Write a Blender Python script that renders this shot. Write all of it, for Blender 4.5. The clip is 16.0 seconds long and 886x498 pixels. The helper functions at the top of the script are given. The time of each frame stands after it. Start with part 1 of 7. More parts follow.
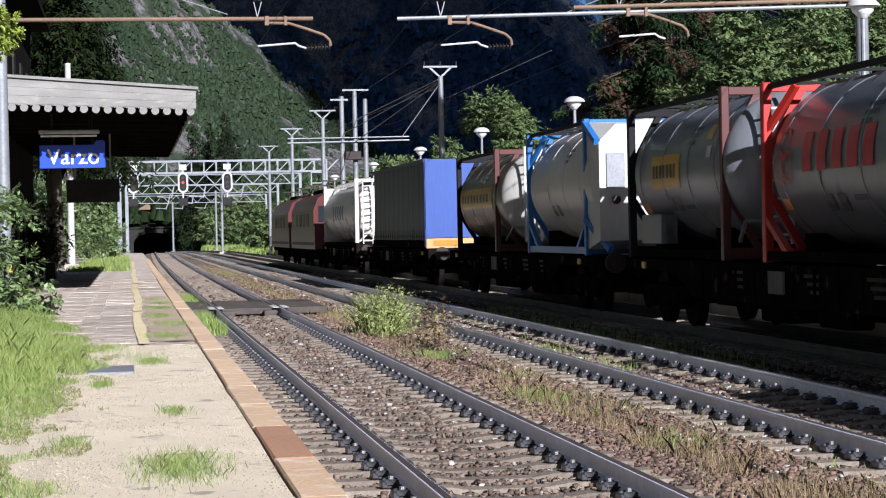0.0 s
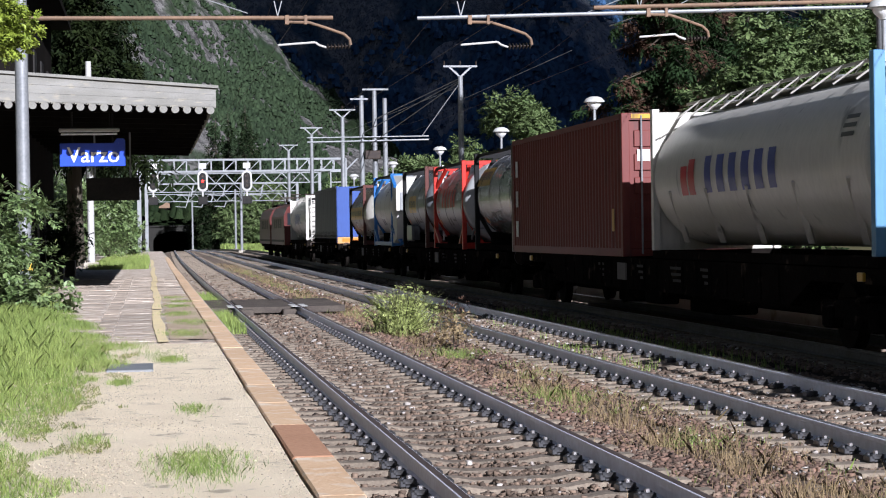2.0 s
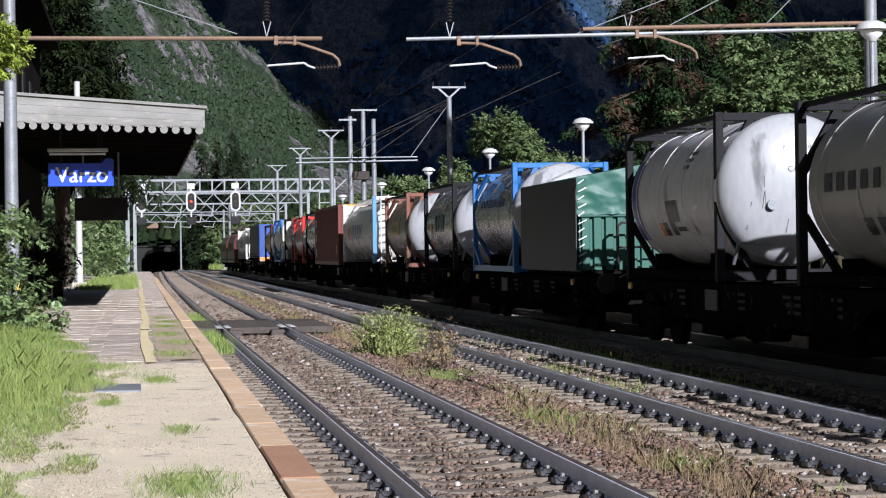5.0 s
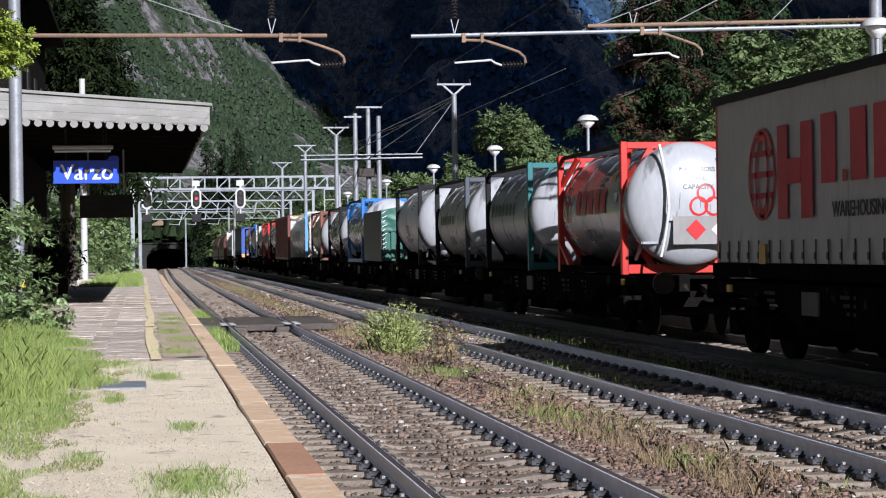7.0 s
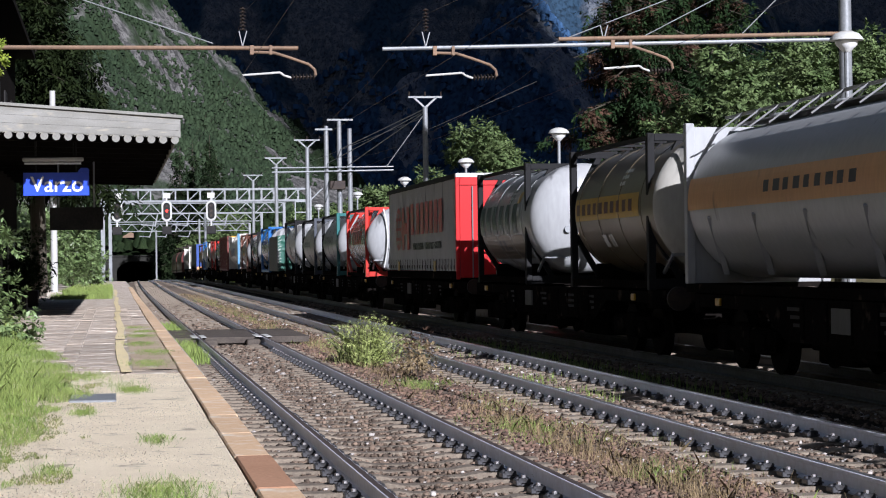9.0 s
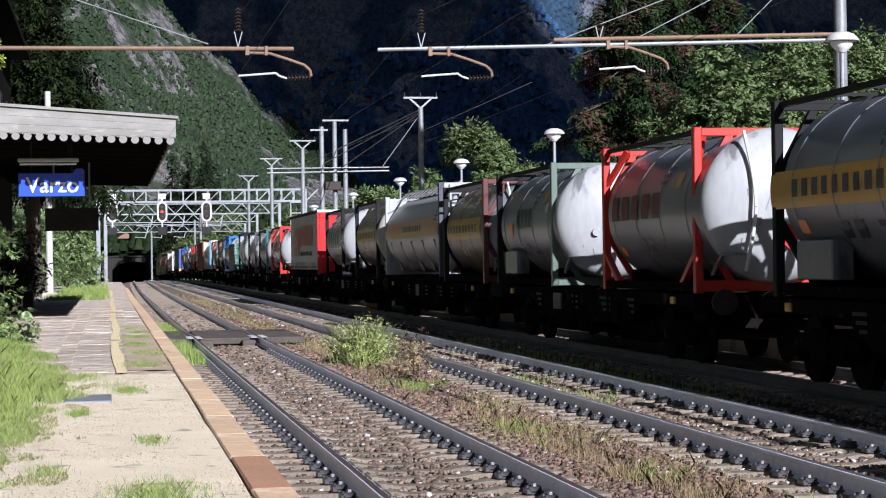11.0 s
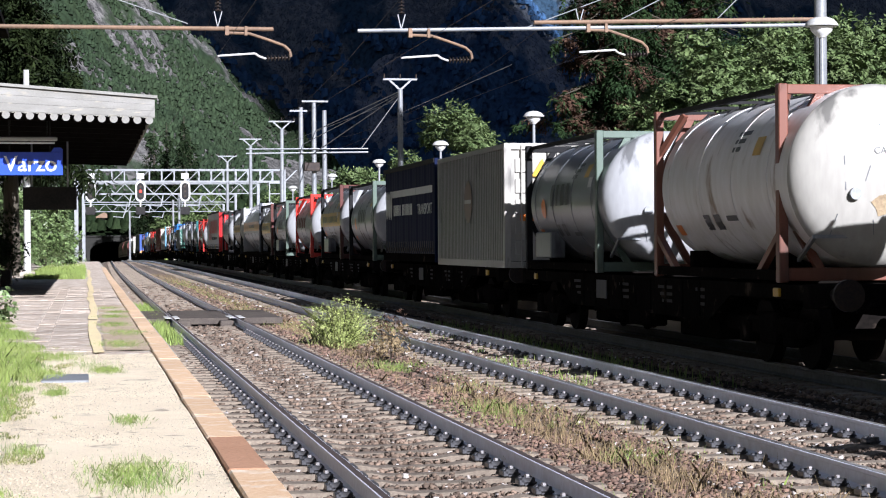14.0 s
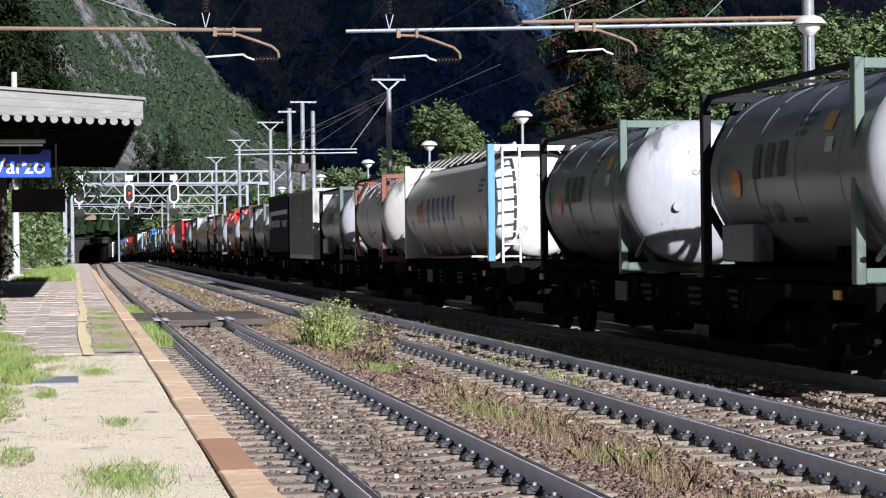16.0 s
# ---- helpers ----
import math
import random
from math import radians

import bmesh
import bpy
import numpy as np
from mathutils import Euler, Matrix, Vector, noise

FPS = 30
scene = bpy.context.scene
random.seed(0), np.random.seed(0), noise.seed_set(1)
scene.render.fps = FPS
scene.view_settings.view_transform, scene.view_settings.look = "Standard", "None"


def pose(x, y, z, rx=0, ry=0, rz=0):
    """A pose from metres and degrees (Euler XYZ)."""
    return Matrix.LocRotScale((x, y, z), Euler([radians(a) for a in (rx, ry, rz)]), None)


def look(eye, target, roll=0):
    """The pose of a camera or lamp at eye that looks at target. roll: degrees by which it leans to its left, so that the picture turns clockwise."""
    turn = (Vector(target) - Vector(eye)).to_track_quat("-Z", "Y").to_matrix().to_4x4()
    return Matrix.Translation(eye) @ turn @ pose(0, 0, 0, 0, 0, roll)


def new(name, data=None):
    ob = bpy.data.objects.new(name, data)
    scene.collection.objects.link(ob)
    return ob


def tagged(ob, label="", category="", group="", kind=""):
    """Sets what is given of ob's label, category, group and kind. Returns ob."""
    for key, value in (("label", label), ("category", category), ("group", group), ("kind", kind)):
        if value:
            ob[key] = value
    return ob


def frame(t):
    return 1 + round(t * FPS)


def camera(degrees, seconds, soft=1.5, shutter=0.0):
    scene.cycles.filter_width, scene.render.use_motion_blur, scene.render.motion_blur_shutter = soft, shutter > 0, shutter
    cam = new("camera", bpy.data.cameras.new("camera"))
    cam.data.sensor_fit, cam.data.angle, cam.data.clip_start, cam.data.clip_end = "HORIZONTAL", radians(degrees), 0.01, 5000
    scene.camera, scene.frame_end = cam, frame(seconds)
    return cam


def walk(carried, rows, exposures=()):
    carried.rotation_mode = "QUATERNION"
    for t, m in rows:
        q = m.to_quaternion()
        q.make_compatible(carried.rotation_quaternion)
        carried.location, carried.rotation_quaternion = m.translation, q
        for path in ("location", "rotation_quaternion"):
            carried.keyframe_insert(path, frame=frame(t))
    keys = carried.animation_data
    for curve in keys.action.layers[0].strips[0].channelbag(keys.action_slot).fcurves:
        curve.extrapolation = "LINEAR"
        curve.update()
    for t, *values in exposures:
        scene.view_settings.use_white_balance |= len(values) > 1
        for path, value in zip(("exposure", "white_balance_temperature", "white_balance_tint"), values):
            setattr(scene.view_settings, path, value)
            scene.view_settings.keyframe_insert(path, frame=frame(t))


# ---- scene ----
# ---- camera ----
LENS = 25.0
EYE = (0.0, 0.0, 1.73)
TURNS = [(0.0, -8.917, -0.516, 1.154), (0.5, -8.900, -0.504, 0.802), (1.0, -8.749, -0.789, 0.922), (1.5, -8.615, -0.795, 0.796), (2.0, -8.368, -0.517, 0.896), (2.5, -8.173, -0.304, 0.771), (3.0, -8.141, -0.321, 0.930), (3.5, -8.362, -0.134, 0.998), (4.0, -8.632, -0.253, 0.782), (4.5, -8.707, 0.075, 0.778), (7.0, -8.556, -0.007, 0.800), (7.5, -8.530, -0.184, 0.786), (8.0, -8.818, 0.065, 0.807), (8.5, -9.279, 0.328, 0.728), (11.0, -9.516, 0.361, 0.769), (11.5, -9.552, 0.305, 0.742), (12.0, -9.136, 0.298, 0.636), (12.5, -9.172, -0.037, 0.560), (13.0, -9.524, 0.007, 0.545), (13.5, -9.812, -0.086, 0.213), (14.0, -10.132, -0.162, 0.340), (14.5, -9.958, -0.299, 0.437), (15.0, -10.171, -0.352, 0.228), (15.5, -10.324, -0.153, 0.678), (16.0, -10.440, -0.162, 0.660)]
cam = camera(LENS, 16.0, soft=1.1)
walk(cam, [(t, pose(*EYE, 90 + p, r, yw)) for t, yw, p, r in TURNS], exposures=[(t, e, 5780, 16) for t, e in ((0.0, 0.88), (1.5, 0.88), (2.5, 0.80), (3.5, 0.80), (4.5, 0.74), (7.0, 0.73), (8.0, 0.70), (11.0, 0.90), (12.5, 1.15), (14.5, 1.20), (16.0, 0.94))])

# ---- light ----
SUN_WAY = Vector((-0.62, 1.9, -1.0)).normalized()
world = bpy.data.worlds.new("sky")
scene.world = world
world.use_nodes = True
_sky = world.node_tree.nodes.new("ShaderNodeTexSky")
_sky.sky_type = "NISHITA"
_sky.sun_disc = False
_sky.sun_elevation = math.asin(-SUN_WAY.z)
_sky.sun_rotation = math.atan2(-SUN_WAY.x, -SUN_WAY.y)
_bg = world.node_tree.nodes["Background"]
_bg.inputs[1].default_value = 0.023
world.node_tree.links.new(_sky.outputs[0], _bg.inputs[0])
_sun = bpy.data.lights.new("sun", "SUN")
_sun.energy, _sun.angle, _sun.color = 5.0, radians(0.5), (1.0, 0.97, 0.93)
sun = new("sun", _sun)
sun.matrix_world = look((0, 0, 50), Vector((0, 0, 50)) + SUN_WAY)


# ---- materials ----
def mat(name, a, b=None, rough=0.7, metal=0.0, big=1.2, fine=18.0, mix=0.5, bump=0.15, c=None, spots=0.0, streak=1.0, spec=0.4):
    """A weathered surface: colour a varied towards b at two scales, blotches of c, fine relief."""
    m = bpy.data.materials.new(name)
    m.use_nodes = True
    nt = m.node_tree
    n, l = nt.nodes, nt.links
    bs = n["Principled BSDF"]
    bs.inputs["Roughness"].default_value = rough
    bs.inputs["Metallic"].default_value = metal
    bs.inputs["Specular IOR Level"].default_value = spec
    b = b or tuple(v * 0.75 for v in a)
    tc = n.new("ShaderNodeTexCoord")
    mp = n.new("ShaderNodeMapping")
    mp.inputs["Scale"].default_value = (1, 1, streak)
    l.new(tc.outputs["Object"], mp.inputs[0])
    n1, n2 = n.new("ShaderNodeTexNoise"), n.new("ShaderNodeTexNoise")
    n1.inputs["Scale"].default_value, n1.inputs["Detail"].default_value = big, 5
    n2.inputs["Scale"].default_value, n2.inputs["Detail"].default_value = fine, 4
    l.new(mp.outputs[0], n1.inputs[0]), l.new(mp.outputs[0], n2.inputs[0])
    add = n.new("ShaderNodeMath")
    add.operation = "ADD"
    l.new(n1.outputs[0], add.inputs[0]), l.new(n2.outputs[0], add.inputs[1])
    rp = n.new("ShaderNodeMapRange")
    rp.inputs[1].default_value, rp.inputs[2].default_value = 0.75, 1.25
    rp.inputs[4].default_value = min(1.0, mix * 2)
    l.new(add.outputs[0], rp.inputs[0])
    mx = n.new("ShaderNodeMix")
    mx.data_type = "RGBA"
    mx.inputs[6].default_value, mx.inputs[7].default_value = (*a, 1), (*b, 1)
    l.new(rp.outputs[0], mx.inputs[0])
    out = mx.outputs[2]
    if c:
        n3 = n.new("ShaderNodeTexNoise")
        n3.inputs["Scale"].default_value, n3.inputs["Detail"].default_value = big * 2.7, 7
        l.new(mp.outputs[0], n3.inputs[0])
        r3 = n.new("ShaderNodeMapRange")
        r3.inputs[1].default_value, r3.inputs[2].default_value = 0.66 - spots * 0.3, 0.74 - spots * 0.2
        l.new(n3.outputs[0], r3.inputs[0])
        m3 = n.new("ShaderNodeMix")
        m3.data_type = "RGBA"
        m3.inputs[7].default_value = (*c, 1)
        l.new(r3.outputs[0], m3.inputs[0]), l.new(out, m3.inputs[6])
        out = m3.outputs[2]
    l.new(out, bs.inputs["Base Color"])
    if bump:
        bp = n.new("ShaderNodeBump")
        bp.inputs["Strength"].default_value, bp.inputs["Distance"].default_value = bump, 0.02
        l.new(n2.outputs[0], bp.inputs["Height"])
        l.new(bp.outputs[0], bs.inputs["Normal"])
    return m


def random_tint(m, amount=0.35, island=False):
    """Lets pieces of one material differ a little in tone."""
    nt = m.node_tree
    bs = nt.nodes["Principled BSDF"]
    src = bs.inputs["Base Color"].links[0].from_socket
    info = nt.nodes.new("ShaderNodeNewGeometry" if island else "ShaderNodeObjectInfo")
    rnd = info.outputs["Random Per Island" if island else "Random"]
    mr = nt.nodes.new("ShaderNodeMapRange")
    mr.inputs[3].default_value, mr.inputs[4].default_value = 1 - amount, 1 + amount
    nt.links.new(rnd, mr.inputs[0])
    hs = nt.nodes.new("ShaderNodeHueSaturation")
    nt.links.new(mr.outputs[0], hs.inputs["Value"])
    nt.links.new(src, hs.inputs["Color"])
    nt.links.new(hs.outputs[0], bs.inputs["Base Color"])
    return m


M = {}
M["concrete"] = mat("concrete", (0.42, 0.39, 0.33), (0.30, 0.27, 0.22), 0.9, big=0.8, fine=40, bump=0.5, c=(0.24, 0.22, 0.16), spots=0.25)
M["platform"] = mat("platform_gravel_concrete", (0.76, 0.655, 0.48), (0.62, 0.525, 0.38), 0.95, big=1.6, fine=70, bump=0.9, c=(0.33, 0.28, 0.20), spots=0.16)
M["paving"] = random_tint(mat("paving_stone", (0.42, 0.355, 0.29), (0.31, 0.235, 0.17), 0.75, big=1.4, fine=16, bump=0.5, c=(0.58, 0.52, 0.45), spots=0.6), 0.2)
M["coping"] = random_tint(mat("coping_stone", (0.60, 0.43, 0.275), (0.50, 0.32, 0.18), 0.85, big=1.5, fine=30, bump=0.4, c=(0.62, 0.52, 0.40), spots=0.5), 0.08)
M["coping_dark"] = mat("coping_stained", (0.40, 0.22, 0.13), (0.30, 0.16, 0.09), 0.85, big=1.5, fine=30, bump=0.4)
M["yellow"] = mat("yellow_line_paint", (0.72, 0.60, 0.34), (0.58, 0.47, 0.28), 0.8, big=3, fine=30, c=(0.42, 0.38, 0.3), spots=0.2)
M["ballast"] = mat("ballast_bed", (0.14, 0.10, 0.07), (0.08, 0.058, 0.043), 0.95, big=1.5, fine=22, bump=1.0, c=(0.22, 0.18, 0.14), spots=0.5)
# darker copy of the ballast: the train's shade is in the colour
M["ballast_shade"] = mat("track_shade_ballast", (0.04, 0.033, 0.027), (0.02, 0.017, 0.014), 0.9, big=1.5, fine=22, bump=1.0, spec=0.02)
M["stone"] = random_tint(mat("ballast_stone", (0.175, 0.125, 0.09), (0.105, 0.075, 0.055), 0.9, big=1.3, fine=25, bump=0.5), 0.55, True)
M["stone_pale"] = random_tint(mat("ballast_stone_pale", (0.42, 0.39, 0.36), (0.32, 0.28, 0.25), 0.85, big=1.3, fine=25, bump=0.5), 0.35, True)
M["stone_red"] = random_tint(mat("ballast_stone_red", (0.17, 0.105, 0.075), (0.10, 0.064, 0.048), 0.9, big=1.3, fine=25, bump=0.5), 0.55, True)
M["sleeper"] = random_tint(mat("sleeper_concrete", (0.24, 0.20, 0.15), (0.14, 0.11, 0.085), 0.9, big=2.5, fine=30, bump=0.5, c=(0.14, 0.11, 0.085), spots=0.4), 0.2)
# pale blue base stands in for skylight on the rail webs
M["rail"] = mat("rail_steel", (0.80, 0.83, 0.92), (0.66, 0.67, 0.74), 0.4, 0.0, big=2, fine=15, bump=0.1)
# darker copy for the third track, with the train's shade in it
M["rail_dark"] = mat("rail_steel_train_shade", (0.16, 0.16, 0.17), (0.10, 0.095, 0.09), 0.5, 0.2, big=2, fine=15, bump=0.1, spec=0.15)
M["rail_top"] = mat("rail_running_face", (0.42, 0.42, 0.43), (0.28, 0.26, 0.25), 0.32, 0.9, big=2, fine=15, bump=0.03)
M["rail_rust"] = mat("rusty_running_face", (0.10, 0.075, 0.06), (0.06, 0.045, 0.04), 0.5, 0.3, big=2, fine=15, bump=0.05)
M["iron"] = mat("dark_iron", (0.035, 0.03, 0.03), (0.06, 0.045, 0.035), 0.45, 0.5, big=3, fine=25, bump=0.2, spec=0.15)
M["clip"] = mat("sprung_clip_steel", (0.10, 0.10, 0.108), (0.04, 0.038, 0.038), 0.38, 0.6, big=3, fine=25, bump=0.1)
M["bolt"] = mat("bolt_steel", (0.35, 0.35, 0.36), (0.2, 0.17, 0.15), 0.4, 0.7, fine=25)
M["timber"] = mat("tarred_timber", (0.06, 0.05, 0.045), (0.10, 0.085, 0.07), 0.85, big=3, fine=30, bump=0.5, spec=0.15)
M["galv"] = mat("galvanised_steel", (0.27, 0.28, 0.29), (0.19, 0.20, 0.21), 0.5, 0.3, big=2, fine=20, bump=0.05)
M["whitepaint"] = mat("white_paint", (0.50, 0.50, 0.48), (0.38, 0.38, 0.36), 0.6, big=1.5, fine=25, bump=0.1, c=(0.35, 0.30, 0.22), spots=0.1)
M["rustbar"] = mat("rusty_tube", (0.235, 0.15, 0.095), (0.15, 0.10, 0.068), 0.7, 0.2, big=2, fine=20)
M["woodpaint"] = mat("weathered_white_boards", (0.27, 0.265, 0.245), (0.18, 0.175, 0.155), 0.8, big=1.2, fine=25, c=(0.30, 0.28, 0.23), spots=0.25, streak=4)
# near-black boards: the shade under canopy and eaves is in the colour
M["roof_shade"] = mat("shade_dark_roof_boards", (0.014, 0.012, 0.011), (0.009, 0.008, 0.007), 0.85, big=2, fine=20, spec=0.03)
M["signblue"] = mat("sign_blue_enamel", (0.02, 0.07, 0.55), (0.02, 0.06, 0.48), 0.35, big=1, fine=10, bump=0.0)
M["signwhite"] = mat("sign_white_enamel", (0.8, 0.8, 0.8), (0.74, 0.74, 0.74), 0.4, bump=0.0)
M["black"] = mat("black_paint", (0.015, 0.015, 0.016), (0.03, 0.028, 0.026), 0.5, big=2, fine=20, spec=0.1)
# wall colour set near black to stand for shade on the render
M["wall"] = mat("shade_dark_render", (0.013, 0.011, 0.010), (0.008, 0.007, 0.006), 0.9, big=0.6, fine=20, spec=0.03)
# grime and rust spots, with underframe shade put into the near-black base
M["wagon"] = mat("wagon_grime_in_shade", (0.006, 0.0055, 0.005), (0.012, 0.010, 0.009), 0.9, 0.0, big=1.0, fine=12, c=(0.05, 0.038, 0.03), spots=0.14, spec=0.0)
# wheel colour is lowered the same way for shade
M["wheel"] = mat("wheel_steel_in_shade", (0.010, 0.009, 0.008), (0.018, 0.015, 0.013), 0.8, 0.1, big=2, fine=20, spec=0.02)
M["grass"] = random_tint(mat("grass_blades", (0.21, 0.26, 0.065), (0.12, 0.18, 0.035), 0.7, big=0.7, fine=4, bump=0), 0.4, True)
M["moss"] = random_tint(mat("moss", (0.20, 0.20, 0.06), (0.12, 0.14, 0.04), 0.9, big=1.5, fine=6, bump=0), 0.4, True)
M["drygrass"] = random_tint(mat("dry_grass", (0.28, 0.20, 0.11), (0.17, 0.13, 0.06), 0.8, big=0.5, fine=3, bump=0), 0.4, True)
M["bush"] = random_tint(mat("bush_leaves", (0.36, 0.40, 0.14), (0.24, 0.29, 0.08), 0.7, big=2, fine=9, bump=0), 0.35, True)
M["leaf"] = random_tint(mat("tree_leaves", (0.125, 0.165, 0.065), (0.06, 0.095, 0.032), 0.6, big=0.6, fine=3, bump=0, spec=0.2), 0.4, True)
M["leafdark"] = random_tint(mat("conifer_needles", (0.022, 0.04, 0.014), (0.012, 0.024, 0.01), 0.8, big=0.6, fine=3, bump=0, spec=0.05), 0.4, True)
# very dark green: shade round the tunnel is put into the leaf colour
M["scrub"] = random_tint(mat("shade_dark_scrub", (0.02, 0.03, 0.013), (0.008, 0.014, 0.007), 0.95, big=0.3, fine=3, bump=0.8, spec=0.0), 0.4, True)
M["leafbrown"] = random_tint(mat("dead_conifer_needles", (0.085, 0.048, 0.032), (0.045, 0.028, 0.02), 0.8, big=0.6, fine=3, bump=0, spec=0.05), 0.4, True)
M["leaflime"] = random_tint(mat("lime_leaves", (0.22, 0.27, 0.03), (0.16, 0.22, 0.025), 0.6, big=2, fine=6, bump=0), 0.3, True)
M["shrub"] = random_tint(mat("shrub_leaves", (0.15, 0.20, 0.08), (0.08, 0.13, 0.04), 0.45, big=2, fine=9, bump=0), 0.45, True)
M["leafmid"] = random_tint(mat("cypress_leaves", (0.017, 0.025, 0.007), (0.004, 0.008, 0.003), 0.7, big=0.6, fine=3, bump=0, spec=0.08), 0.4, True)
M["bark"] = mat("bark", (0.07, 0.065, 0.045), (0.05, 0.038, 0.028), 0.9, big=3, fine=25, bump=0.8, streak=0.3)
M["dirt"] = mat("dry_dirt", (0.44, 0.345, 0.25), (0.31, 0.235, 0.16), 0.95, big=2.0, fine=25, bump=0.7)
M["grit"] = random_tint(mat("platform_grit", (0.50, 0.425, 0.31), (0.36, 0.30, 0.215), 0.95, big=2.0, fine=25, bump=0.3), 0.6, True)
M["soil"] = mat("ground_soil_and_scrub", (0.07, 0.075, 0.035), (0.11, 0.09, 0.05), 0.95, big=0.15, fine=3, bump=0.5, spec=0.05)


# ---- geometry ----
class Geo:
    """Collects faces of one mesh."""

    def __init__(self):
        self.v, self.f = [], []

    def add(self, vs, fs):
        k = len(self.v)
        self.v.extend(tuple(p) for p in vs)
        self.f.extend(tuple(i + k for i in q) for q in fs)
        return self

    def box(self, x0, x1, y0, y1, z0, z1, b=0.0):
        if b <= 0:
            vs = [(x, y, z) for z in (z0, z1) for x, y in ((x0, y0), (x1, y0), (x1, y1), (x0, y1))]
            return self.add(vs, [(3, 2, 1, 0), (4, 5, 6, 7), (0, 1, 5, 4), (1, 2, 6, 5), (2, 3, 7, 6), (3, 0, 4, 7)])
        rings = [(z0, b), (z0 + b, 0), (z1 - b, 0), (z1, b)]
        vs, fs = [], []
        for z, i in rings:
            j = b
            vs += [(x0 + i + j, y0 + i, z), (x1 - i - j, y0 + i, z), (x1 - i, y0 + i + j, z), (x1 - i, y1 - i - j, z),
                   (x1 - i - j, y1 - i, z), (x0 + i + j, y1 - i, z), (x0 + i, y1 - i - j, z), (x0 + i, y0 + i + j, z)]
        for r in range(3):
            fs += [(r * 8 + k, r * 8 + (k + 1) % 8, r * 8 + 8 + (k + 1) % 8, r * 8 + 8 + k) for k in range(8)]
        fs += [tuple(range(7, -1, -1)), tuple(range(24, 32))]
        return self.add(vs, fs)

    def bar(self, p, q, w, h=None):
        """A square bar from p to q."""
        h = h or w
        p, q = Vector(p), Vector(q)
        d = (q - p).normalized()
        up = Vector((0, 0, 1)) if abs(d.z) < 0.95 else Vector((0, 1, 0))
        s = d.cross(up).normalized()
        t = s.cross(d)
        vs = [c + s * (a * w / 2) + t * (e * h / 2) for c in (p, q) for a, e in ((-1, -1), (1, -1), (1, 1), (-1, 1))]
        return self.add(vs, [(0, 1, 2, 3), (7, 6, 5, 4), (4, 5, 1, 0), (5, 6, 2, 1), (6, 7, 3, 2), (7, 4, 0, 3)])

    def tube(self, p, q, r, r2=None, n=10, caps=True):
        p, q = Vector(p), Vector(q)
        r2 = r if r2 is None else r2
        d = (q - p).normalized()
        up = Vector((0, 0, 1)) if abs(d.z) < 0.95 else Vector((0, 1, 0))
        s = d.cross(up).normalized()
        t = s.cross(d)
        vs = []
        for c, rr in ((p, r), (q, r2)):
            vs += [c + (s * math.cos(a) + t * math.sin(a)) * rr for a in (2 * math.pi * k / n for k in range(n))]
        fs = [(k, n + k, n + (k + 1) % n, (k + 1) % n) for k in range(n)]
        if caps:
            fs += [tuple(range(n)), tuple(range(2 * n - 1, n - 1, -1))]
        return self.add(vs, fs)

    def path(self, pts, r, n=8):
        for a, b in zip(pts, pts[1:]):
            self.tube(a, b, r, n=n)
        return self

    def lathe(self, prof, cx, cz, n=48):
        """prof: rows of (y, radius) turned about the line x=cx, z=cz along y."""
        k = len(prof)
        vs = [(cx + r * math.cos(a), y, cz + r * math.sin(a)) for y, r in prof for a in (2 * math.pi * j / n for j in range(n))]
        fs = [(i * n + j, i * n + (j + 1) % n, (i + 1) * n + (j + 1) % n, (i + 1) * n + j) for i in range(k - 1) for j in range(n)]
        return self.add(vs, fs)

    def disc_up(self, prof, cx, cy, n=20):
        """prof: rows of (radius, z) turned about an upright line."""
        k = len(prof)
        vs = [(cx + r * math.cos(a), cy + r * math.sin(a), z) for r, z in prof for a in (2 * math.pi * j / n for j in range(n))]
        fs = [(i * n + j, i * n + (j + 1) % n, (i + 1) * n + (j + 1) % n, (i + 1) * n + j) for i in range(k - 1) for j in range(n)]
        return self.add(vs, fs)

    def prism(self, poly, y0, y1):
        """A polygon of (x, z), carried from y0 to y1."""
        n = len(poly)
        vs = [(x, y, z) for y in (y0, y1) for x, z in poly]
        return self.add(vs, [tuple(range(n)), tuple(range(2 * n - 1, n - 1, -1))] + [(n + k, n + (k + 1) % n, (k + 1) % n, k) for k in range(n)])

    def mesh(self, name, material, smooth=False):
        me = bpy.data.meshes.new(name)
        me.from_pydata(self.v, [], self.f)
        bm = bmesh.new()
        bm.from_mesh(me)
        bmesh.ops.recalc_face_normals(bm, faces=bm.faces)
        bm.to_mesh(me)
        bm.free()
        me.materials.append(material)
        if smooth:
            me.polygons.foreach_set("use_smooth", [True] * len(me.polygons))
            me.set_sharp_from_angle(angle=radians(35))
        return me


def part(name, geo, material, parent=None, label="", smooth=False):
    ob = new(name, geo.mesh(name, material, smooth))
    ob.parent = parent
    if label:
        tagged(ob, label)
    return ob


def parts(name, geo, material, parent, label="", smooth=False):
    """One part for each separate piece of geo."""
    up = list(range(len(geo.v)))

    def root(i):
        while up[i] != i:
            up[i] = up[up[i]]
            i = up[i]
        return i

    for f in geo.f:
        for i in f[1:]:
            up[root(i)] = root(f[0])
    lots = {}
    for f in geo.f:
        lots.setdefault(root(f[0]), []).append(f)
    for fs in lots.values():
        ids = sorted({i for f in fs for i in f})
        at = {i: k for k, i in enumerate(ids)}
        g = Geo()
        g.add([geo.v[i] for i in ids], [tuple(at[i] for i in f) for f in fs])
        part(name, g, material, parent, label, smooth)


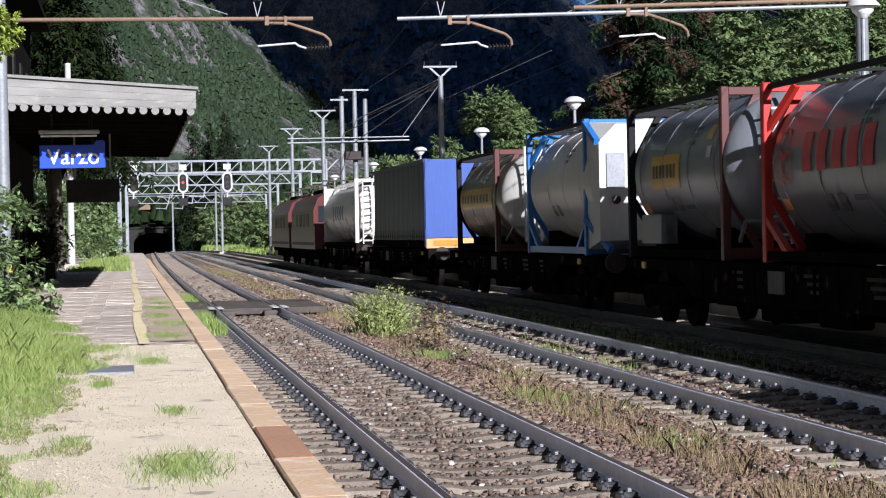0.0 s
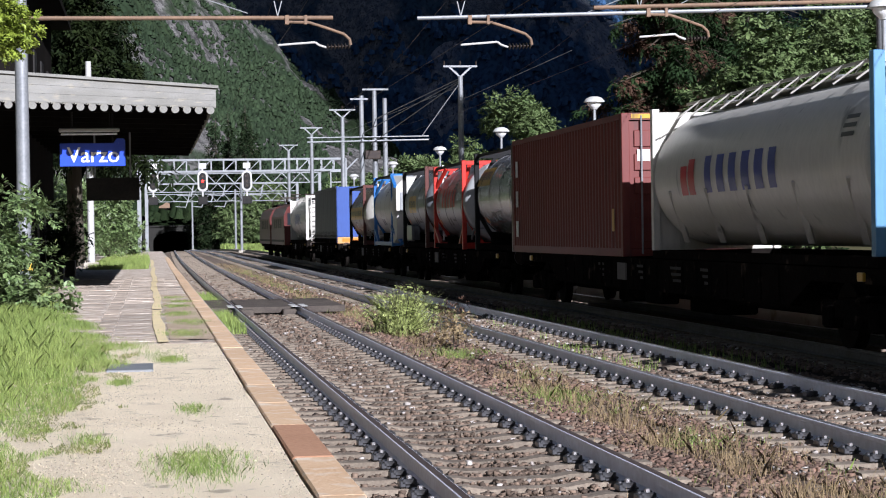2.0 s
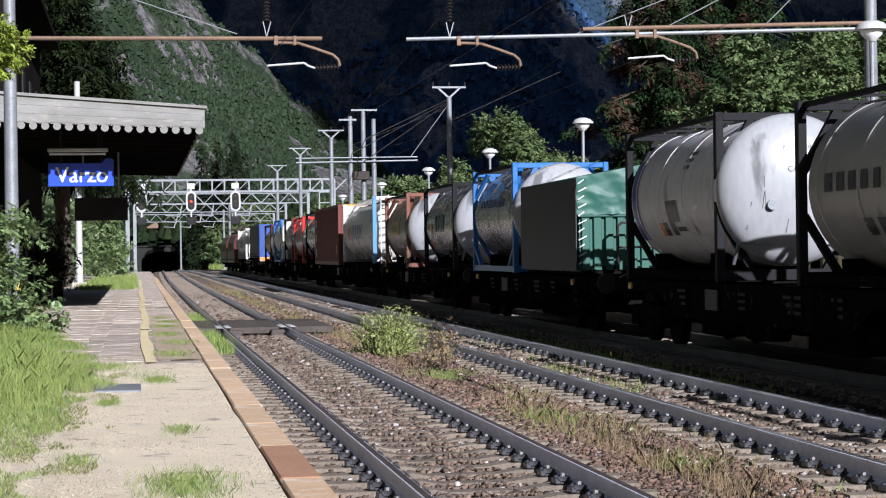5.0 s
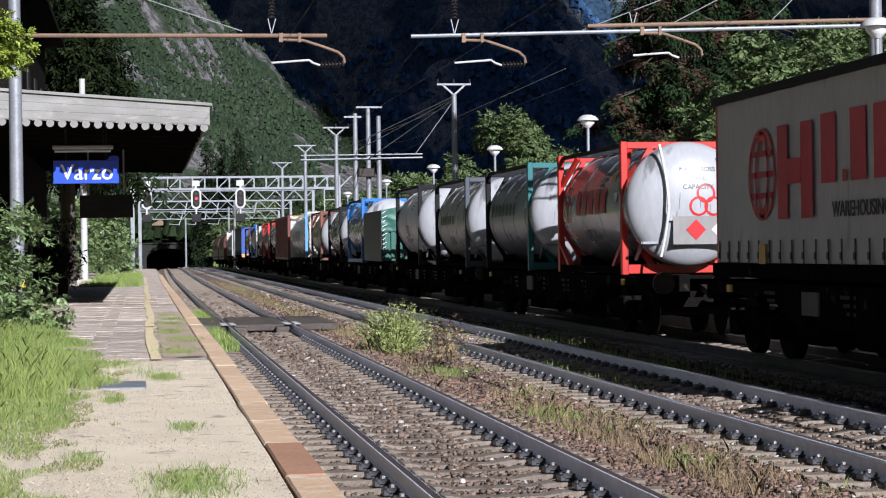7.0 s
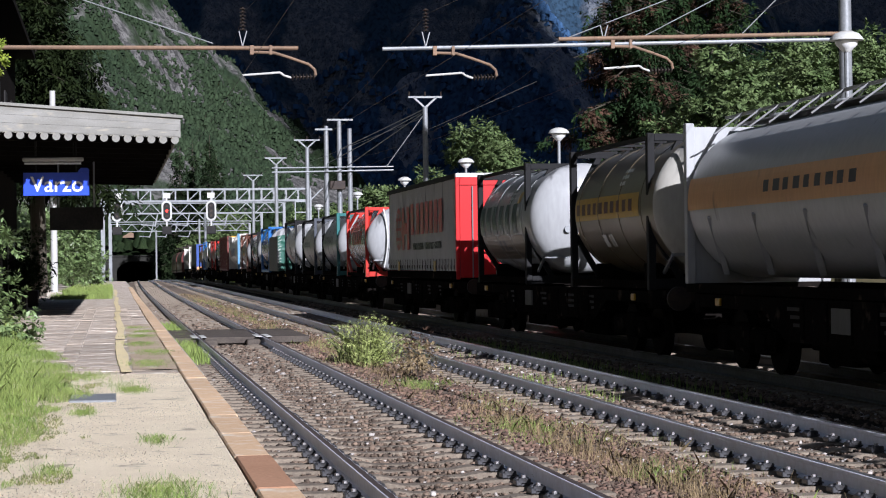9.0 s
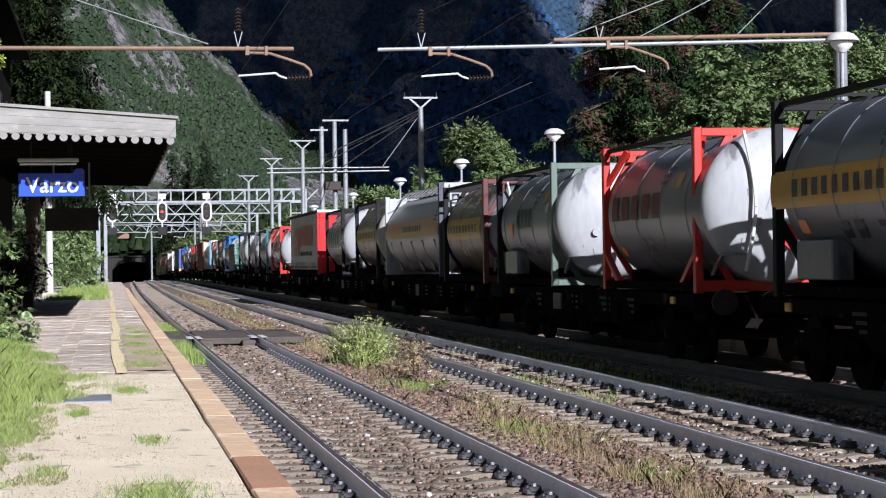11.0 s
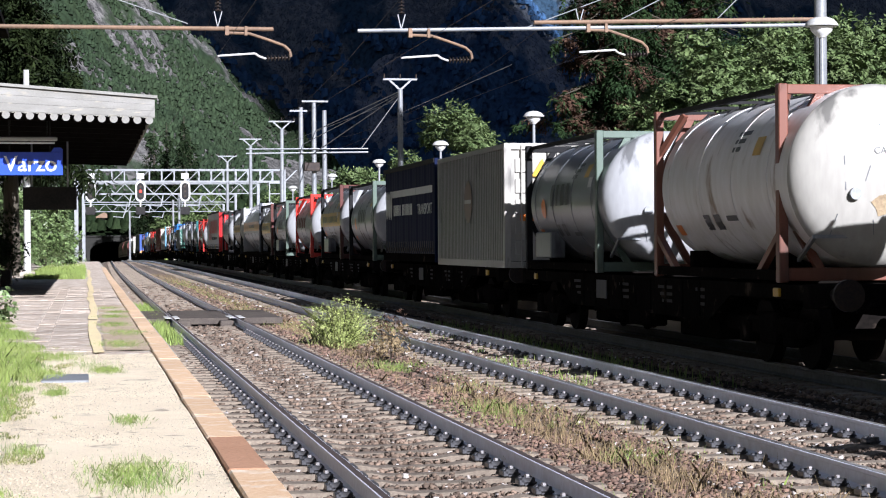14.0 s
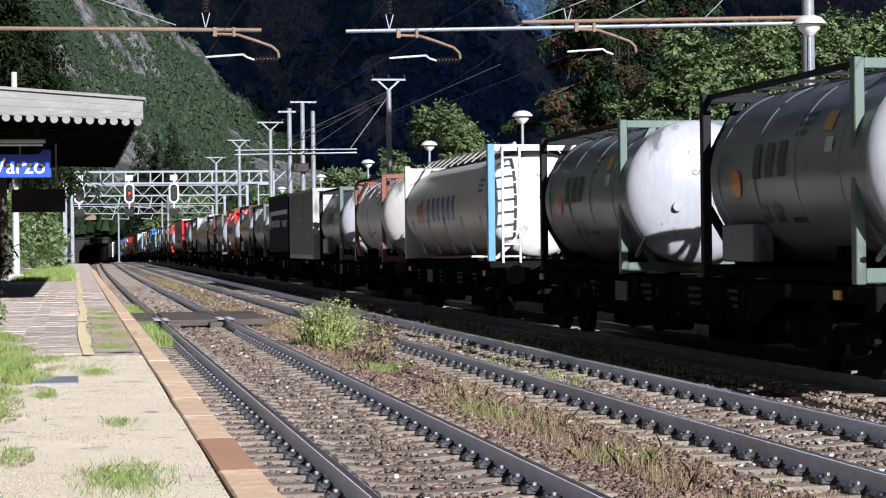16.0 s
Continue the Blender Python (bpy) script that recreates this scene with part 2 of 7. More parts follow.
def thing(name, label, category, group="", kind="", at=None):
    ob = new(name)
    ob.empty_display_size = 0.2
    if at is not None:
        ob.matrix_basis = at
    return tagged(ob, label, category, group, kind)


def raw(name, verts, faces, material):
    """A mesh from arrays, with no cleaning, for many small pieces."""
    me = bpy.data.meshes.new(name)
    me.from_pydata(verts, [], faces)
    me.materials.append(material)
    return me


# ---- lie of the land ----
def lie(y):
    """Height of the line: level in the station, falling towards the tunnel."""
    return -2.0 * max(0.0, (y - 190) / 215) ** 2 if y > 190 else 0.0


T1, T2, T3 = 2.76, 6.60, 10.45


def line_x(k, y):
    """Sideways place of a track's centre along the station."""
    if k == 1:
        return T1 + 0.000030 * max(0, y - 60) ** 2
    if k == 2:
        return T2 + 0.0 * y
    return T3 - 0.000115 * max(0, y - 215) ** 2


# ---- ground, mountains ----
def build_ground():
    ys = list(np.concatenate([np.linspace(-60, 60, 40), np.linspace(65, 420, 60), np.linspace(440, 4200, 30)]))
    xs = list(np.concatenate([np.linspace(-1500, -40, 16), np.linspace(-35, 45, 50), np.linspace(60, 2500, 24)]))
    vs, fs = [], []
    for y in ys:
        for x in xs:
            z = -0.5 + lie(min(y, 405))
            if x < -5 or x > 17:
                away = min(30, (-5 - x) if x < -5 else (x - 17))
                z += 0.05 * away * (0.5 + noise.noise(Vector((x * 0.05, y * 0.05, 0))))
            vs.append((x, y, z))
    n = len(xs)
    for j in range(len(ys) - 1):
        for i in range(n - 1):
            fs.append((j * n + i, j * n + i + 1, j * n + n + i + 1, j * n + n + i))
    me = raw("ground", vs, fs, M["soil"])
    return tagged(new("ground", me), "flat valley floor with soil and scrub", "ground", kind="structure")


def mountain_mat(name, rock, rock2, wood, wood2, cover, size):
    m = bpy.data.materials.new(name)
    m.use_nodes = True
    n, l = m.node_tree.nodes, m.node_tree.links
    bs = n["Principled BSDF"]
    bs.inputs["Roughness"].default_value = 0.95
    bs.inputs["Specular IOR Level"].default_value = 0.1
    tc = n.new("ShaderNodeTexCoord")
    mp = n.new("ShaderNodeMapping")
    mp.inputs["Scale"].default_value = (1, 1, 0.55)
    mp.inputs["Rotation"].default_value = (0, 0.5, 0)
    l.new(tc.outputs["Object"], mp.inputs[0])

    def nz(scale, detail):
        q = n.new("ShaderNodeTexNoise")
        q.inputs["Scale"].default_value, q.inputs["Detail"].default_value = scale, detail
        l.new(mp.outputs[0], q.inputs[0])
        return q.outputs[0]

    def mixed(fac, a, b, lo, hi):
        r = n.new("ShaderNodeMapRange")
        r.inputs[1].default_value, r.inputs[2].default_value = lo, hi
        l.new(fac, r.inputs[0])
        q = n.new("ShaderNodeMix")
        q.data_type = "RGBA"
        l.new(r.outputs[0], q.inputs[0])
        for k, v in ((6, a), (7, b)):
            if isinstance(v, tuple):
                q.inputs[k].default_value = (*v, 1)
            else:
                l.new(v, q.inputs[k])
        return q.outputs[2]

    woods = mixed(nz(3.5 / size, 6), wood, wood2, 0.35, 0.65)
    woods = mixed(nz(40 / size, 3), woods, tuple(v * 0.35 for v in wood), 0.45, 0.7)
    rocks = mixed(nz(26 / size, 8), rock, rock2, 0.42, 0.60)
    rocks = mixed(nz(90 / size, 4), rocks, tuple(v * 0.4 for v in rock2), 0.50, 0.68)
    out = mixed(nz(2.4 / size, 9), woods, rocks, cover, cover + 0.07)
    l.new(out, bs.inputs["Base Color"])
    bp = n.new("ShaderNodeBump")
    bp.inputs["Strength"].default_value, bp.inputs["Distance"].default_value = 0.9, size / 40
    l.new(nz(22 / size, 6), bp.inputs["Height"])
    l.new(bp.outputs[0], bs.inputs["Normal"])
    return m


def relief(name, x0, x1, nx, y0, y1, ny, height, material, label):
    vs, fs = [], []
    for j in range(ny):
        for i in range(nx):
            x, y = x0 + (x1 - x0) * i / (nx - 1), y0 + (y1 - y0) * j / (ny - 1)
            vs.append((x, y, height(x, y)))
    for j in range(ny - 1):
        for i in range(nx - 1):
            fs.append((j * nx + i, j * nx + i + 1, j * nx + nx + i + 1, j * nx + nx + i))
    return tagged(new(name, raw(name, vs, fs, material)), label, "mountain", kind="structure")


def crag(x, y, s, k=6):
    return noise.fractal(Vector((x / s, y / s, 1.7)), 1.0, 2.1, k)


def spur_height(x, y):
    """A wooded spur that falls from the left to the valley floor."""
    top = 142 - 1.22 * x if x > -250 else 447 - 0.3 * (x + 250)
    top += 30 * crag(x, y, 130) + 10 * abs(crag(x, y, 38, 4))
    rise = min(1.0, max(0.0, (y - 560) / 330))
    back = min(1.0, max(0.0, (1350 - y) / 300))
    return max(-8.0, top * rise ** 0.8 * back + 14 * crag(x, y, 45) * rise + 5 * crag(x, y, 14, 3) * rise)


def wall_height(x, y):
    """The dark rock wall that closes the valley."""
    z = (y - 1380) * 1.05 + 110 * crag(x, y, 330, 7)
    gully = abs(noise.noise(Vector((x / 120, y / 900, 4.0))))
    return max(-10.0, z - 90 * (1 - gully) * 0.5 + 25 * crag(x, y, 60, 4))


def ridge_height(x, y):
    """Unseen ridge added behind the station to shade the rock wall; a saddle lets the sun reach the wall's crest."""
    u = x + 0.326 * (y + 1500) + 25 * crag(x, y, 90, 4)
    saddle = 1 - (0.371 + 0.010 * crag(x, 0, 40, 3)) * min(1.0, max(0.0, (u - 1285) / 30)) * min(1.0, max(0.0, (1445 - u) / 30))
    z = 2900 * min(1.0, max(0.0, (x - 915) / 80)) * saddle * max(0.0, 1 - abs(y + 1500) / 1000)
    return z - 20


def side_height(x, y):
    """Unseen wooded flank, added beyond the station house to cut sky light."""
    return max(-6.0, (-38 - x) * 1.2 + 25 * crag(x, y, 150, 4)) * min(1.0, max(0.1, (700 - abs(y - 100)) / 250))


def far_woods(name, height, x0, x1, y0, y1, count, size, material, seed, label, bare):
    """Rounded tree crowns on a mountainside, left out where the rock is bare."""
    rng = np.random.default_rng(seed)
    spots = []
    while len(spots) < count:
        x, y = rng.uniform(x0, x1), rng.uniform(y0, y1)
        z = height(x, y)
        if noise.fractal(Vector(((z + 1.2 * x) / 17, x / 46, 8.0)), 1.0, 2.0, 5) > bare:
            continue
        if z > -4:
            spots.append((x, y, z))
    c = np.array(spots)
    a = np.arange(6) * math.pi / 3
    ring = lambda r, z, o: [(r * math.cos(q + o), r * math.sin(q + o), z) for q in a]
    base = np.array(ring(1.0, 0.1, 0) + ring(0.66, 1.0, 0.5) + [(0, 0, 1.45)])
    quads = np.array([(k, (k + 1) % 6, 6 + (k + 1) % 6, 6 + k) for k in range(6)])
    tris = np.array([(6 + k, 6 + (k + 1) % 6, 12) for k in range(6)])
    n = len(c)
    s = size * rng.uniform(0.45, 1.25, n)[:, None, None]
    v = (base[None] + rng.uniform(-0.28, 0.28, (n, 13, 3))) * s * np.stack([np.ones(n), np.ones(n), rng.uniform(0.8, 1.7, n)], -1)[:, None, :] + c[:, None, :]
    off = 13 * np.arange(n)[:, None, None]
    loops = np.concatenate([(quads[None] + off).reshape(-1), (tris[None] + off).reshape(-1)])
    starts = np.concatenate([np.arange(n * 6) * 4, n * 24 + np.arange(n * 6) * 3])
    me = bpy.data.meshes.new(name)
    me.vertices.add(n * 13)
    me.vertices.foreach_set("co", v.reshape(-1))
    me.loops.add(len(loops))
    me.loops.foreach_set("vertex_index", loops)
    me.polygons.add(n * 12)
    me.polygons.foreach_set("loop_start", starts)
    me.update(calc_edges=True)
    me.polygons.foreach_set("use_smooth", [True] * len(me.polygons))
    me.materials.append(material)
    return tagged(new(name, me), label, "forest", kind="stuff")


def build_mountains():
    lit = mountain_mat("wooded_slope", (0.135, 0.13, 0.125), (0.055, 0.054, 0.052), (0.030, 0.046, 0.022), (0.018, 0.030, 0.016), 0.47, 70)
    # blue of distance haze is put into this rock and wood colour
    dark = mountain_mat("hazy_rock_wall", (0.155, 0.175, 0.215), (0.085, 0.108, 0.16), (0.030, 0.066, 0.135), (0.022, 0.050, 0.105), 0.49, 150)
    relief("mountain_spur", -420, 190, 240, 560, 1340, 260, spur_height, lit, "wooded mountain spur with bare rock outcrops")
    # grey crest rock, with a lighter blue haze tint in its colours
    bare = mountain_mat("hazy_crest_rock", (0.118, 0.130, 0.150), (0.062, 0.075, 0.100), (0.027, 0.053, 0.088), (0.020, 0.041, 0.070), 0.45, 120)
    relief("mountain_wall", -500, 1500, 300, 1340, 1535, 40, wall_height, dark, "dark shaded rock wall closing the valley, blue haze in its colour")
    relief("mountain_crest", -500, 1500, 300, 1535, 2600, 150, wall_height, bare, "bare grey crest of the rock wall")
    # out of view: added only to keep the sun off the rock wall
    relief("mountain_ridge", 300, 3200, 150, -2500, -500, 90, ridge_height, dark, "unseen mountain ridge added behind the station for its shade")
    # flank added to block sky light from the left
    relief("mountain_flank", -900, -34, 60, -650, 480, 40, side_height, lit, "unseen wooded flank added beyond the station house to cut sky light")
    far = random_tint(mat("far_tree_crowns", (0.030, 0.046, 0.023), (0.017, 0.028, 0.015), 0.95, big=0.03, fine=1.6, bump=0.3, spec=0.1), 0.35, True)
    # crowns coloured blue for haze, to suit the wall behind them
    shade = random_tint(mat("hazy_conifer_crowns", (0.036, 0.078, 0.155), (0.026, 0.058, 0.12), 0.95, big=0.02, fine=0.8, bump=0.8, spec=0.1), 0.45, True)
    far_woods("far_woods", spur_height, -120, 150, 575, 1050, 52000, 0.85, far, 1, "mixed woodland clinging to the sunlit spur", 0.15)
    far_woods("far_woods", wall_height, -40, 800, 1385, 1560, 9000, 2.9, shade, 2, "conifer woods on the shaded rock wall, tinted for haze", -0.04)


# ---- tracks ----
RAIL_PROF = [(-0.07, -0.17), (0.07, -0.17), (0.07, -0.155), (0.012, -0.135), (0.012, -0.045), (0.036, -0.033), (0.036, -0.004),
             (0.028, 0.0), (-0.028, 0.0), (-0.036, -0.004), (-0.036, -0.033), (-0.012, -0.045), (-0.012, -0.135), (-0.07, -0.155)]
RAIL_YS = list(np.linspace(-30, 60, 31)) + list(np.linspace(66, 404, 70))


def rail_geo(k, off, prof):
    n = len(prof)
    vs, fs = [], []
    for y in RAIL_YS:
        x = line_x(k, y) + off
        vs += [(x + a, y, b + lie(y)) for a, b in prof]
    for j in range(len(RAIL_YS) - 1):
        fs += [(j * n + i, j * n + (i + 1) % n, j * n + n + (i + 1) % n, j * n + n + i) for i in range(n)]
    g = Geo()
    return g.add(vs, fs)


def bed_geo(k, half, z, jitter):
    g, vs, fs = Geo(), [], []
    ys = np.concatenate([np.arange(-20, 70, 0.35), np.arange(70, 405, 4.0)])
    offs = np.linspace(-half - 0.7, half + 0.7, 26)
    for y in ys:
        for o in offs:
            drop = 0.0 if abs(o) < half else -(abs(o) - half) * 0.5
            vs.append((line_x(k, y) + o, y, z + drop + lie(y) + random.uniform(-jitter, jitter)))
    n = len(offs)
    for j in range(len(ys) - 1):
        fs += [(j * n + i, j * n + i + 1, j * n + n + i + 1, j * n + n + i) for i in range(n - 1)]
    return g.add(vs, fs)


def sleeper_mesh():
    g = Geo()
    poly = [(-0.14, -0.42), (0.14, -0.42), (0.13, -0.20), (0.10, -0.172), (-0.10, -0.172), (-0.13, -0.20)]
    vs = []
    for x, k in ((-1.25, 0.98), (-1.15, 1.0), (-0.45, 1.0), (-0.3, 0.96), (0.3, 0.96), (0.45, 1.0), (1.15, 1.0), (1.25, 0.98)):
        dz = -0.025 if abs(x) < 0.35 else 0.0
        vs += [(x, a * k, b + dz) for a, b in poly]
    n = 6
    fs = [(j * n + i, j * n + (i + 1) % n, j * n + n + (i + 1) % n, j * n + n + i) for j in range(7) for i in range(n)]
    fs += [tuple(range(n)), tuple(range(8 * n - 1, 7 * n - 1, -1))]
    return g.add(vs, fs).mesh("sleeper", M["sleeper"])


def clip_geo(g, x, y, z, s):
    """A sprung rail clip with its bolt, on the side s of a rail."""
    g.box(x + s * 0.05 - 0.05, x + s * 0.05 + 0.05, y - 0.06, y + 0.06, z, z + 0.025)
    a, b = sorted((x + s * 0.02, x + s * 0.13))
    g.box(a, b, y - 0.075, y - 0.035, z + 0.02, z + 0.065, 0.008)
    g.box(a, b, y + 0.035, y + 0.075, z + 0.02, z + 0.065, 0.008)
    a, b = sorted((x + s * 0.10, x + s * 0.15))
    g.box(a, b, y - 0.075, y + 0.075, z + 0.0, z + 0.05, 0.008)


def build_tracks():
    sl = sleeper_mesh()
    cg = Geo()
    clip_geo(cg, 0, 0, 0, 1)
    clip_r = cg.mesh("rail_clip", M["clip"])
    cg = Geo()
    clip_geo(cg, 0, 0, 0, -1)
    clip_l = cg.mesh("rail_clip", M["clip"])
    bg = Geo().tube((0, 0, 0.02), (0, 0, 0.085), 0.022, n=6).disc_up([(0.028, 0.05), (0.028, 0.058), (0.0, 0.058)], 0, 0, 8)
    bolt = bg.mesh("bolt", M["bolt"])
    for k in (1, 2, 3):
        tr = thing("railway_track", ("railway track of steel rails on concrete sleepers in brown ballast beside the platform",
                                     "railway track with bright worn rails between two others",
                                     "railway track under the freight train, in its shade")[k - 1], "track", "tracks of the station", "structure")
        part("ballast_bed", bed_geo(k, 1.75, -0.235, 0.018), M["ballast_shade"] if k == 3 else M["ballast"], tr, "brown crushed stone ballast" if k < 3 else "ballast darkened for the train's shade")
        for off in (-0.755, 0.755):
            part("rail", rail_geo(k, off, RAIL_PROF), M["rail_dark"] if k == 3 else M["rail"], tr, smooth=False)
            part("rail_head", rail_geo(k, off, [(-0.030, -0.006), (0.030, -0.006), (0.026, 0.003), (-0.026, 0.003)]), M["rail_rust"] if k == 1 else M["rail_top"], tr, "worn running face")
        far = Geo()
        for j in range(640):
            y = 6.3 + 0.6 * j
            x = line_x(k, y)
            jit = random.uniform(-0.015, 0.015)
            if y > 404:
                break
            if j < 95:
                ob = new("sleeper", sl)
                ob.parent = tr
                ob.matrix_basis = pose(x, y + jit, 0.0, 0, 0, random.uniform(-0.7, 0.7))
                if k < 3 and j < 62:
                    for off in (-0.755, 0.755):
                        for s, me in ((-1, clip_l), (1, clip_r)):
                            if k == 2 and s > 0 and off > 0:
                                continue
                            if k == 1 and s > 0 and j > 30:
                                continue
                            c = new("rail_clip", me)
                            c.parent = tr
                            c.matrix_basis = pose(x + off + s * 0.055, y + jit, -0.165)
                            b = new("bolt", bolt)
                            b.parent = tr
                            b.matrix_basis = pose(x + off + s * 0.125, y + jit, -0.165)
            else:
                far.box(x - 1.25, x + 1.25, y - 0.12, y + 0.12, -0.4 + lie(y), -0.175 + lie(y))
        tagged(part("far_sleepers", far, M["sleeper"], tr), kind="stuff")


ROCK = np.array([(x, y, z) for z in (-1, 1) for x, y in ((-1, -1), (1, -1), (1, 1), (-1, 1))], float) * 0.6
ROCK_F = np.array([(3, 2, 1, 0), (4, 5, 6, 7), (0, 1, 5, 4), (1, 2, 6, 5), (2, 3, 7, 6), (3, 0, 4, 7)])


def rocks(name, places, sizes, material, label):
    n = len(places)
    rng = np.random.default_rng(n)
    v = np.repeat(ROCK[None], n, 0) + rng.uniform(-0.38, 0.38, (n, 8, 3))
    a = rng.uniform(0, 6.28, n)
    ca, sa = np.cos(a)[:, None], np.sin(a)[:, None]
    v = np.stack([v[..., 0] * ca - v[..., 1] * sa, v[..., 0] * sa + v[..., 1] * ca, v[..., 2] * 0.75], -1)
    tilt = rng.uniform(-0.5, 0.5, n)[:, None]
    v = np.stack([v[..., 0], v[..., 1] * np.cos(tilt) - v[..., 2] * np.sin(tilt), v[..., 1] * np.sin(tilt) + v[..., 2] * np.cos(tilt)], -1)
    v = v * sizes[:, None, None] + places[:, None, :]
    f = (ROCK_F[None] + 8 * np.arange(n)[:, None, None]).reshape(-1, 4)
    me = bpy.data.meshes.new(name)
    me.vertices.add(n * 8)
    me.vertices.foreach_set("co", v.reshape(-1))
    me.loops.add(len(f) * 4)
    me.loops.foreach_set("vertex_index", f.reshape(-1))
    me.polygons.add(len(f))
    me.polygons.foreach_set("loop_start", np.arange(len(f)) * 4)
    me.update(calc_edges=True)
    me.materials.append(material)
    return tagged(new(name, me), label, "gravel", kind="stuff")


def build_stones():
    rng = np.random.default_rng(5)
    for name, material, share, label in (("ballast_stones", M["stone"], 1.0, "loose brown ballast stones between the rails"),
                                         ("red_stones", M["stone_red"], 0.9, "reddish ballast stones between the tracks"), ("pale_stones", M["stone_pale"], 0.16, "scattered pale ballast stones")):
        pl, sz = [], []
        for y0, y1, dens, s in ((11, 20, 400, 0.025), (20, 34, 230, 0.031), (34, 60, 90, 0.042), (60, 100, 18, 0.06)):
            n = int((y1 - y0) * 8.2 * dens * share)
            x, y = rng.uniform(1.28, 9.5, n), rng.uniform(y0, y1, n)
            z = np.full(n, -0.225)
            for c in (T1, T2, T3):
                d = np.abs(x - c)
                z = np.where((d > 1.75) & (d < 2.2), -0.28, z)
                # stones lie lower between the sleepers, and off the rails and sleeper tops
                ph = np.mod(y - 6.3 + 0.3, 0.6) - 0.3
                on = (d < (1.27 if c == T1 else 1.0)) & (np.abs(ph) < 0.16)
                keep_low = on & (rng.uniform(0, 1, n) < 0.93)
                z = np.where(keep_low, -5.0, z)
                z = np.where((d < 1.27) & ~on, -0.215, z)
                z = np.where(np.abs(d - 0.755) < 0.1, -5.0, z)
            ok = z > -1
            if share == 0.9:
                ok &= (x > 3.95) & (x < 5.35)
                z = z + 0.012
            elif share < 1:
                ok &= (rng.uniform(0, 1, n) < np.where(np.abs(x - T2) < 1.7, 1.0, 0.25))
            p = np.stack([x, y, z + rng.uniform(-0.015, 0.02, n)], -1)[ok]
            pl.append(p)
            sz.append(s * rng.uniform(0.6, 1.5, len(p)))
        rocks(name, np.concatenate(pl), np.concatenate(sz), material, label)


# ---- platform ----
PZ = 0.40


def edge_x(y):
    return 1.13 + 0.000028 * max(0, y - 60) ** 2


def build_grit():
    rng = np.random.default_rng(9)
    n = 24000
    y = 10 + 18 * rng.uniform(0, 1, n) ** 1.3
    x = rng.uniform(-1.5, 0.8, n)
    p = np.stack([x, y, np.full(n, PZ - 0.004)], -1)
    clump = np.array([noise.noise(Vector((a * 1.3, b * 0.8, 2.0))) for a, b in zip(x, y)])
    keep = rng.uniform(-0.5, 0.6, n) < clump
    rocks("platform_grit", p[keep], rng.uniform(0.002, 0.006, n)[keep], M["grit"], "fine grit strewn over the platform")


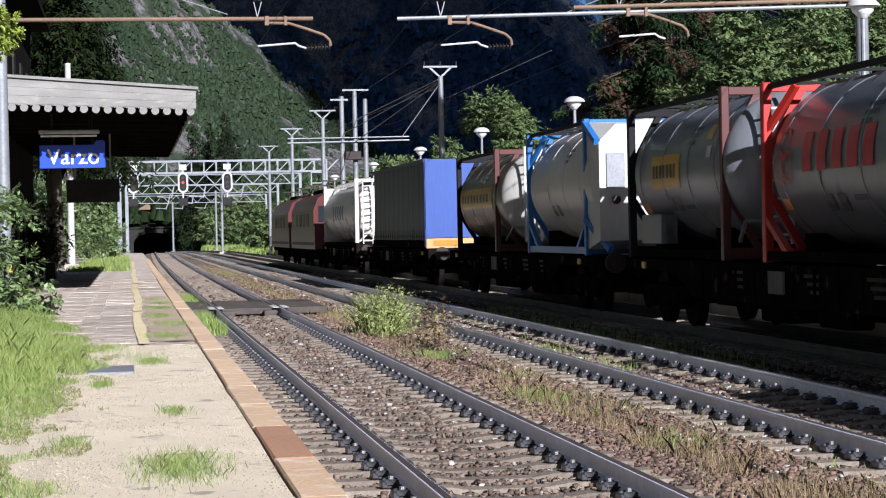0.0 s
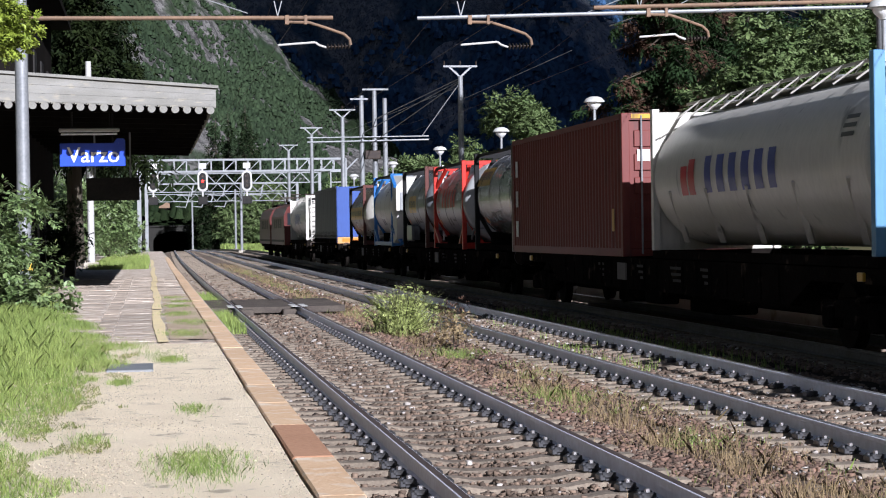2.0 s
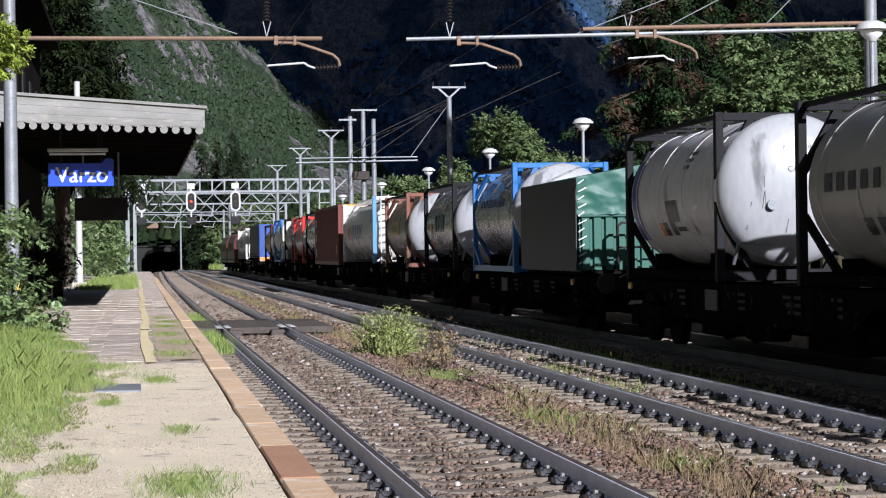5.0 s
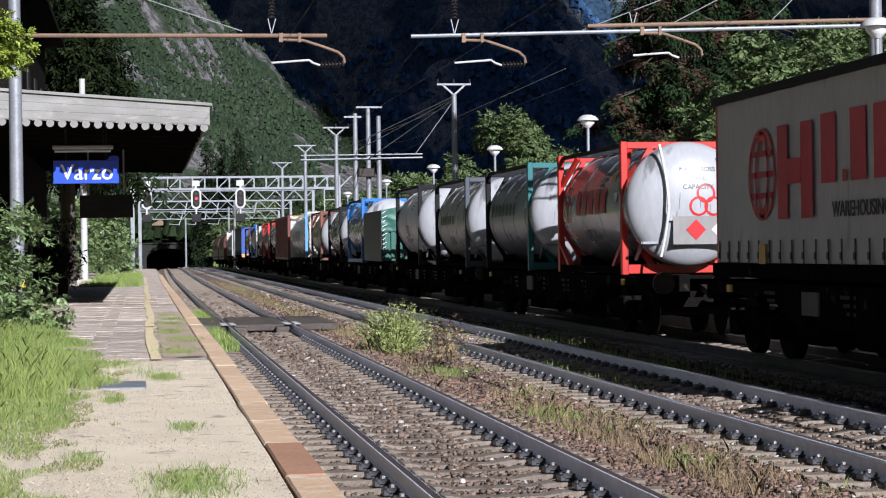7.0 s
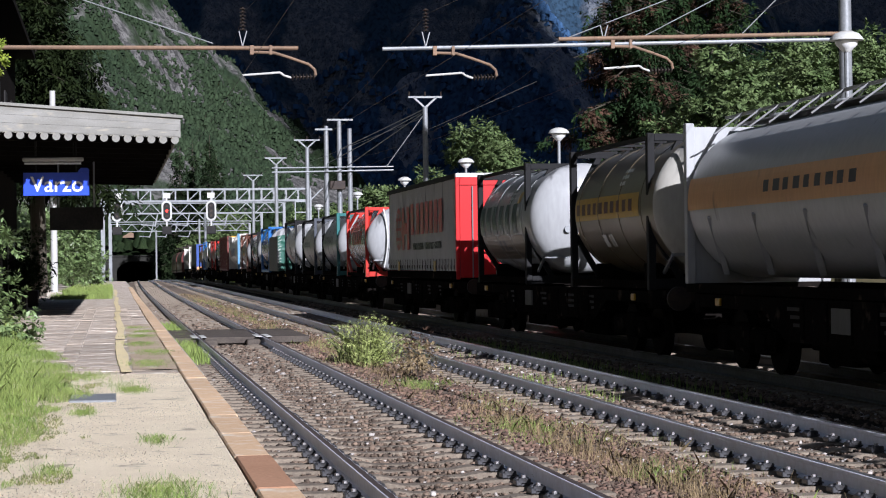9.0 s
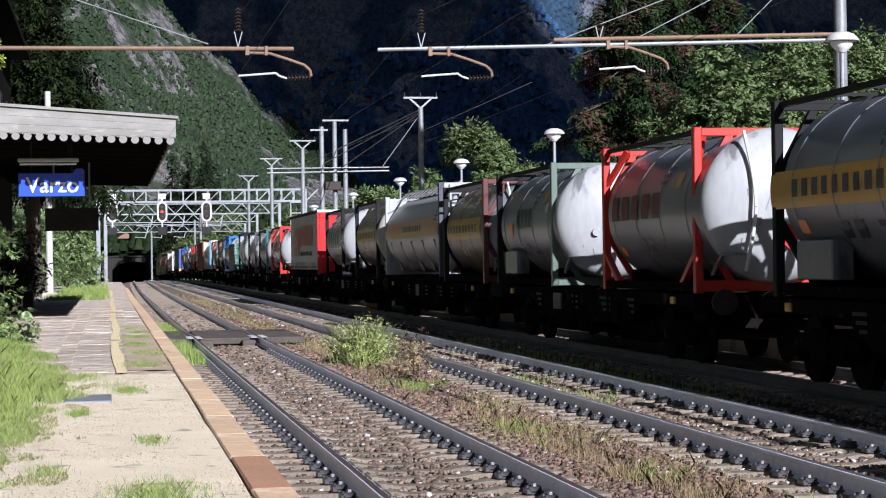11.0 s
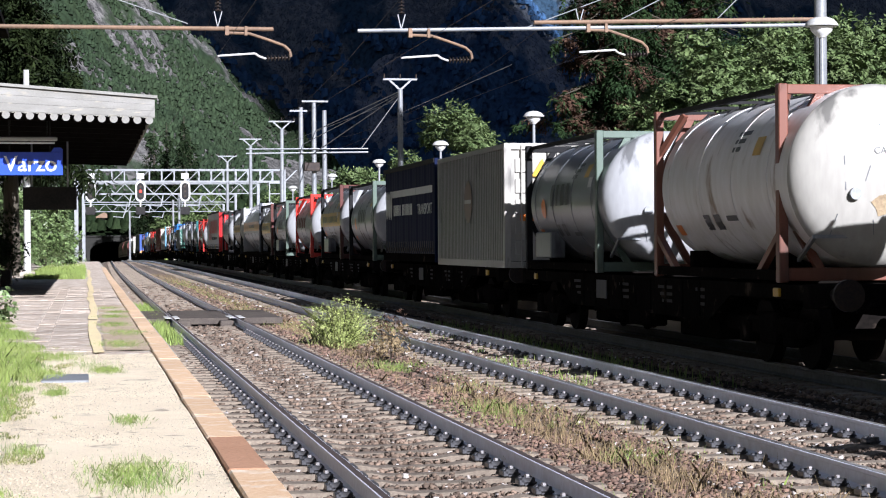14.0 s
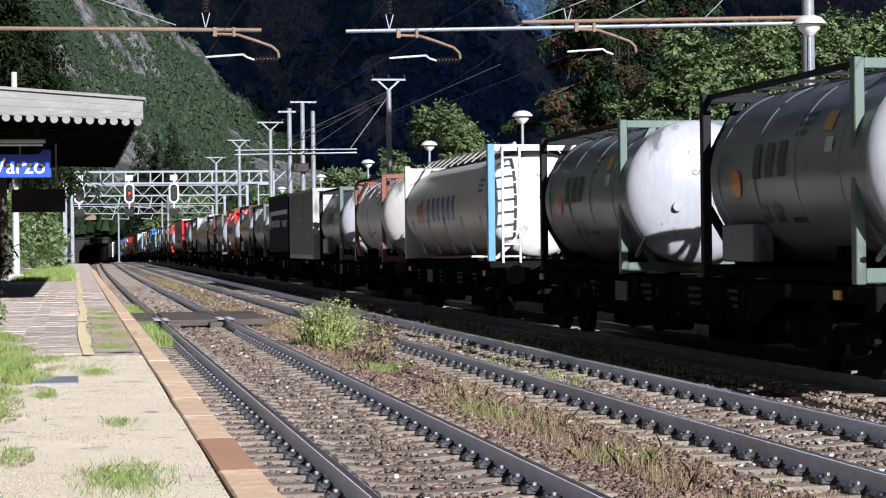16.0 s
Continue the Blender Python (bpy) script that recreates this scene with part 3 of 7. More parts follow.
def build_platform():
    pf = thing("platform", "low station platform of pale gritty concrete and stone paving with an ochre stone edge", "platform", kind="structure")
    g = Geo()
    vs, fs = [], []
    yy = np.linspace(-12, 24.9, 120)
    xx = np.linspace(-4.6, 0.80, 40)
    for y in yy:
        for x in xx:
            vs.append((x, y, PZ - 0.012 + 0.016 * noise.noise(Vector((x * 0.9, y * 0.5, 3)))))
    n = len(xx)
    for j in range(len(yy) - 1):
        fs += [(j * n + i, j * n + i + 1, j * n + n + i + 1, j * n + n + i) for i in range(n - 1)]
    part("platform_surface", g.add(vs, fs), M["platform"], pf, "pale gritty concrete with cracks and dirt")
    core = Geo()
    core.box(-4.6, 0.82, -12, 24.9, -0.5, PZ - 0.04)
    core.box(-4.6, 1.1, 24.9, 170, -0.5, PZ - 0.03)
    part("platform_core", core, M["concrete"], pf)
    # coping stones
    me = {}
    y = 6.0
    lens = [1.9, 2.1, 1.75, 2.0, 1.85]
    k = 0
    while y < 120:
        L = lens[k % 5] if y < 60 else 4.0
        if L not in me:
            me[L] = Geo().box(-0.16, 0.09, 0.003, L - 0.003, -0.22, 0.0, 0.012).mesh("coping_stone", M["coping"])
        m = me[L]
        if 11.7 < y < 11.8:
            m = Geo().box(-0.16, 0.09, 0.003, L - 0.003, -0.22, 0.0, 0.012).mesh("coping_stone", M["coping_dark"])
        ob = new("coping_stone", m)
        ob.parent = pf
        ob.matrix_basis = pose(edge_x(y) - 0.16 + random.uniform(-0.008, 0.008), y, PZ + 0.012 + random.uniform(-0.004, 0.004), 0, 0, random.uniform(-0.15, 0.15))
        y += L
        k += 1
    part("retaining_wall", Geo().box(0.86, 1.02, -12, 170, -0.5, PZ - 0.2), M["concrete"], pf)
    # paving slabs beyond the gritty part
    slabs = {}
    y = 24.95
    row = 0
    while y < 64:
        d = (0.62, 0.8, 0.5)[row % 3]
        x = -4.2 + (row % 2) * 0.6
        while x < 0.78:
            w = 1.25 if x < -2.5 else 0.92
            w = min(w, 0.80 - x)
            key = (round(w, 2), d)
            if key not in slabs:
                slabs[key] = Geo().box(0.006, w - 0.006, 0.006, d - 0.006, -0.06, 0.0, 0.008).mesh("paving_slab", M["paving"])
            if w > 0.1 and not (x > 0.15 and 25.5 < y < 44):
                ob = new("paving_slab", slabs[key])
                ob.parent = pf
                ob.matrix_basis = pose(x, y, PZ + random.uniform(-0.008, 0.006), random.uniform(-0.3, 0.3), random.uniform(-0.3, 0.3), 0)
            x += w
        y += d
        row += 1
    far = Geo()
    yy = 64.0
    while yy < 168:
        far.box(-4.2, 1.0, yy + 0.01, yy + 2.0 - 0.01, PZ - 0.06, PZ - 0.002)
        yy += 2.0
    part("far_paving", far, M["paving"], pf)
    vs, fs = [], []
    yy, xx = np.linspace(25.6, 45, 60), np.linspace(0.24, 0.80, 8)
    for y in yy:
        for x in xx:
            vs.append((x, y, PZ + 0.004 + 0.014 * noise.noise(Vector((x * 3, y * 2, 9)))))
    for j in range(59):
        fs += [(j * 8 + i, j * 8 + i + 1, j * 8 + 9 + i, j * 8 + 8 + i) for i in range(7)]
    part("dirt_strip", Geo().add(vs, fs), M["dirt"], pf, "bare ochre dirt between slabs and edge stones")
    # worn yellow line
    g = Geo()
    mid = lambda y: 0.125 + 0.025 * math.sin(y * 0.33) + 0.008 * math.sin(y * 1.1)
    y = 25.0
    while y < 110:
        d = 0.45 if y < 60 else 2.0
        if noise.noise(Vector((y * 0.6, 0, 0))) < 0.46:
            wa, wb = 0.075 + 0.012 * math.sin(y * 0.9), 0.075 + 0.012 * math.sin((y + d) * 0.9)
            g.add([(mid(y) - wa, y, PZ + 0.0095), (mid(y) + wa, y, PZ + 0.0095), (mid(y + d) + wb, y + d, PZ + 0.0095), (mid(y + d) - wb, y + d, PZ + 0.0095)], [(0, 1, 2, 3)])
        y += d
    part("yellow_line", g, M["yellow"], pf, "worn yellow safety line")
    part("flagstone", Geo().box(-0.44, 0.02, 19.9, 20.9, PZ - 0.05, PZ + 0.010, 0.008), M["galv"], pf, "smooth grey flagstone")
    # timber crossing between the rails
    for c, name in ((T1, "timber foot crossing over the first track, tarred, with white ends"),):
        cr = thing("foot_crossing", name, "crossing", "foot crossings")
        for k in range(5):
            yk = 47.6 + k * 1.15
            for x0, x1 in ((c - 0.66, c + 0.66), (c - 1.55, c - 0.83), (c + 0.83, c + 1.85)):
                part("plank", Geo().box(x0, x1, yk, yk + 1.1, -0.16, -0.01, 0.012), M["timber"], cr)
        for x in (c - 0.5, c + 0.5):
            part("ramp_block", Geo().box(x - 0.16, x + 0.16, 47.15, 47.6, -0.22, -0.06, 0.02), M["timber"], cr)
        for x in (c - 0.68, c + 0.62, c - 0.88, c + 0.86):
            part("white_end", Geo().box(x - 0.05, x + 0.09, 47.5, 49.0, -0.012, -0.002), M["whitepaint"], cr)


# ---- canopy, sign, station house ----
def text_part(words, size, material, parent, m, name="lettering", label="", extrude=0.004, bold=0.0):
    cu = bpy.data.curves.new(name, "FONT")
    cu.body, cu.size, cu.extrude, cu.offset, cu.align_x = words, size, extrude, bold, "CENTER"
    tmp = bpy.data.objects.new(name, cu)
    me = bpy.data.meshes.new_from_object(tmp)
    bpy.data.objects.remove(tmp)
    me.materials.clear()
    me.materials.append(material)
    ob = new(name, me)
    ob.parent = parent
    ob.matrix_basis = m
    if label:
        tagged(ob, label)
    return ob


CAN_Y = 47.0


def build_canopy():
    ca = thing("platform_canopy", "old timber platform canopy with weathered white scalloped fascia and underside darkened for shade", "canopy", kind="structure")
    x0, x1, y1 = -7.6, 1.60, 75.0
    zt = lambda x: 5.14 + (1.60 - x) * 0.075
    zb = lambda x: 4.57 + (1.60 - x) * 0.036
    for j in range(3):
        a, b = j / 3, (j + 1) / 3
        xa, xb = x0, x1
        poly = [(xx, zb(xx) + 0.14 + (zt(xx) - zb(xx) - 0.14) * (q + (0.004 if q == a else -0.004))) for xx, q in ((xa, a), (xb, a), (xb, b), (xa, b))]
        part("fascia_board", Geo().prism(poly, CAN_Y, CAN_Y + 0.05), M["woodpaint"], ca, "weathered white board")
    part("cap_moulding", Geo().prism([(x0, zt(x0) + 0.003), (x1 + 0.06, zt(x1) + 0.003), (x1 + 0.06, zt(x1) + 0.07), (x0, zt(x0) + 0.07)], CAN_Y - 0.06, CAN_Y + 0.2), M["woodpaint"], ca)
    x = x1 - 0.13
    scallop = Geo()
    scallop.add(*_scallop())
    sm = scallop.mesh("scallop", M["woodpaint"])
    while x > x0:
        ob = new("scallop", sm)
        ob.parent = ca
        ob.matrix_basis = pose(x, CAN_Y + 0.012, zb(x) + 0.16)
        x -= 0.272
    # track-side fascia and roof
    part("side_fascia", Geo().box(x1 - 0.05, x1, CAN_Y + 0.05, y1, 4.76, 5.13), M["woodpaint"], ca)
    part("roof_deck", Geo().prism([(x0, zt(x0) - 0.06), (x1 - 0.02, zt(x1) - 0.06), (x1 - 0.02, zt(x1) - 0.01), (x0, zt(x0) - 0.01)], CAN_Y + 0.02, y1), M["roof_shade"], ca)
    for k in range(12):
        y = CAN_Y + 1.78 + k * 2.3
        part("rafter", Geo().bar((x0, y, zb(x0) + 0.08), (x1 - 0.1, y, zb(x1) + 0.16), 0.1, 0.18), M["roof_shade"], ca)
    # station house behind
    ho = thing("station_house", "rendered two-storey station house beside the platform, its walls darkened for shade", "house")
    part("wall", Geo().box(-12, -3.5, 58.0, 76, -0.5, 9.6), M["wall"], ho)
    part("roof", Geo().prism([(-12.8, 9.55), (-2.8, 9.55), (-2.8, 9.75), (-7.6, 12.2), (-12.8, 9.75)], 57.2, 77), M["roof_shade"], ho)
    for k in range(4):
        for z in (1.0, 5.6):
            y = 59.5 + k * 4.2
            part("window", Geo().box(-3.5, -3.45, y, y + 1.2, z, z + 2.0), M["black"], ho)
    # name sign
    sg = thing("station_sign", "blue enamel station name sign with white lettering, half in shade", "sign")
    Y = 48.86
    xa, xb, za, zb2 = -2.09, -0.535, 3.422, 3.976
    part("panel", Geo().box(xa, xb, Y, Y + 0.06, za, zb2 - 0.0, 0.006), M["signblue"], sg)
    part("tab", Geo().prism([(xb - 0.28, zb2), (xb, zb2), (xb, zb2 + 0.07), (xb - 0.05, zb2 + 0.11), (xb - 0.2, zb2 + 0.11)], Y, Y + 0.06), M["signblue"], sg)
    text_part("Varzo", 0.52, M["signwhite"], sg, pose((xa + xb) / 2 + 0.02, Y - 0.006, za + 0.1, 90, 0, 0), "lettering", "white lettering", bold=0.004)
    parts("bracket", Geo().bar((xa + 0.3, Y + 0.08, zb2 - 0.1), (xa + 0.3, Y + 0.08, 5.36), 0.04).bar((xb - 0.3, Y + 0.08, zb2 - 0.1), (xb - 0.3, Y + 0.08, 5.24), 0.04), M["black"], sg)
    fl = thing("tube_light", "white fluorescent tube light hung under the canopy", "lamp")
    part("housing", Geo().box(-2.1, -0.66, 48.68, 48.88, 4.24, 4.33, 0.02), M["whitepaint"], fl)
    parts("hanger", Geo().bar((-1.8, 48.78, 4.33), (-1.8, 48.78, 4.75), 0.03).bar((-0.9, 48.78, 4.33), (-0.9, 48.78, 4.75), 0.03), M["black"], fl)
    part("tube", Geo().tube((-2.05, 48.73, 4.19), (-0.72, 48.73, 4.19), 0.025), M["signwhite"], fl)
    # dark board hung farther back
    sb = thing("hanging_board", "dark information board hung under the canopy", "board")
    part("panel", Geo().box(-1.75, -0.25, 57.92, 58.04, 2.75, 3.4), M["black"], sb)
    parts("hanger", Geo().bar((-1.5, 57.98, 3.4), (-1.5, 57.98, 4.75), 0.05).bar((-0.5, 57.98, 3.4), (-0.5, 57.98, 4.75), 0.05), M["galv"], sb)
    # bench planters and boxes in the shade
    for y, h in ((66, 0.55), (57, 0.5)):
        pl = thing("planter", "dark planter box standing in the canopy's shade", "planter")
        part("box", Geo().box(-3.3, -2.4, y, y + 1.2, PZ, PZ + h, 0.03), M["black"], pl)


def _scallop():
    pts = [(-0.13, 0.02), (-0.13, -0.05)] + [(0.092 * math.sin(a), -0.10 - 0.092 * math.cos(a)) for a in np.linspace(-2.4, 2.4, 14)] + [(0.13, -0.05), (0.13, 0.02)]
    n = len(pts)
    vs = [(x, y, z) for y in (0, 0.028) for x, z in pts]
    return vs, [tuple(range(n)), tuple(range(2 * n - 1, n - 1, -1))] + [(n + k, n + (k + 1) % n, (k + 1) % n, k) for k in range(n)]


# ---- overhead line ----
def insulator(g, p, q, n=5):
    p, q = Vector(p), Vector(q)
    g.tube(p, q, 0.02, n=8)
    for k in range(n):
        c = p + (q - p) * ((k + 0.5) / n)
        d = (q - p).normalized() * 0.012
        g.tube(c - d, c + d, 0.075, 0.05, n=10)


POR_Y = 41.6
P_YELLOW = mat("yellow_plate", (0.6, 0.42, 0.05), (0.5, 0.36, 0.06), 0.6)


def build_portal():
    po = thing("catenary_portal", "overhead line portal of rusty and grey steel tubes over three tracks", "portal", kind="structure")
    zb = 6.19
    part("mast", Geo().tube((-2.52, POR_Y, -0.4), (-2.52, POR_Y, 8.6), 0.15, 0.12, 14), M["galv"], po, "grey steel mast", True)
    part("band", Geo().tube((-2.52, POR_Y, 1.05), (-2.52, POR_Y, 1.2), 0.158, n=14), P_YELLOW, po, "yellow band")
    part("mast_foot", Geo().box(-2.8, -2.24, POR_Y - 0.28, POR_Y + 0.28, -0.4, PZ + 0.25, 0.03), M["concrete"], po)
    part("mast", Geo().tube((15.85, POR_Y, -0.4), (15.85, POR_Y, 8.8), 0.16, 0.13, 14), M["galv"], po, "grey steel mast", True)
    part("cross_tube", Geo().tube((-2.6, POR_Y - 0.1, zb), (3.86, POR_Y - 0.1, zb + 0.01), 0.045), M["rustbar"], po, "rusty cross tube", True)
    part("cross_tube", Geo().tube((5.63, POR_Y - 0.1, zb), (15.85, POR_Y - 0.1, zb + 0.26), 0.042), M["galv"], po, "grey cross tube", True)
    part("cross_tube", Geo().tube((9.4, POR_Y - 0.15, zb + 0.22), (15.85, POR_Y - 0.15, zb + 0.38), 0.045), M["rustbar"], po, "rusty cross tube", True)
    for c, dz in ((T1, 0.0), (T2, 0.0), (T3, 0.16)):
        b = zb + dz
        hang = Geo()
        hang.tube((c - 0.05, POR_Y - 0.1, b + 0.04), (c - 0.12, POR_Y - 0.1, b + 0.36), 0.014, n=6)
        hang.tube((c - 0.05, POR_Y - 0.1, b + 0.04), (c + 0.04, POR_Y - 0.1, b + 0.36), 0.014, n=6)
        part("hanger", hang, M["galv"], po)
        ins = Geo()
        insulator(ins, (c - 0.04, POR_Y - 0.1, b + 0.36), (c - 0.04, POR_Y - 0.1, b + 0.86), 7)
        part("insulator", ins, M["iron"], po, "dark ribbed insulator", True)
        arm = Geo()
        arm.path([(c + 0.15, POR_Y - 0.12, b - 0.08), (c + 0.6, POR_Y - 0.12, b - 0.09), (c + 0.95, POR_Y - 0.12, b - 0.2), (c + 1.32, POR_Y - 0.12, b - 0.33), (c + 1.44, POR_Y - 0.12, b - 0.44), (c + 1.46, POR_Y - 0.12, b - 0.56)], 0.032)
        part("curved_arm", arm, M["rustbar"], po, "curved rusty arm", True)
        ins = Geo()
        insulator(ins, (c + 0.95, POR_Y - 0.12, b - 0.60), (c + 1.46, POR_Y - 0.12, b - 0.58), 7)
        part("insulator", ins, M["iron"], po, "dark ribbed insulator", True)
        steady = Geo()
        steady.path([(c - 0.06, POR_Y - 0.12, b - 0.56), (c + 0.72, POR_Y - 0.12, b - 0.5), (c + 0.8, POR_Y - 0.12, b - 0.56), (c + 0.95, POR_Y - 0.12, b - 0.61)], 0.024)
        part("steady_arm", steady, M["whitepaint"], po, "pale steady arm", True)
        clampg = Geo().box(c + 0.1, c + 0.18, POR_Y - 0.17, POR_Y - 0.03, b - 0.13, b + 0.06).box(c + 0.5, c + 0.56, POR_Y - 0.17, POR_Y - 0.03, b - 0.13, b + 0.06)
        part("clamp", clampg, M["rustbar"], po)
    # stays
    st = Geo()
    for xa, xb in ((2.1, -3.6), (9.2, 15.8), (10.9, 15.8), (13.2, 15.8)):
        st.tube((xa, POR_Y - 0.1, zb + 0.1), (xb, POR_Y - 0.1, zb + (2.0 if xa < 3 else 2.6)), 0.012, n=6)
    part("stay", st, M["galv"], po)


def build_wires():
    w = thing("overhead_wires", "thin overhead contact and carrier wires along the tracks", "wire", kind="stuff")
    stops = [-20, POR_Y, 98, 165, 205, 245, 300, 404]
    for k, c in ((1, T1), (2, T2), (3, T3)):
        g = Geo()
        for a, b in zip(stops, stops[1:]):
            for j in range(6):
                p, q = a + (b - a) * j / 6, a + (b - a) * (j + 1) / 6
                sag = lambda y: 6.95 - 1.0 * (1 - ((y - (a + b) / 2) / ((b - a) / 2)) ** 2)
                g.tube((line_x(k, p), p, 5.72 + lie(p)), (line_x(k, q), q, 5.72 + lie(q)), 0.005, n=4, caps=False)
                g.tube((line_x(k, p), p, sag(p) + lie(p)), (line_x(k, q), q, sag(q) + lie(q)), 0.005, n=4, caps=False)
        part("contact_wire", g, M["iron"], w)
    g = Geo()
    g.tube((15.4, 98, 8.2), (12.9, 60, 7.2), 0.012, n=4).tube((12.4, 165, 8.6), (15.4, 98, 8.9), 0.012, n=4)
    g.tube((12.7, 114, 6.8), (15.4, 98, 9.15), 0.026, n=5).tube((12.95, 114, 8.2), (15.4, 98, 9.3), 0.026, n=5).tube((13.4, 98, 6.4), (15.4, 98, 9.1), 0.022, n=5).tube((12.2, 114, 7.4), (15.4, 98, 9.2), 0.022, n=5)
    part("stay_wire", g, M["galv"], w)


def y_mast(x, y, top, label):
    ms = thing("catenary_mast", label, "mast", "masts beside the tracks")
    b = -0.5 + lie(y)
    part("pole", Geo().tube((x, y, b), (x, y, top - 0.5), 0.16, 0.13, 12), M["galv"], ms, smooth=True)
    head = Geo()
    head.bar((x, y, top - 0.55), (x - 0.55, y, top - 0.05), 0.09).bar((x, y, top - 0.55), (x + 0.55, y, top - 0.05), 0.09).bar((x - 0.85, y, top - 0.02), (x + 0.85, y, top - 0.02), 0.09)
    part("yoke", head, M["galv"], ms)
    ins = Geo()
    for d in (-0.8, 0.0, 0.8):
        ins.tube((x + d, y, top), (x + d, y, top + 0.25), 0.05, 0.03, 8)
    parts("insulator", ins, M["iron"], ms)


def build_masts():
    y_mast(15.4, 98, 9.9, "grey steel mast with a forked head behind the train")
    y_mast(12.6, 130, 9.75, "grey steel mast with a forked head behind the train")
    y_mast(12.35, 152, 9.75, "grey steel mast with a forked head near the signal bridge")
    y_mast(12.4, 178, 9.6, "grey steel mast with a forked head near the signal bridge")
    ms = thing("pole_group", "group of three grey concrete poles with a switch platform", "mast")
    for x, top in ((12.15, 9.55), (12.9, 9.95), (13.5, 9.4)):
        part("pole", Geo().tube((x, 114, -0.5), (x, 114, top), 0.17, 0.13, 12), M["galv"], ms, smooth=True)
    part("crossbar", Geo().bar((11.5, 113.9, 9.35), (12.5, 113.9, 9.35), 0.1).bar((12.2, 113.9, 9.9), (13.7, 113.9, 9.9), 0.1), M["galv"], ms)
    part("switch_box", Geo().box(12.3, 13.2, 113.6, 114.0, 5.9, 6.4, 0.03), M["iron"], ms)
    part("beam", Geo().tube((9.0, 113.8, 6.9), (16, 113.8, 7.0), 0.05).tube((9.0, 113.8, 7.15), (16, 113.8, 7.2), 0.04), M["galv"], ms)
    # thin mast past the canopy
    ms = thing("catenary_mast", "slim white mast rising past the canopy", "mast", "masts beside the tracks")
    part("pole", Geo().tube((-2.52, 89, -0.4), (-2.52, 89, 9.4), 0.16, 0.13, 12), M["whitepaint"], ms, smooth=True)
    part("mast_foot", Geo().box(-2.85, -2.19, 88.67, 89.33, -0.4, PZ + 0.2, 0.03), M["concrete"], ms)


def lattice(g, x0, x1, y, z0, z1, step, d=0.35, w=0.07):
    for yy in (y - d, y + d):
        g.bar((x0, yy, z0), (x1, yy, z0), w * 1.3).bar((x0, yy, z1), (x1, yy, z1), w * 1.3)
        n = max(2, int((x1 - x0) / step))
        for k in range(n):
            a, b = x0 + (x1 - x0) * k / n, x0 + (x1 - x0) * (k + 1) / n
            if k % 2:
                a, b = b, a
            g.bar((a, yy, z0), (b, yy, z1), w)
    return g


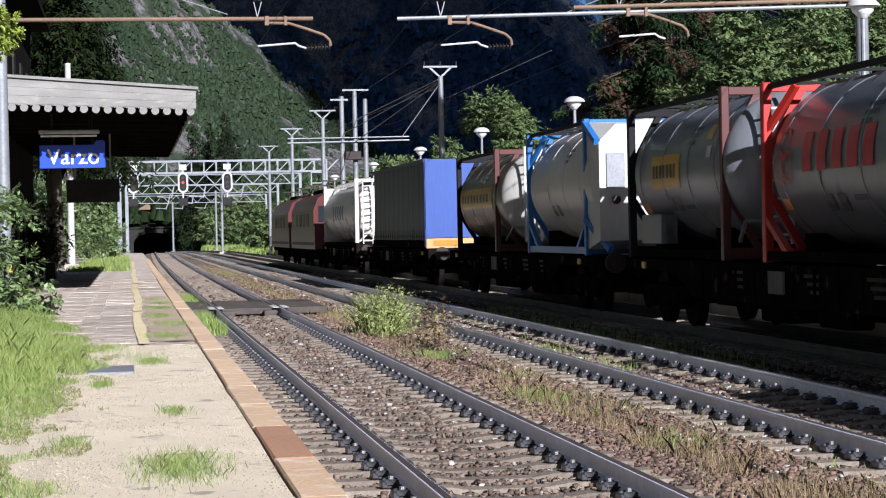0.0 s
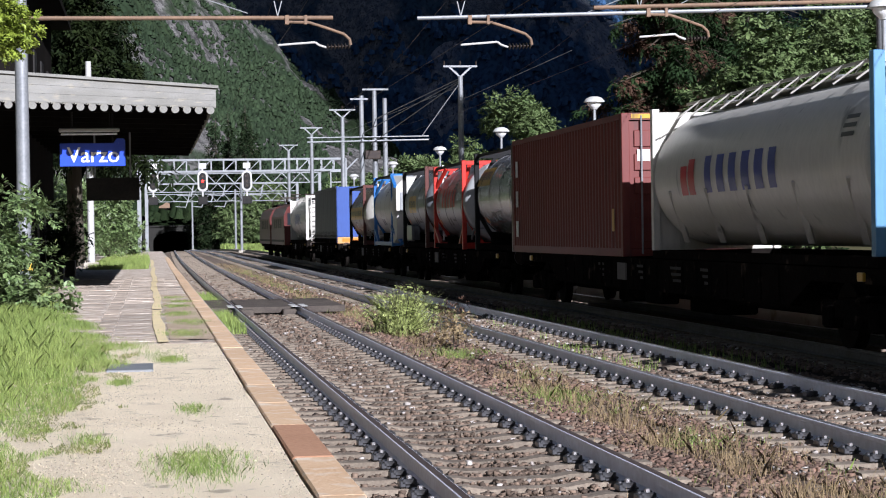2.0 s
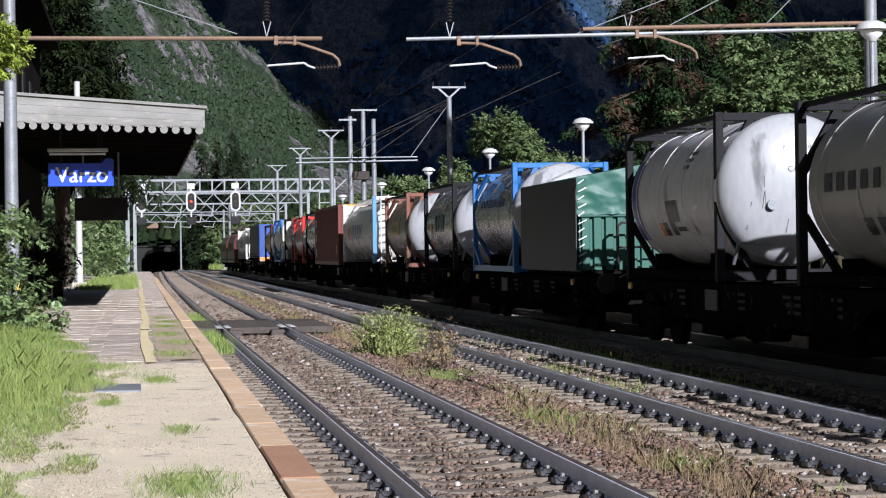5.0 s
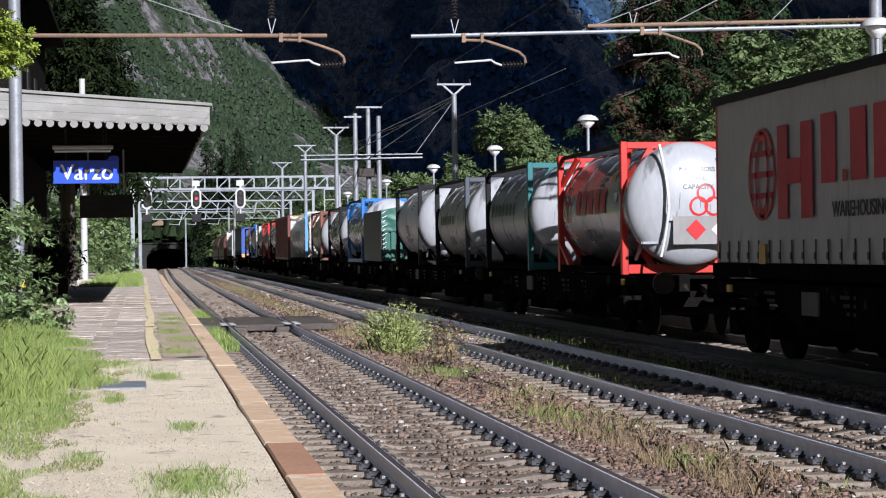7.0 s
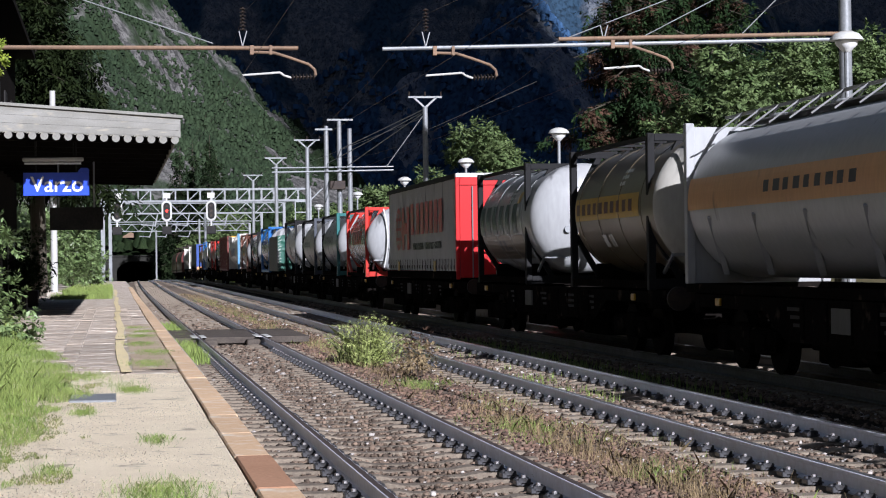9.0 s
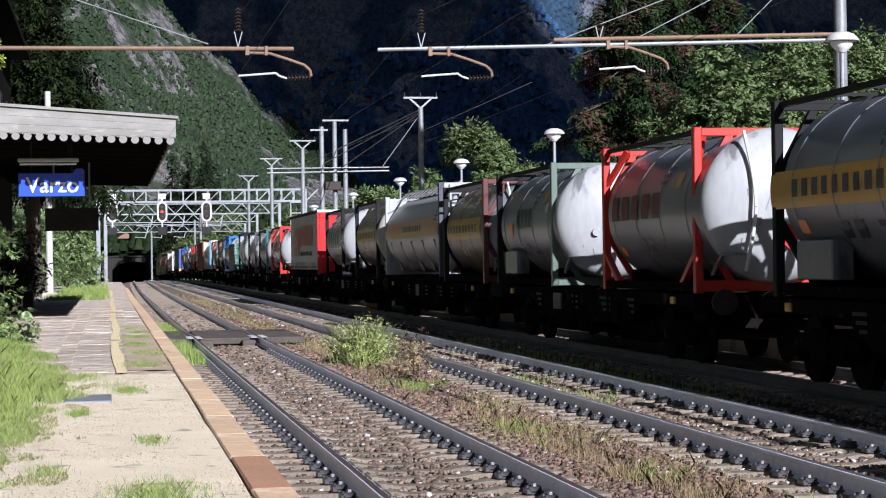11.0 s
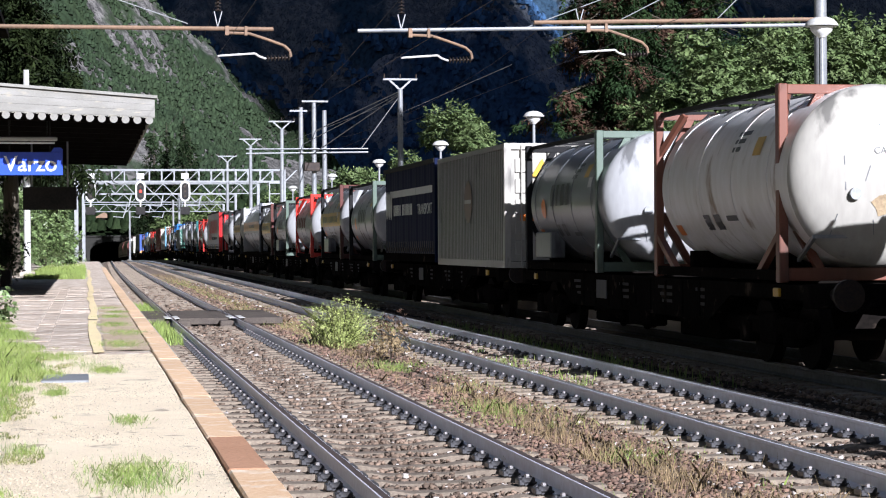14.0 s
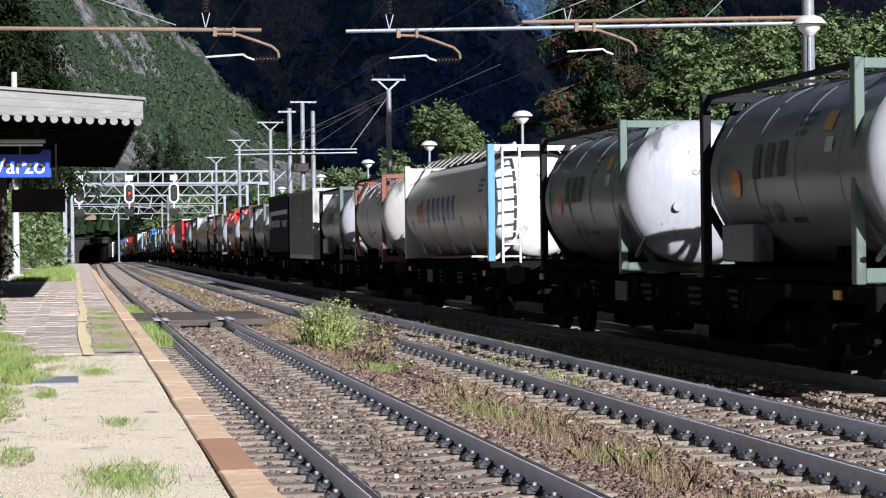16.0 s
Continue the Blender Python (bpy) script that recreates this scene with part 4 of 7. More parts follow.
def build_gantries():
    Y = 165
    sb = thing("signal_bridge", "grey steel signal bridge spanning the tracks with three light signals", "signal bridge", kind="structure")
    z0, z1 = 6.88, 7.86
    g = Geo()
    for yy in (Y - 0.5, Y + 0.5):
        g.bar((-0.9, yy, z0), (16.2, yy, z0), 0.13).bar((-0.9, yy, z1), (16.2, yy, z1), 0.13)
        for k in range(18):
            x = -0.9 + k * 17.1 / 17
            g.bar((x, yy, z0), (x, yy, z1), 0.09)
            if k % 2:
                g.bar((x, yy, z0), (x + 1.0, yy, z1), 0.06)
    part("girder", g, M["galv"], sb)
    part("walkway", Geo().box(-0.9, 16.2, Y - 0.5, Y + 0.5, z0 + 0.06, z0 + 0.1), M["galv"], sb)
    for x in (-0.75, 16.1):
        for yy in (Y - 0.4, Y + 0.4):
            part("column", Geo().bar((x, yy, -0.5), (x, yy, z0), 0.32), M["galv"], sb)
    part("access_ladder", Geo().bar((14.9, Y - 0.6, 4.2), (14.9, Y - 0.6, z0), 0.1).bar((15.8, Y - 0.6, 4.2), (15.8, Y - 0.6, z0), 0.1)
         .bar((14.9, Y - 0.6, 4.9), (15.8, Y - 0.6, 4.9), 0.09).bar((14.9, Y - 0.6, 5.9), (15.8, Y - 0.6, 5.9), 0.09).bar((14.9, Y - 0.6, z0 - 0.1), (15.8, Y - 0.6, z0 - 0.1), 0.09), M["galv"], sb)
    red = mat("signal_red_lens", (0.5, 0.02, 0.01), (0.5, 0.02, 0.01), 0.3, bump=0)
    red.node_tree.nodes["Principled BSDF"].inputs["Emission Color"].default_value = (1, 0.02, 0.01, 1)
    red.node_tree.nodes["Principled BSDF"].inputs["Emission Strength"].default_value = 3.0
    for i, x in enumerate((0.4, 4.4, 8.0)):
        oval = [(x + 0.28 * math.sin(a), 6.1 + 0.38 * (1 if math.cos(a) > 0 else -1) + 0.3 * math.cos(a)) for a in np.linspace(0.0, 2 * math.pi, 24, endpoint=False) + 0.01]
        big = [(x + 0.42 * math.sin(a), 6.1 + 0.42 * (1 if math.cos(a) > 0 else -1) + 0.42 * math.cos(a)) for a in np.linspace(0.0, 2 * math.pi, 24, endpoint=False) + 0.01]
        s = part("signal_head", Geo().prism(big, Y - 0.75, Y - 0.68), M["whitepaint"], sb, "white-rimmed oval light signal")
        part("black_face", Geo().prism(oval, Y - 0.80, Y - 0.751), M["black"], s)
        for j, z in enumerate((6.5, 6.1, 5.7)):
            part("lens", Geo().tube((x, Y - 0.84, z), (x, Y - 0.801, z), 0.1, n=12), red if (i == 1 and j == 1) else M["iron"], s)
        part("lower_box", Geo().box(x - 0.38, x + 0.38, Y - 0.8, Y - 0.55, 4.2, 4.85, 0.03), M["black"], s)
        part("hanger", Geo().bar((x, Y - 0.6, 4.8), (x, Y - 0.6, z0 + 0.6), 0.12).box(x - 0.3, x + 0.3, Y - 0.6, Y - 0.52, z0 + 0.25, z0 + 0.7), M["whitepaint"], s)
    for y, x0, x1, zt, zlow in ((205, -0.9, 17.4, 7.95, 6.95), (243, -0.3, 17.9, 7.85, 6.9), (288, -0.2, 19.5, 7.55, 6.5)):
        po = thing("lattice_portal", "grey lattice steel portal of the overhead line", "portal", "lattice portals", "structure")
        part("girder", lattice(Geo(), x0, x1, y, zlow, zt, 0.95, 0.35, 0.06), M["galv"], po)
        for x in (x0, x1):
            part("column", Geo().bar((x, y - 0.3, -0.5 + lie(y)), (x, y - 0.3, zt), 0.28).bar((x, y + 0.3, -0.5 + lie(y)), (x, y + 0.3, zt), 0.28), M["galv"], po)
        for c in (1, 2, 3):
            xx = line_x(c, y)
            part("drop_arm", Geo().bar((xx + 1.2, y, zlow), (xx + 0.9, y, 5.6), 0.12).bar((xx + 0.9, y, 5.7), (xx - 0.5, y, 5.8), 0.09), M["galv"], po)
    for x, y, top in ((6.1, 285, 6.6), (5.5, 208, 6.9), (11.2, 262, 7.6)):
        ms = thing("catenary_mast", "slim grey mast standing between the far tracks", "mast", "masts beside the tracks")
        part("pole", Geo().tube((x + (4.0 if y < 220 else 0), y, -1 + lie(y)), (x + (4.0 if y < 220 else 0), y, top), 0.15, 0.13, 10), M["galv"], ms, smooth=True)
        part("mast_foot", Geo().box(x - 0.35 + (4.0 if y < 220 else 0), x + 0.35 + (4.0 if y < 220 else 0), y - 0.35, y + 0.35, -1 + lie(y), 0.05 + lie(y), 0.03), M["concrete"], ms)


def build_lamps():
    for y, x, z in ((36, 13.74, 5.98), (59, 13.35, 5.72), (75, 13.33, 5.65), (91, 13.3, 5.63), (109, 13.3, 5.6), (130, 13.3, 5.55)):
        lp = thing("platform_lamp", "mushroom-shaped white platform lamp on a slim post behind the train", "street lamp", "platform lamps")
        part("post", Geo().tube((x, y, -0.5), (x, y, z - 0.35), 0.06, 0.05, 10), M["galv"], lp, smooth=True)
        part("cap", Geo().disc_up([(0.0, z), (0.12, z - 0.01), (0.24, z - 0.06), (0.31, z - 0.14), (0.32, z - 0.18), (0.2, z - 0.19), (0.0, z - 0.19)], x, y, 20), M["whitepaint"], lp, "white domed cap", True)
        part("lens", Geo().disc_up([(0.22, z - 0.195), (0.2, z - 0.27), (0.13, z - 0.34), (0.07, z - 0.4), (0.0, z - 0.4)], x, y, 16), M["signwhite"], lp, smooth=True)
    # platform raised to 0.70 to keep sun off ground under the wagons
    ip = tagged(new("pavement", Geo().box(12.2, 16.5, -20, 170, -0.5, 0.70, 0.02).mesh("pavement", M["concrete"])), "concrete island platform behind the train, raised to block low sun", "platform", kind="structure")


def build_tunnel():
    tu = thing("tunnel_portal", "stone tunnel portal, darkened for shade, in a scrubby slope at the end of the line", "tunnel", kind="structure")
    cx, y, b = 5.2, 405.0, lie(405) - 0.5
    r, spring = 4.4, 1.5
    # stone colour lowered to hold the portal's shade
    rock = mat("tunnel_stone_in_shade", (0.022, 0.021, 0.018), (0.012, 0.012, 0.010), 0.9, big=0.4, fine=4, bump=0.6)
    arch = [(cx + r * math.cos(a), spring - 0.9 + r * 0.44 * math.sin(a)) for a in np.linspace(0, math.pi, 15)]
    g = Geo()
    g.box(cx - 6.5, cx - r, y, y + 1.5, b, 3.7).box(cx + r, cx + 6.5, y, y + 1.5, b, 3.7)
    for (xa, za), (xb, zb) in zip(arch, arch[1:]):
        g.prism([(xa, za), (xb, zb), (xb, 3.7), (xa, 3.7)], y, y + 1.5)
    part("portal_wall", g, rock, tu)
    lin = Geo()
    pts = [(cx + r, b)] + arch + [(cx - r, b)]
    for (xa, za), (xb, zb) in zip(pts, pts[1:]):
        lin.add([(xa, y + 1.5, za), (xb, y + 1.5, zb), (xb, y + 90, zb), (xa, y + 90, za)], [(0, 1, 2, 3)])
    lin.add([(cx + r, y + 90, b), (cx - r, y + 90, b), (cx - r, y + 90, 4), (cx + r, y + 90, 4)], [(0, 1, 2, 3)])
    part("lining", lin, M["black"], tu)
    part("cornice", Geo().box(cx - 6.5, cx + 6.5, y - 0.25, y - 0.003, 3.4, 3.7, 0.05), rock, tu)
    hill = Geo()
    vs, fs = [], []
    nx, ny = 60, 26
    for j in range(ny):
        for i in range(nx):
            x, yy = -75 + i * 2.7, y + 1.5 + j * 6.2
            vs.append((x, yy, 3.6 + 9 * (1 - math.exp(-j / 9)) + 1.6 * noise.noise(Vector((x * 0.15, yy * 0.1, 0))) if abs(x - cx) < 7 or j > 0 else -3))
    for j in range(ny - 1):
        fs += [(j * nx + i, j * nx + i + 1, j * nx + nx + i + 1, j * nx + nx + i) for i in range(nx - 1)]
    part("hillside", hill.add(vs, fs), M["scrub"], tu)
    far_woods("far_woods", lambda x, yy: 3.6 + 9 * (1 - math.exp(-(yy - y) / 56)), -40, 50, y + 3, y + 110, 2600, 1.5, M["scrub"], 3, "scrub and trees above the tunnel, darkened for shade", 0.6)
    hs = thing("far_house", "small pale house with a red roof above the tunnel", "house")
    part("wall", Geo().box(2.0, 5.5, 420, 424, 4.5, 7.4), M["wall"], hs)
    part("roof", Geo().prism([(1.6, 7.4), (5.9, 7.4), (3.75, 8.6)], 419.5, 424.5), M["rustbar"], hs)


# ---- plants ----
def leaf_mass(name, centres, radii, count, size, material, seed, droop=0.0, flat=1.0, slim=0.5, reach=1.1):
    """Leafy twigs growing outward from soft clumps: each twig carries four pairs of leaves and a tip."""
    rng = np.random.default_rng(seed)
    c = np.array(centres, float)
    r = np.array(radii, float)
    w = r ** 2
    unit = lambda q: q / (np.linalg.norm(q, axis=1)[:, None] + 1e-9)
    n = max(1, count // 9)
    idx = rng.choice(len(c), n, p=w / w.sum())
    out = unit(rng.normal(size=(n, 3)) + np.array([0, 0, 0.25]))
    p = c[idx] + out * (r[idx] * rng.uniform(0.15, 1.0, n) ** 0.5 * reach)[:, None] * np.array([1, 1, flat])
    d = unit(out + 0.7 * rng.normal(size=(n, 3)) + np.array([0, 0, -0.15 - droop]))
    up = unit(np.array([0, 0, 1.0]) + 0.5 * out + 0.35 * rng.normal(size=(n, 3)))
    side = unit(np.cross(d, up))
    long = size * rng.uniform(2.2, 3.8, n)
    quads = []
    for j in range(9):
        q = 1.0 if j == 8 else (0.15 + 0.24 * (j // 2))
        sg = 0.0 if j == 8 else (1.0 if j % 2 else -1.0)
        a = unit(d * (1.0 if j == 8 else 0.62) + side * sg * 0.8 - up * 0.22 + 0.18 * rng.normal(size=(n, 3)))
        b = unit(np.cross(a, up) + 0.25 * rng.normal(size=(n, 3)))
        o = p + d * (long * q)[:, None] - up * (long * q * q * 0.16 * (1 + droop))[:, None]
        s = (size * rng.uniform(0.75, 1.35, n) * (1.25 - 0.45 * q))[:, None] * 1.7
        quads.append(np.stack([o, o + a * s * 0.5 + b * s * slim * 0.5, o + a * s, o + a * s * 0.5 - b * s * slim * 0.5], 1))
    quad = np.concatenate(quads)
    m = len(quad)
    me = bpy.data.meshes.new(name)
    me.vertices.add(m * 4)
    me.vertices.foreach_set("co", quad.reshape(-1))
    me.loops.add(m * 4)
    me.loops.foreach_set("vertex_index", np.arange(m * 4))
    me.polygons.add(m)
    me.polygons.foreach_set("loop_start", np.arange(m) * 4)
    me.update(calc_edges=True)
    me.materials.append(material)
    return me


def child_mesh(name, me, parent, label=""):
    ob = new(name, me)
    ob.parent = parent
    if label:
        tagged(ob, label)
    return ob


def broad_tree(x, y, base, height, spread, seed, material, label, count=9000, leaf=0.22):
    rnd = random.Random(seed)
    t = thing("tree", label, "tree", "trees round the station")
    tr = Geo()
    tr.tube((x, y, base), (x + 0.2, y, base + height * 0.45), spread * 0.06, spread * 0.04, 10)
    cs, rs = [], []
    for k in range(80):
        a, h = rnd.uniform(0, 6.28), rnd.uniform(0.25, 1.0)
        rr = spread * math.sin(min(1.0, (1.05 - h) * 1.7 + 0.15) * 1.57) * rnd.uniform(0.35, 1.12)
        c = (x + rr * math.cos(a), y + rr * math.sin(a), base + height * h * 0.95)
        cs.append(c)
        rs.append(spread * rnd.uniform(0.12, 0.27))
        if k % 5 == 0:
            tr.tube((x + 0.1, y, base + height * 0.3 * (0.5 + h)), c, spread * 0.022, 0.02, 6)
    part("trunk", tr, M["bark"], t)
    child_mesh("crown", leaf_mass("crown", cs, rs, count, leaf, material, seed, flat=0.8), t)


def conifer(x, y, base, height, spread, seed, label, brown=0.0, count=9000, leaf=0.28, material=None, low=0.08, full=1.0):
    rnd = random.Random(seed)
    t = thing("conifer", label, "tree", "trees round the station")
    tr = Geo().tube((x, y, base), (x, y, base + height), spread * 0.09, 0.03, 10)
    cs, rs, cb, rb = [], [], [], []
    levels = int(height / 0.62)
    for k in range(levels):
        h = low + (0.98 - low) * k / levels
        reach = spread * (1 - h) ** 0.8
        for j in range(5):
            a = rnd.uniform(0, 6.28)
            rr = reach * rnd.uniform(0.55, 1.25)
            z = base + height * h
            end = (x + rr * math.cos(a), y + rr * math.sin(a), z - 0.34 * rr)
            tr.tube((x, y, z), end, 0.05, 0.012, 5, caps=False)
            for q in (0.3, 0.5, 0.68, 0.84, 1.0):
                c = (x + (end[0] - x) * q, y + (end[1] - y) * q, z + (end[2] - z) * q - 0.15)
                tgt = (cb, rb) if q < 0.9 and 0.25 < h < 0.8 and rnd.random() < brown * 1.5 else (cs, rs)
                tgt[0].append(c)
                tgt[1].append(0.10 * spread * (1.1 - h) * rnd.uniform(0.5, 1.0) * full + 0.10)
    part("trunk", tr, M["bark"], t)
    child_mesh("foliage", leaf_mass("foliage", cs, rs, count, leaf, material or M["leafdark"], seed, droop=1.1, flat=0.55, slim=0.34, reach=1.35), t)
    if cb:
        child_mesh("dead_foliage", leaf_mass("dead_foliage", cb, rb, int(count * 0.4), leaf, M["leafbrown"], seed + 1, droop=1.1, flat=0.55, slim=0.34, reach=1.35), t, "rust-brown dead twigs")


def blades(name, places, heights, material, seed, width=0.008, lean=0.35, label="", cat="grass"):
    rng = np.random.default_rng(seed)
    n = len(places)
    a = rng.uniform(0, 6.28, n)
    d = np.stack([np.cos(a), np.sin(a), np.zeros(n)], -1)
    l = rng.uniform(0, lean, n)[:, None] * heights[:, None]
    b = rng.uniform(0, 6.28, n)
    e = np.stack([np.cos(b), np.sin(b), np.zeros(n)], -1)
    up = np.stack([np.zeros(n), np.zeros(n), heights], -1)
    w = width * (0.6 + heights[:, None] * 2.0)
    v = np.stack([places - d * w, places + d * w, places + up * 0.6 + e * l * 0.4 + d * w * 0.7, places + up + e * l, places + up * 0.6 + e * l * 0.4 - d * w * 0.7], 1)
    f = 5 * np.arange(n)[:, None] + np.arange(5)[None]
    me = bpy.data.meshes.new(name)
    me.vertices.add(n * 5)
    me.vertices.foreach_set("co", v.reshape(-1))
    me.loops.add(n * 5)
    me.loops.foreach_set("vertex_index", f.reshape(-1))
    me.polygons.add(n)
    me.polygons.foreach_set("loop_start", np.arange(n) * 5)
    me.update(calc_edges=True)
    me.materials.append(material)
    return tagged(new(name, me), label, cat, kind="stuff")


def build_plants():
    rng = np.random.default_rng(11)

    def patchy(x, y, s, t):
        return np.array([noise.noise(Vector((a * s, b * s, 7.0))) > t for a, b in zip(x, y)])

    # verge on the platform: lush beyond, thin and mossy near
    n = 170000
    y = 9 + 46 * rng.uniform(0, 1, n) ** 1.4
    edge = np.where(y > 24, -0.42 - 0.078 * (y - 24), -0.42 - 0.16 * np.clip((21 - y) / 6, 0, 1)) + 0.12 * np.sin(y * 1.3) + 0.07 * np.sin(y * 3.1)
    x = edge - 3.4 * rng.uniform(0, 1, n) ** 1.3 + rng.normal(0, 0.07, n)
    clump = np.array([noise.fractal(Vector((a * 1.7, b * 0.7, 7.0)), 1.0, 2.0, 3) for a, b in zip(x, y)])
    inward = np.clip((edge - x) / 0.5, -0.4, 1.2)
    near = np.clip((20 - y) / 5, 0, 1)
    keep = clump < 0.05 + 0.75 * inward - 0.24 * near * (1.1 - 0.6 * inward)
    h = rng.uniform(0.02, 0.17, n) * np.clip((edge - x) * 0.8 + 0.35, 0.25, 1.25) * (1 - 0.55 * near) * np.clip(1.15 - clump, 0.5, 1.4)
    p = np.stack([x, y, np.full(n, PZ - 0.01)], -1)[keep]
    blades("verge_grass", p, h[keep], M["grass"], 1, width=0.0032, lean=0.9, label="lush green grass growing over the platform's verge")
    # low moss and herbs between the blades
    n = 26000
    y = 9.5 + 17 * rng.uniform(0, 1, n) ** 1.3
    x = -0.15 - 1.5 * rng.uniform(0, 1, n) ** 1.2
    clump = np.array([noise.fractal(Vector((a * 2.3, b * 0.9, 3.0)), 1.0, 2.0, 4) for a, b in zip(x, y)])
    keep = clump > -0.05 + 0.5 * np.clip((x + 0.75) / 0.6, 0, 1)
    p = np.stack([x, y, np.full(n, PZ - 0.006)], -1)[keep]
    blades("moss", p, rng.uniform(0.006, 0.028, n)[keep], M["moss"], 14, width=0.006, lean=1.6, label="olive moss in the platform's worn concrete")
    # tufts in the concrete
    spots = [(0.21, 21.5, 0.17, 900), (-0.28, 18.4, 0.12, 500), (0.32, 15.3, 0.13, 420), (0.26, 11.7, 0.27, 1800), (0.05, 22.6, 0.3, 260), (0.45, 27.2, 0.3, 1500), (0.6, 30.6, 0.3, 1500), (0.45, 33.9, 0.3, 1500), (0.48, 37.6, 0.3, 1300), (0.6, 40.1, 0.25, 1000), (0.46, 42.6, 0.25, 800), (-0.35, 24.4, 0.3, 900), (-0.42, 13.2, 0.14, 300)]
    pp, hh = [], []
    for cx, cy, r, k in spots:
        pp.append(np.stack([cx + rng.normal(0, r * 0.5, k), cy + rng.normal(0, r * 1.7, k), np.full(k, PZ - 0.01)], -1))
        hh.append(rng.uniform(0.012, 0.055, k))
    blades("tuft_grass", np.concatenate(pp), np.concatenate(hh), M["grass"], 2, width=0.003, lean=1.2, label="low green tufts in the platform's cracks")
    # weeds at the platform foot by the crossing
    k = 5000
    p = np.stack([rng.uniform(1.25, 1.85, k), rng.uniform(38, 62, k), np.full(k, -0.28)], -1)
    blades("edge_weeds", p, rng.uniform(0.08, 0.32, k), M["grass"], 3, label="green weeds along the platform's foot")
    # dry strip between first and second track
    n = 34000
    y = 11 + 120 * rng.uniform(0, 1, n) ** 2
    x = 4.75 + rng.normal(0, 0.40, n) + 0.1 * np.sin(y)
    keep = patchy(x, y, 0.9, -0.06)
    p = np.stack([x, y, np.full(n, -0.3)], -1)[keep]
    blades("dry_strip", p, rng.uniform(0.04, 0.26, n)[keep], M["drygrass"], 4, width=0.0026, lean=0.9, label="dry straw-coloured grass between the tracks")
    n = 22000
    y = np.concatenate([rng.uniform(13, 32, n // 2), rng.uniform(46, 110, n // 2)])
    x = 4.7 + rng.normal(0, 0.38, n)
    keep = patchy(x, y, 0.6, 0.06)
    p = np.stack([x, y, np.full(n, -0.3)], -1)[keep]
    blades("green_strip", p, rng.uniform(0.04, 0.22, n)[keep], M["grass"], 5, width=0.003, lean=0.9, label="green grass patches between the tracks")
    n = 3500
    p = np.stack([T2 + rng.normal(0, 0.35, n), rng.uniform(26, 60, n), np.full(n, -0.25)], -1)
    keep = patchy(p[:, 0], p[:, 1], 0.7, 0.1)
    blades("track_weeds", p[keep], rng.uniform(0.04, 0.18, n)[keep], M["grass"], 6, label="weeds growing between the second track's rails")
    n = 1500
    p = np.stack([8.4 + rng.normal(0, 0.3, n), rng.uniform(26, 48, n), np.full(n, -0.27)], -1)
    blades("track_weeds", p, rng.uniform(0.04, 0.2, n), M["grass"], 7, label="weeds beside the freight track")

    def shrub(name, cs, rs, count, leaf, material, seed, label, stems, cat="bush"):
        t = thing(name, label, cat)
        g = Geo()
        for a, b in stems:
            g.tube(a, b, 0.008, 0.003, 5)
        part("stem", g, M["bark"], t)
        child_mesh("foliage", leaf_mass("foliage", cs, rs, count, leaf, material, seed), t)

    rnd = random.Random(3)
    tips = []
    for _ in range(150):
        a, h = rnd.uniform(0, 6.28), rnd.uniform(0.3, 0.95)
        d = rnd.uniform(0.15, 1.0) * (1.35 - h * 0.5)
        tips.append((4.78 + d * math.cos(a) * 0.95, 38.0 + d * math.sin(a) * 1.7, -0.28 + h * (1.25 - 0.45 * d)))
    cs, rs = [], []
    for tx, ty, tz in tips:
        for q in (0.35, 0.55, 0.75, 0.92):
            cs.append((4.78 + (tx - 4.78) * q, 38.0 + (ty - 38.0) * q, -0.28 + (tz + 0.28) * q))
            rs.append(0.11 - 0.07 * q)
    shrub("bush", cs, rs, 42000, 0.0145, M["bush"], 21, "pale green feathery bush between the first two tracks", [((4.78, 38, -0.3), c) for c in tips])
    n = 1300
    a, d = rng.uniform(0, 6.28, n), np.abs(rng.normal(0, 0.36, n))
    p = np.stack([4.8 + d * np.cos(a), 38.0 + 1.6 * d * np.sin(a), np.full(n, -0.3)], -1)
    ob = blades("bush_shoots", p, rng.uniform(0.3, 0.92, n) * np.clip(1.25 - d, 0.25, 1.1), M["bush"], 12, width=0.0014, lean=0.95, label="pale feathery shoots of the bush between the tracks", cat="bush")
    cs = [(5.15 + rnd.gauss(0, 0.18), 33.5 + rnd.gauss(0, 1.0), -0.2 + rnd.uniform(0, 0.45)) for _ in range(16)]
    shrub("weed_clump", cs, [0.16] * 16, 1500, 0.03, M["drygrass"], 22, "half-dry weeds beside the bush", [(Vector(c) - Vector((0, 0, 0.5)), c) for c in cs])
    cs = [(5.75 + rnd.gauss(0, 0.12), 38.5 + rnd.gauss(0, 0.5), 0.0 + rnd.uniform(0, 0.35)) for _ in range(9)]
    shrub("weed_clump", cs, [0.1] * 9, 420, 0.03, M["leafbrown"], 23, "brown seeding weeds beside the second track", [(Vector(c) - Vector((0, 0, 0.4)), c) for c in cs])
    # shrub by the mast
    cs = [(-2.4 + rnd.gauss(0, 0.42), 36.5 + rnd.gauss(0, 0.6), PZ + 0.15 + rnd.uniform(0, 2.0)) for _ in range(46)]
    shrub("shrub", cs, [0.26] * 46, 9000, 0.06, M["shrub"], 24, "leafy green shrub beside the mast on the platform", [((-2.4, 36.5, PZ), c) for c in cs[::3]])
    # lime branch at the top
    cs = [(-2.4 + rnd.gauss(0, 0.2), 37 + rnd.gauss(0, 0.4), 5.15 + rnd.uniform(0, 0.85)) for _ in range(18)]
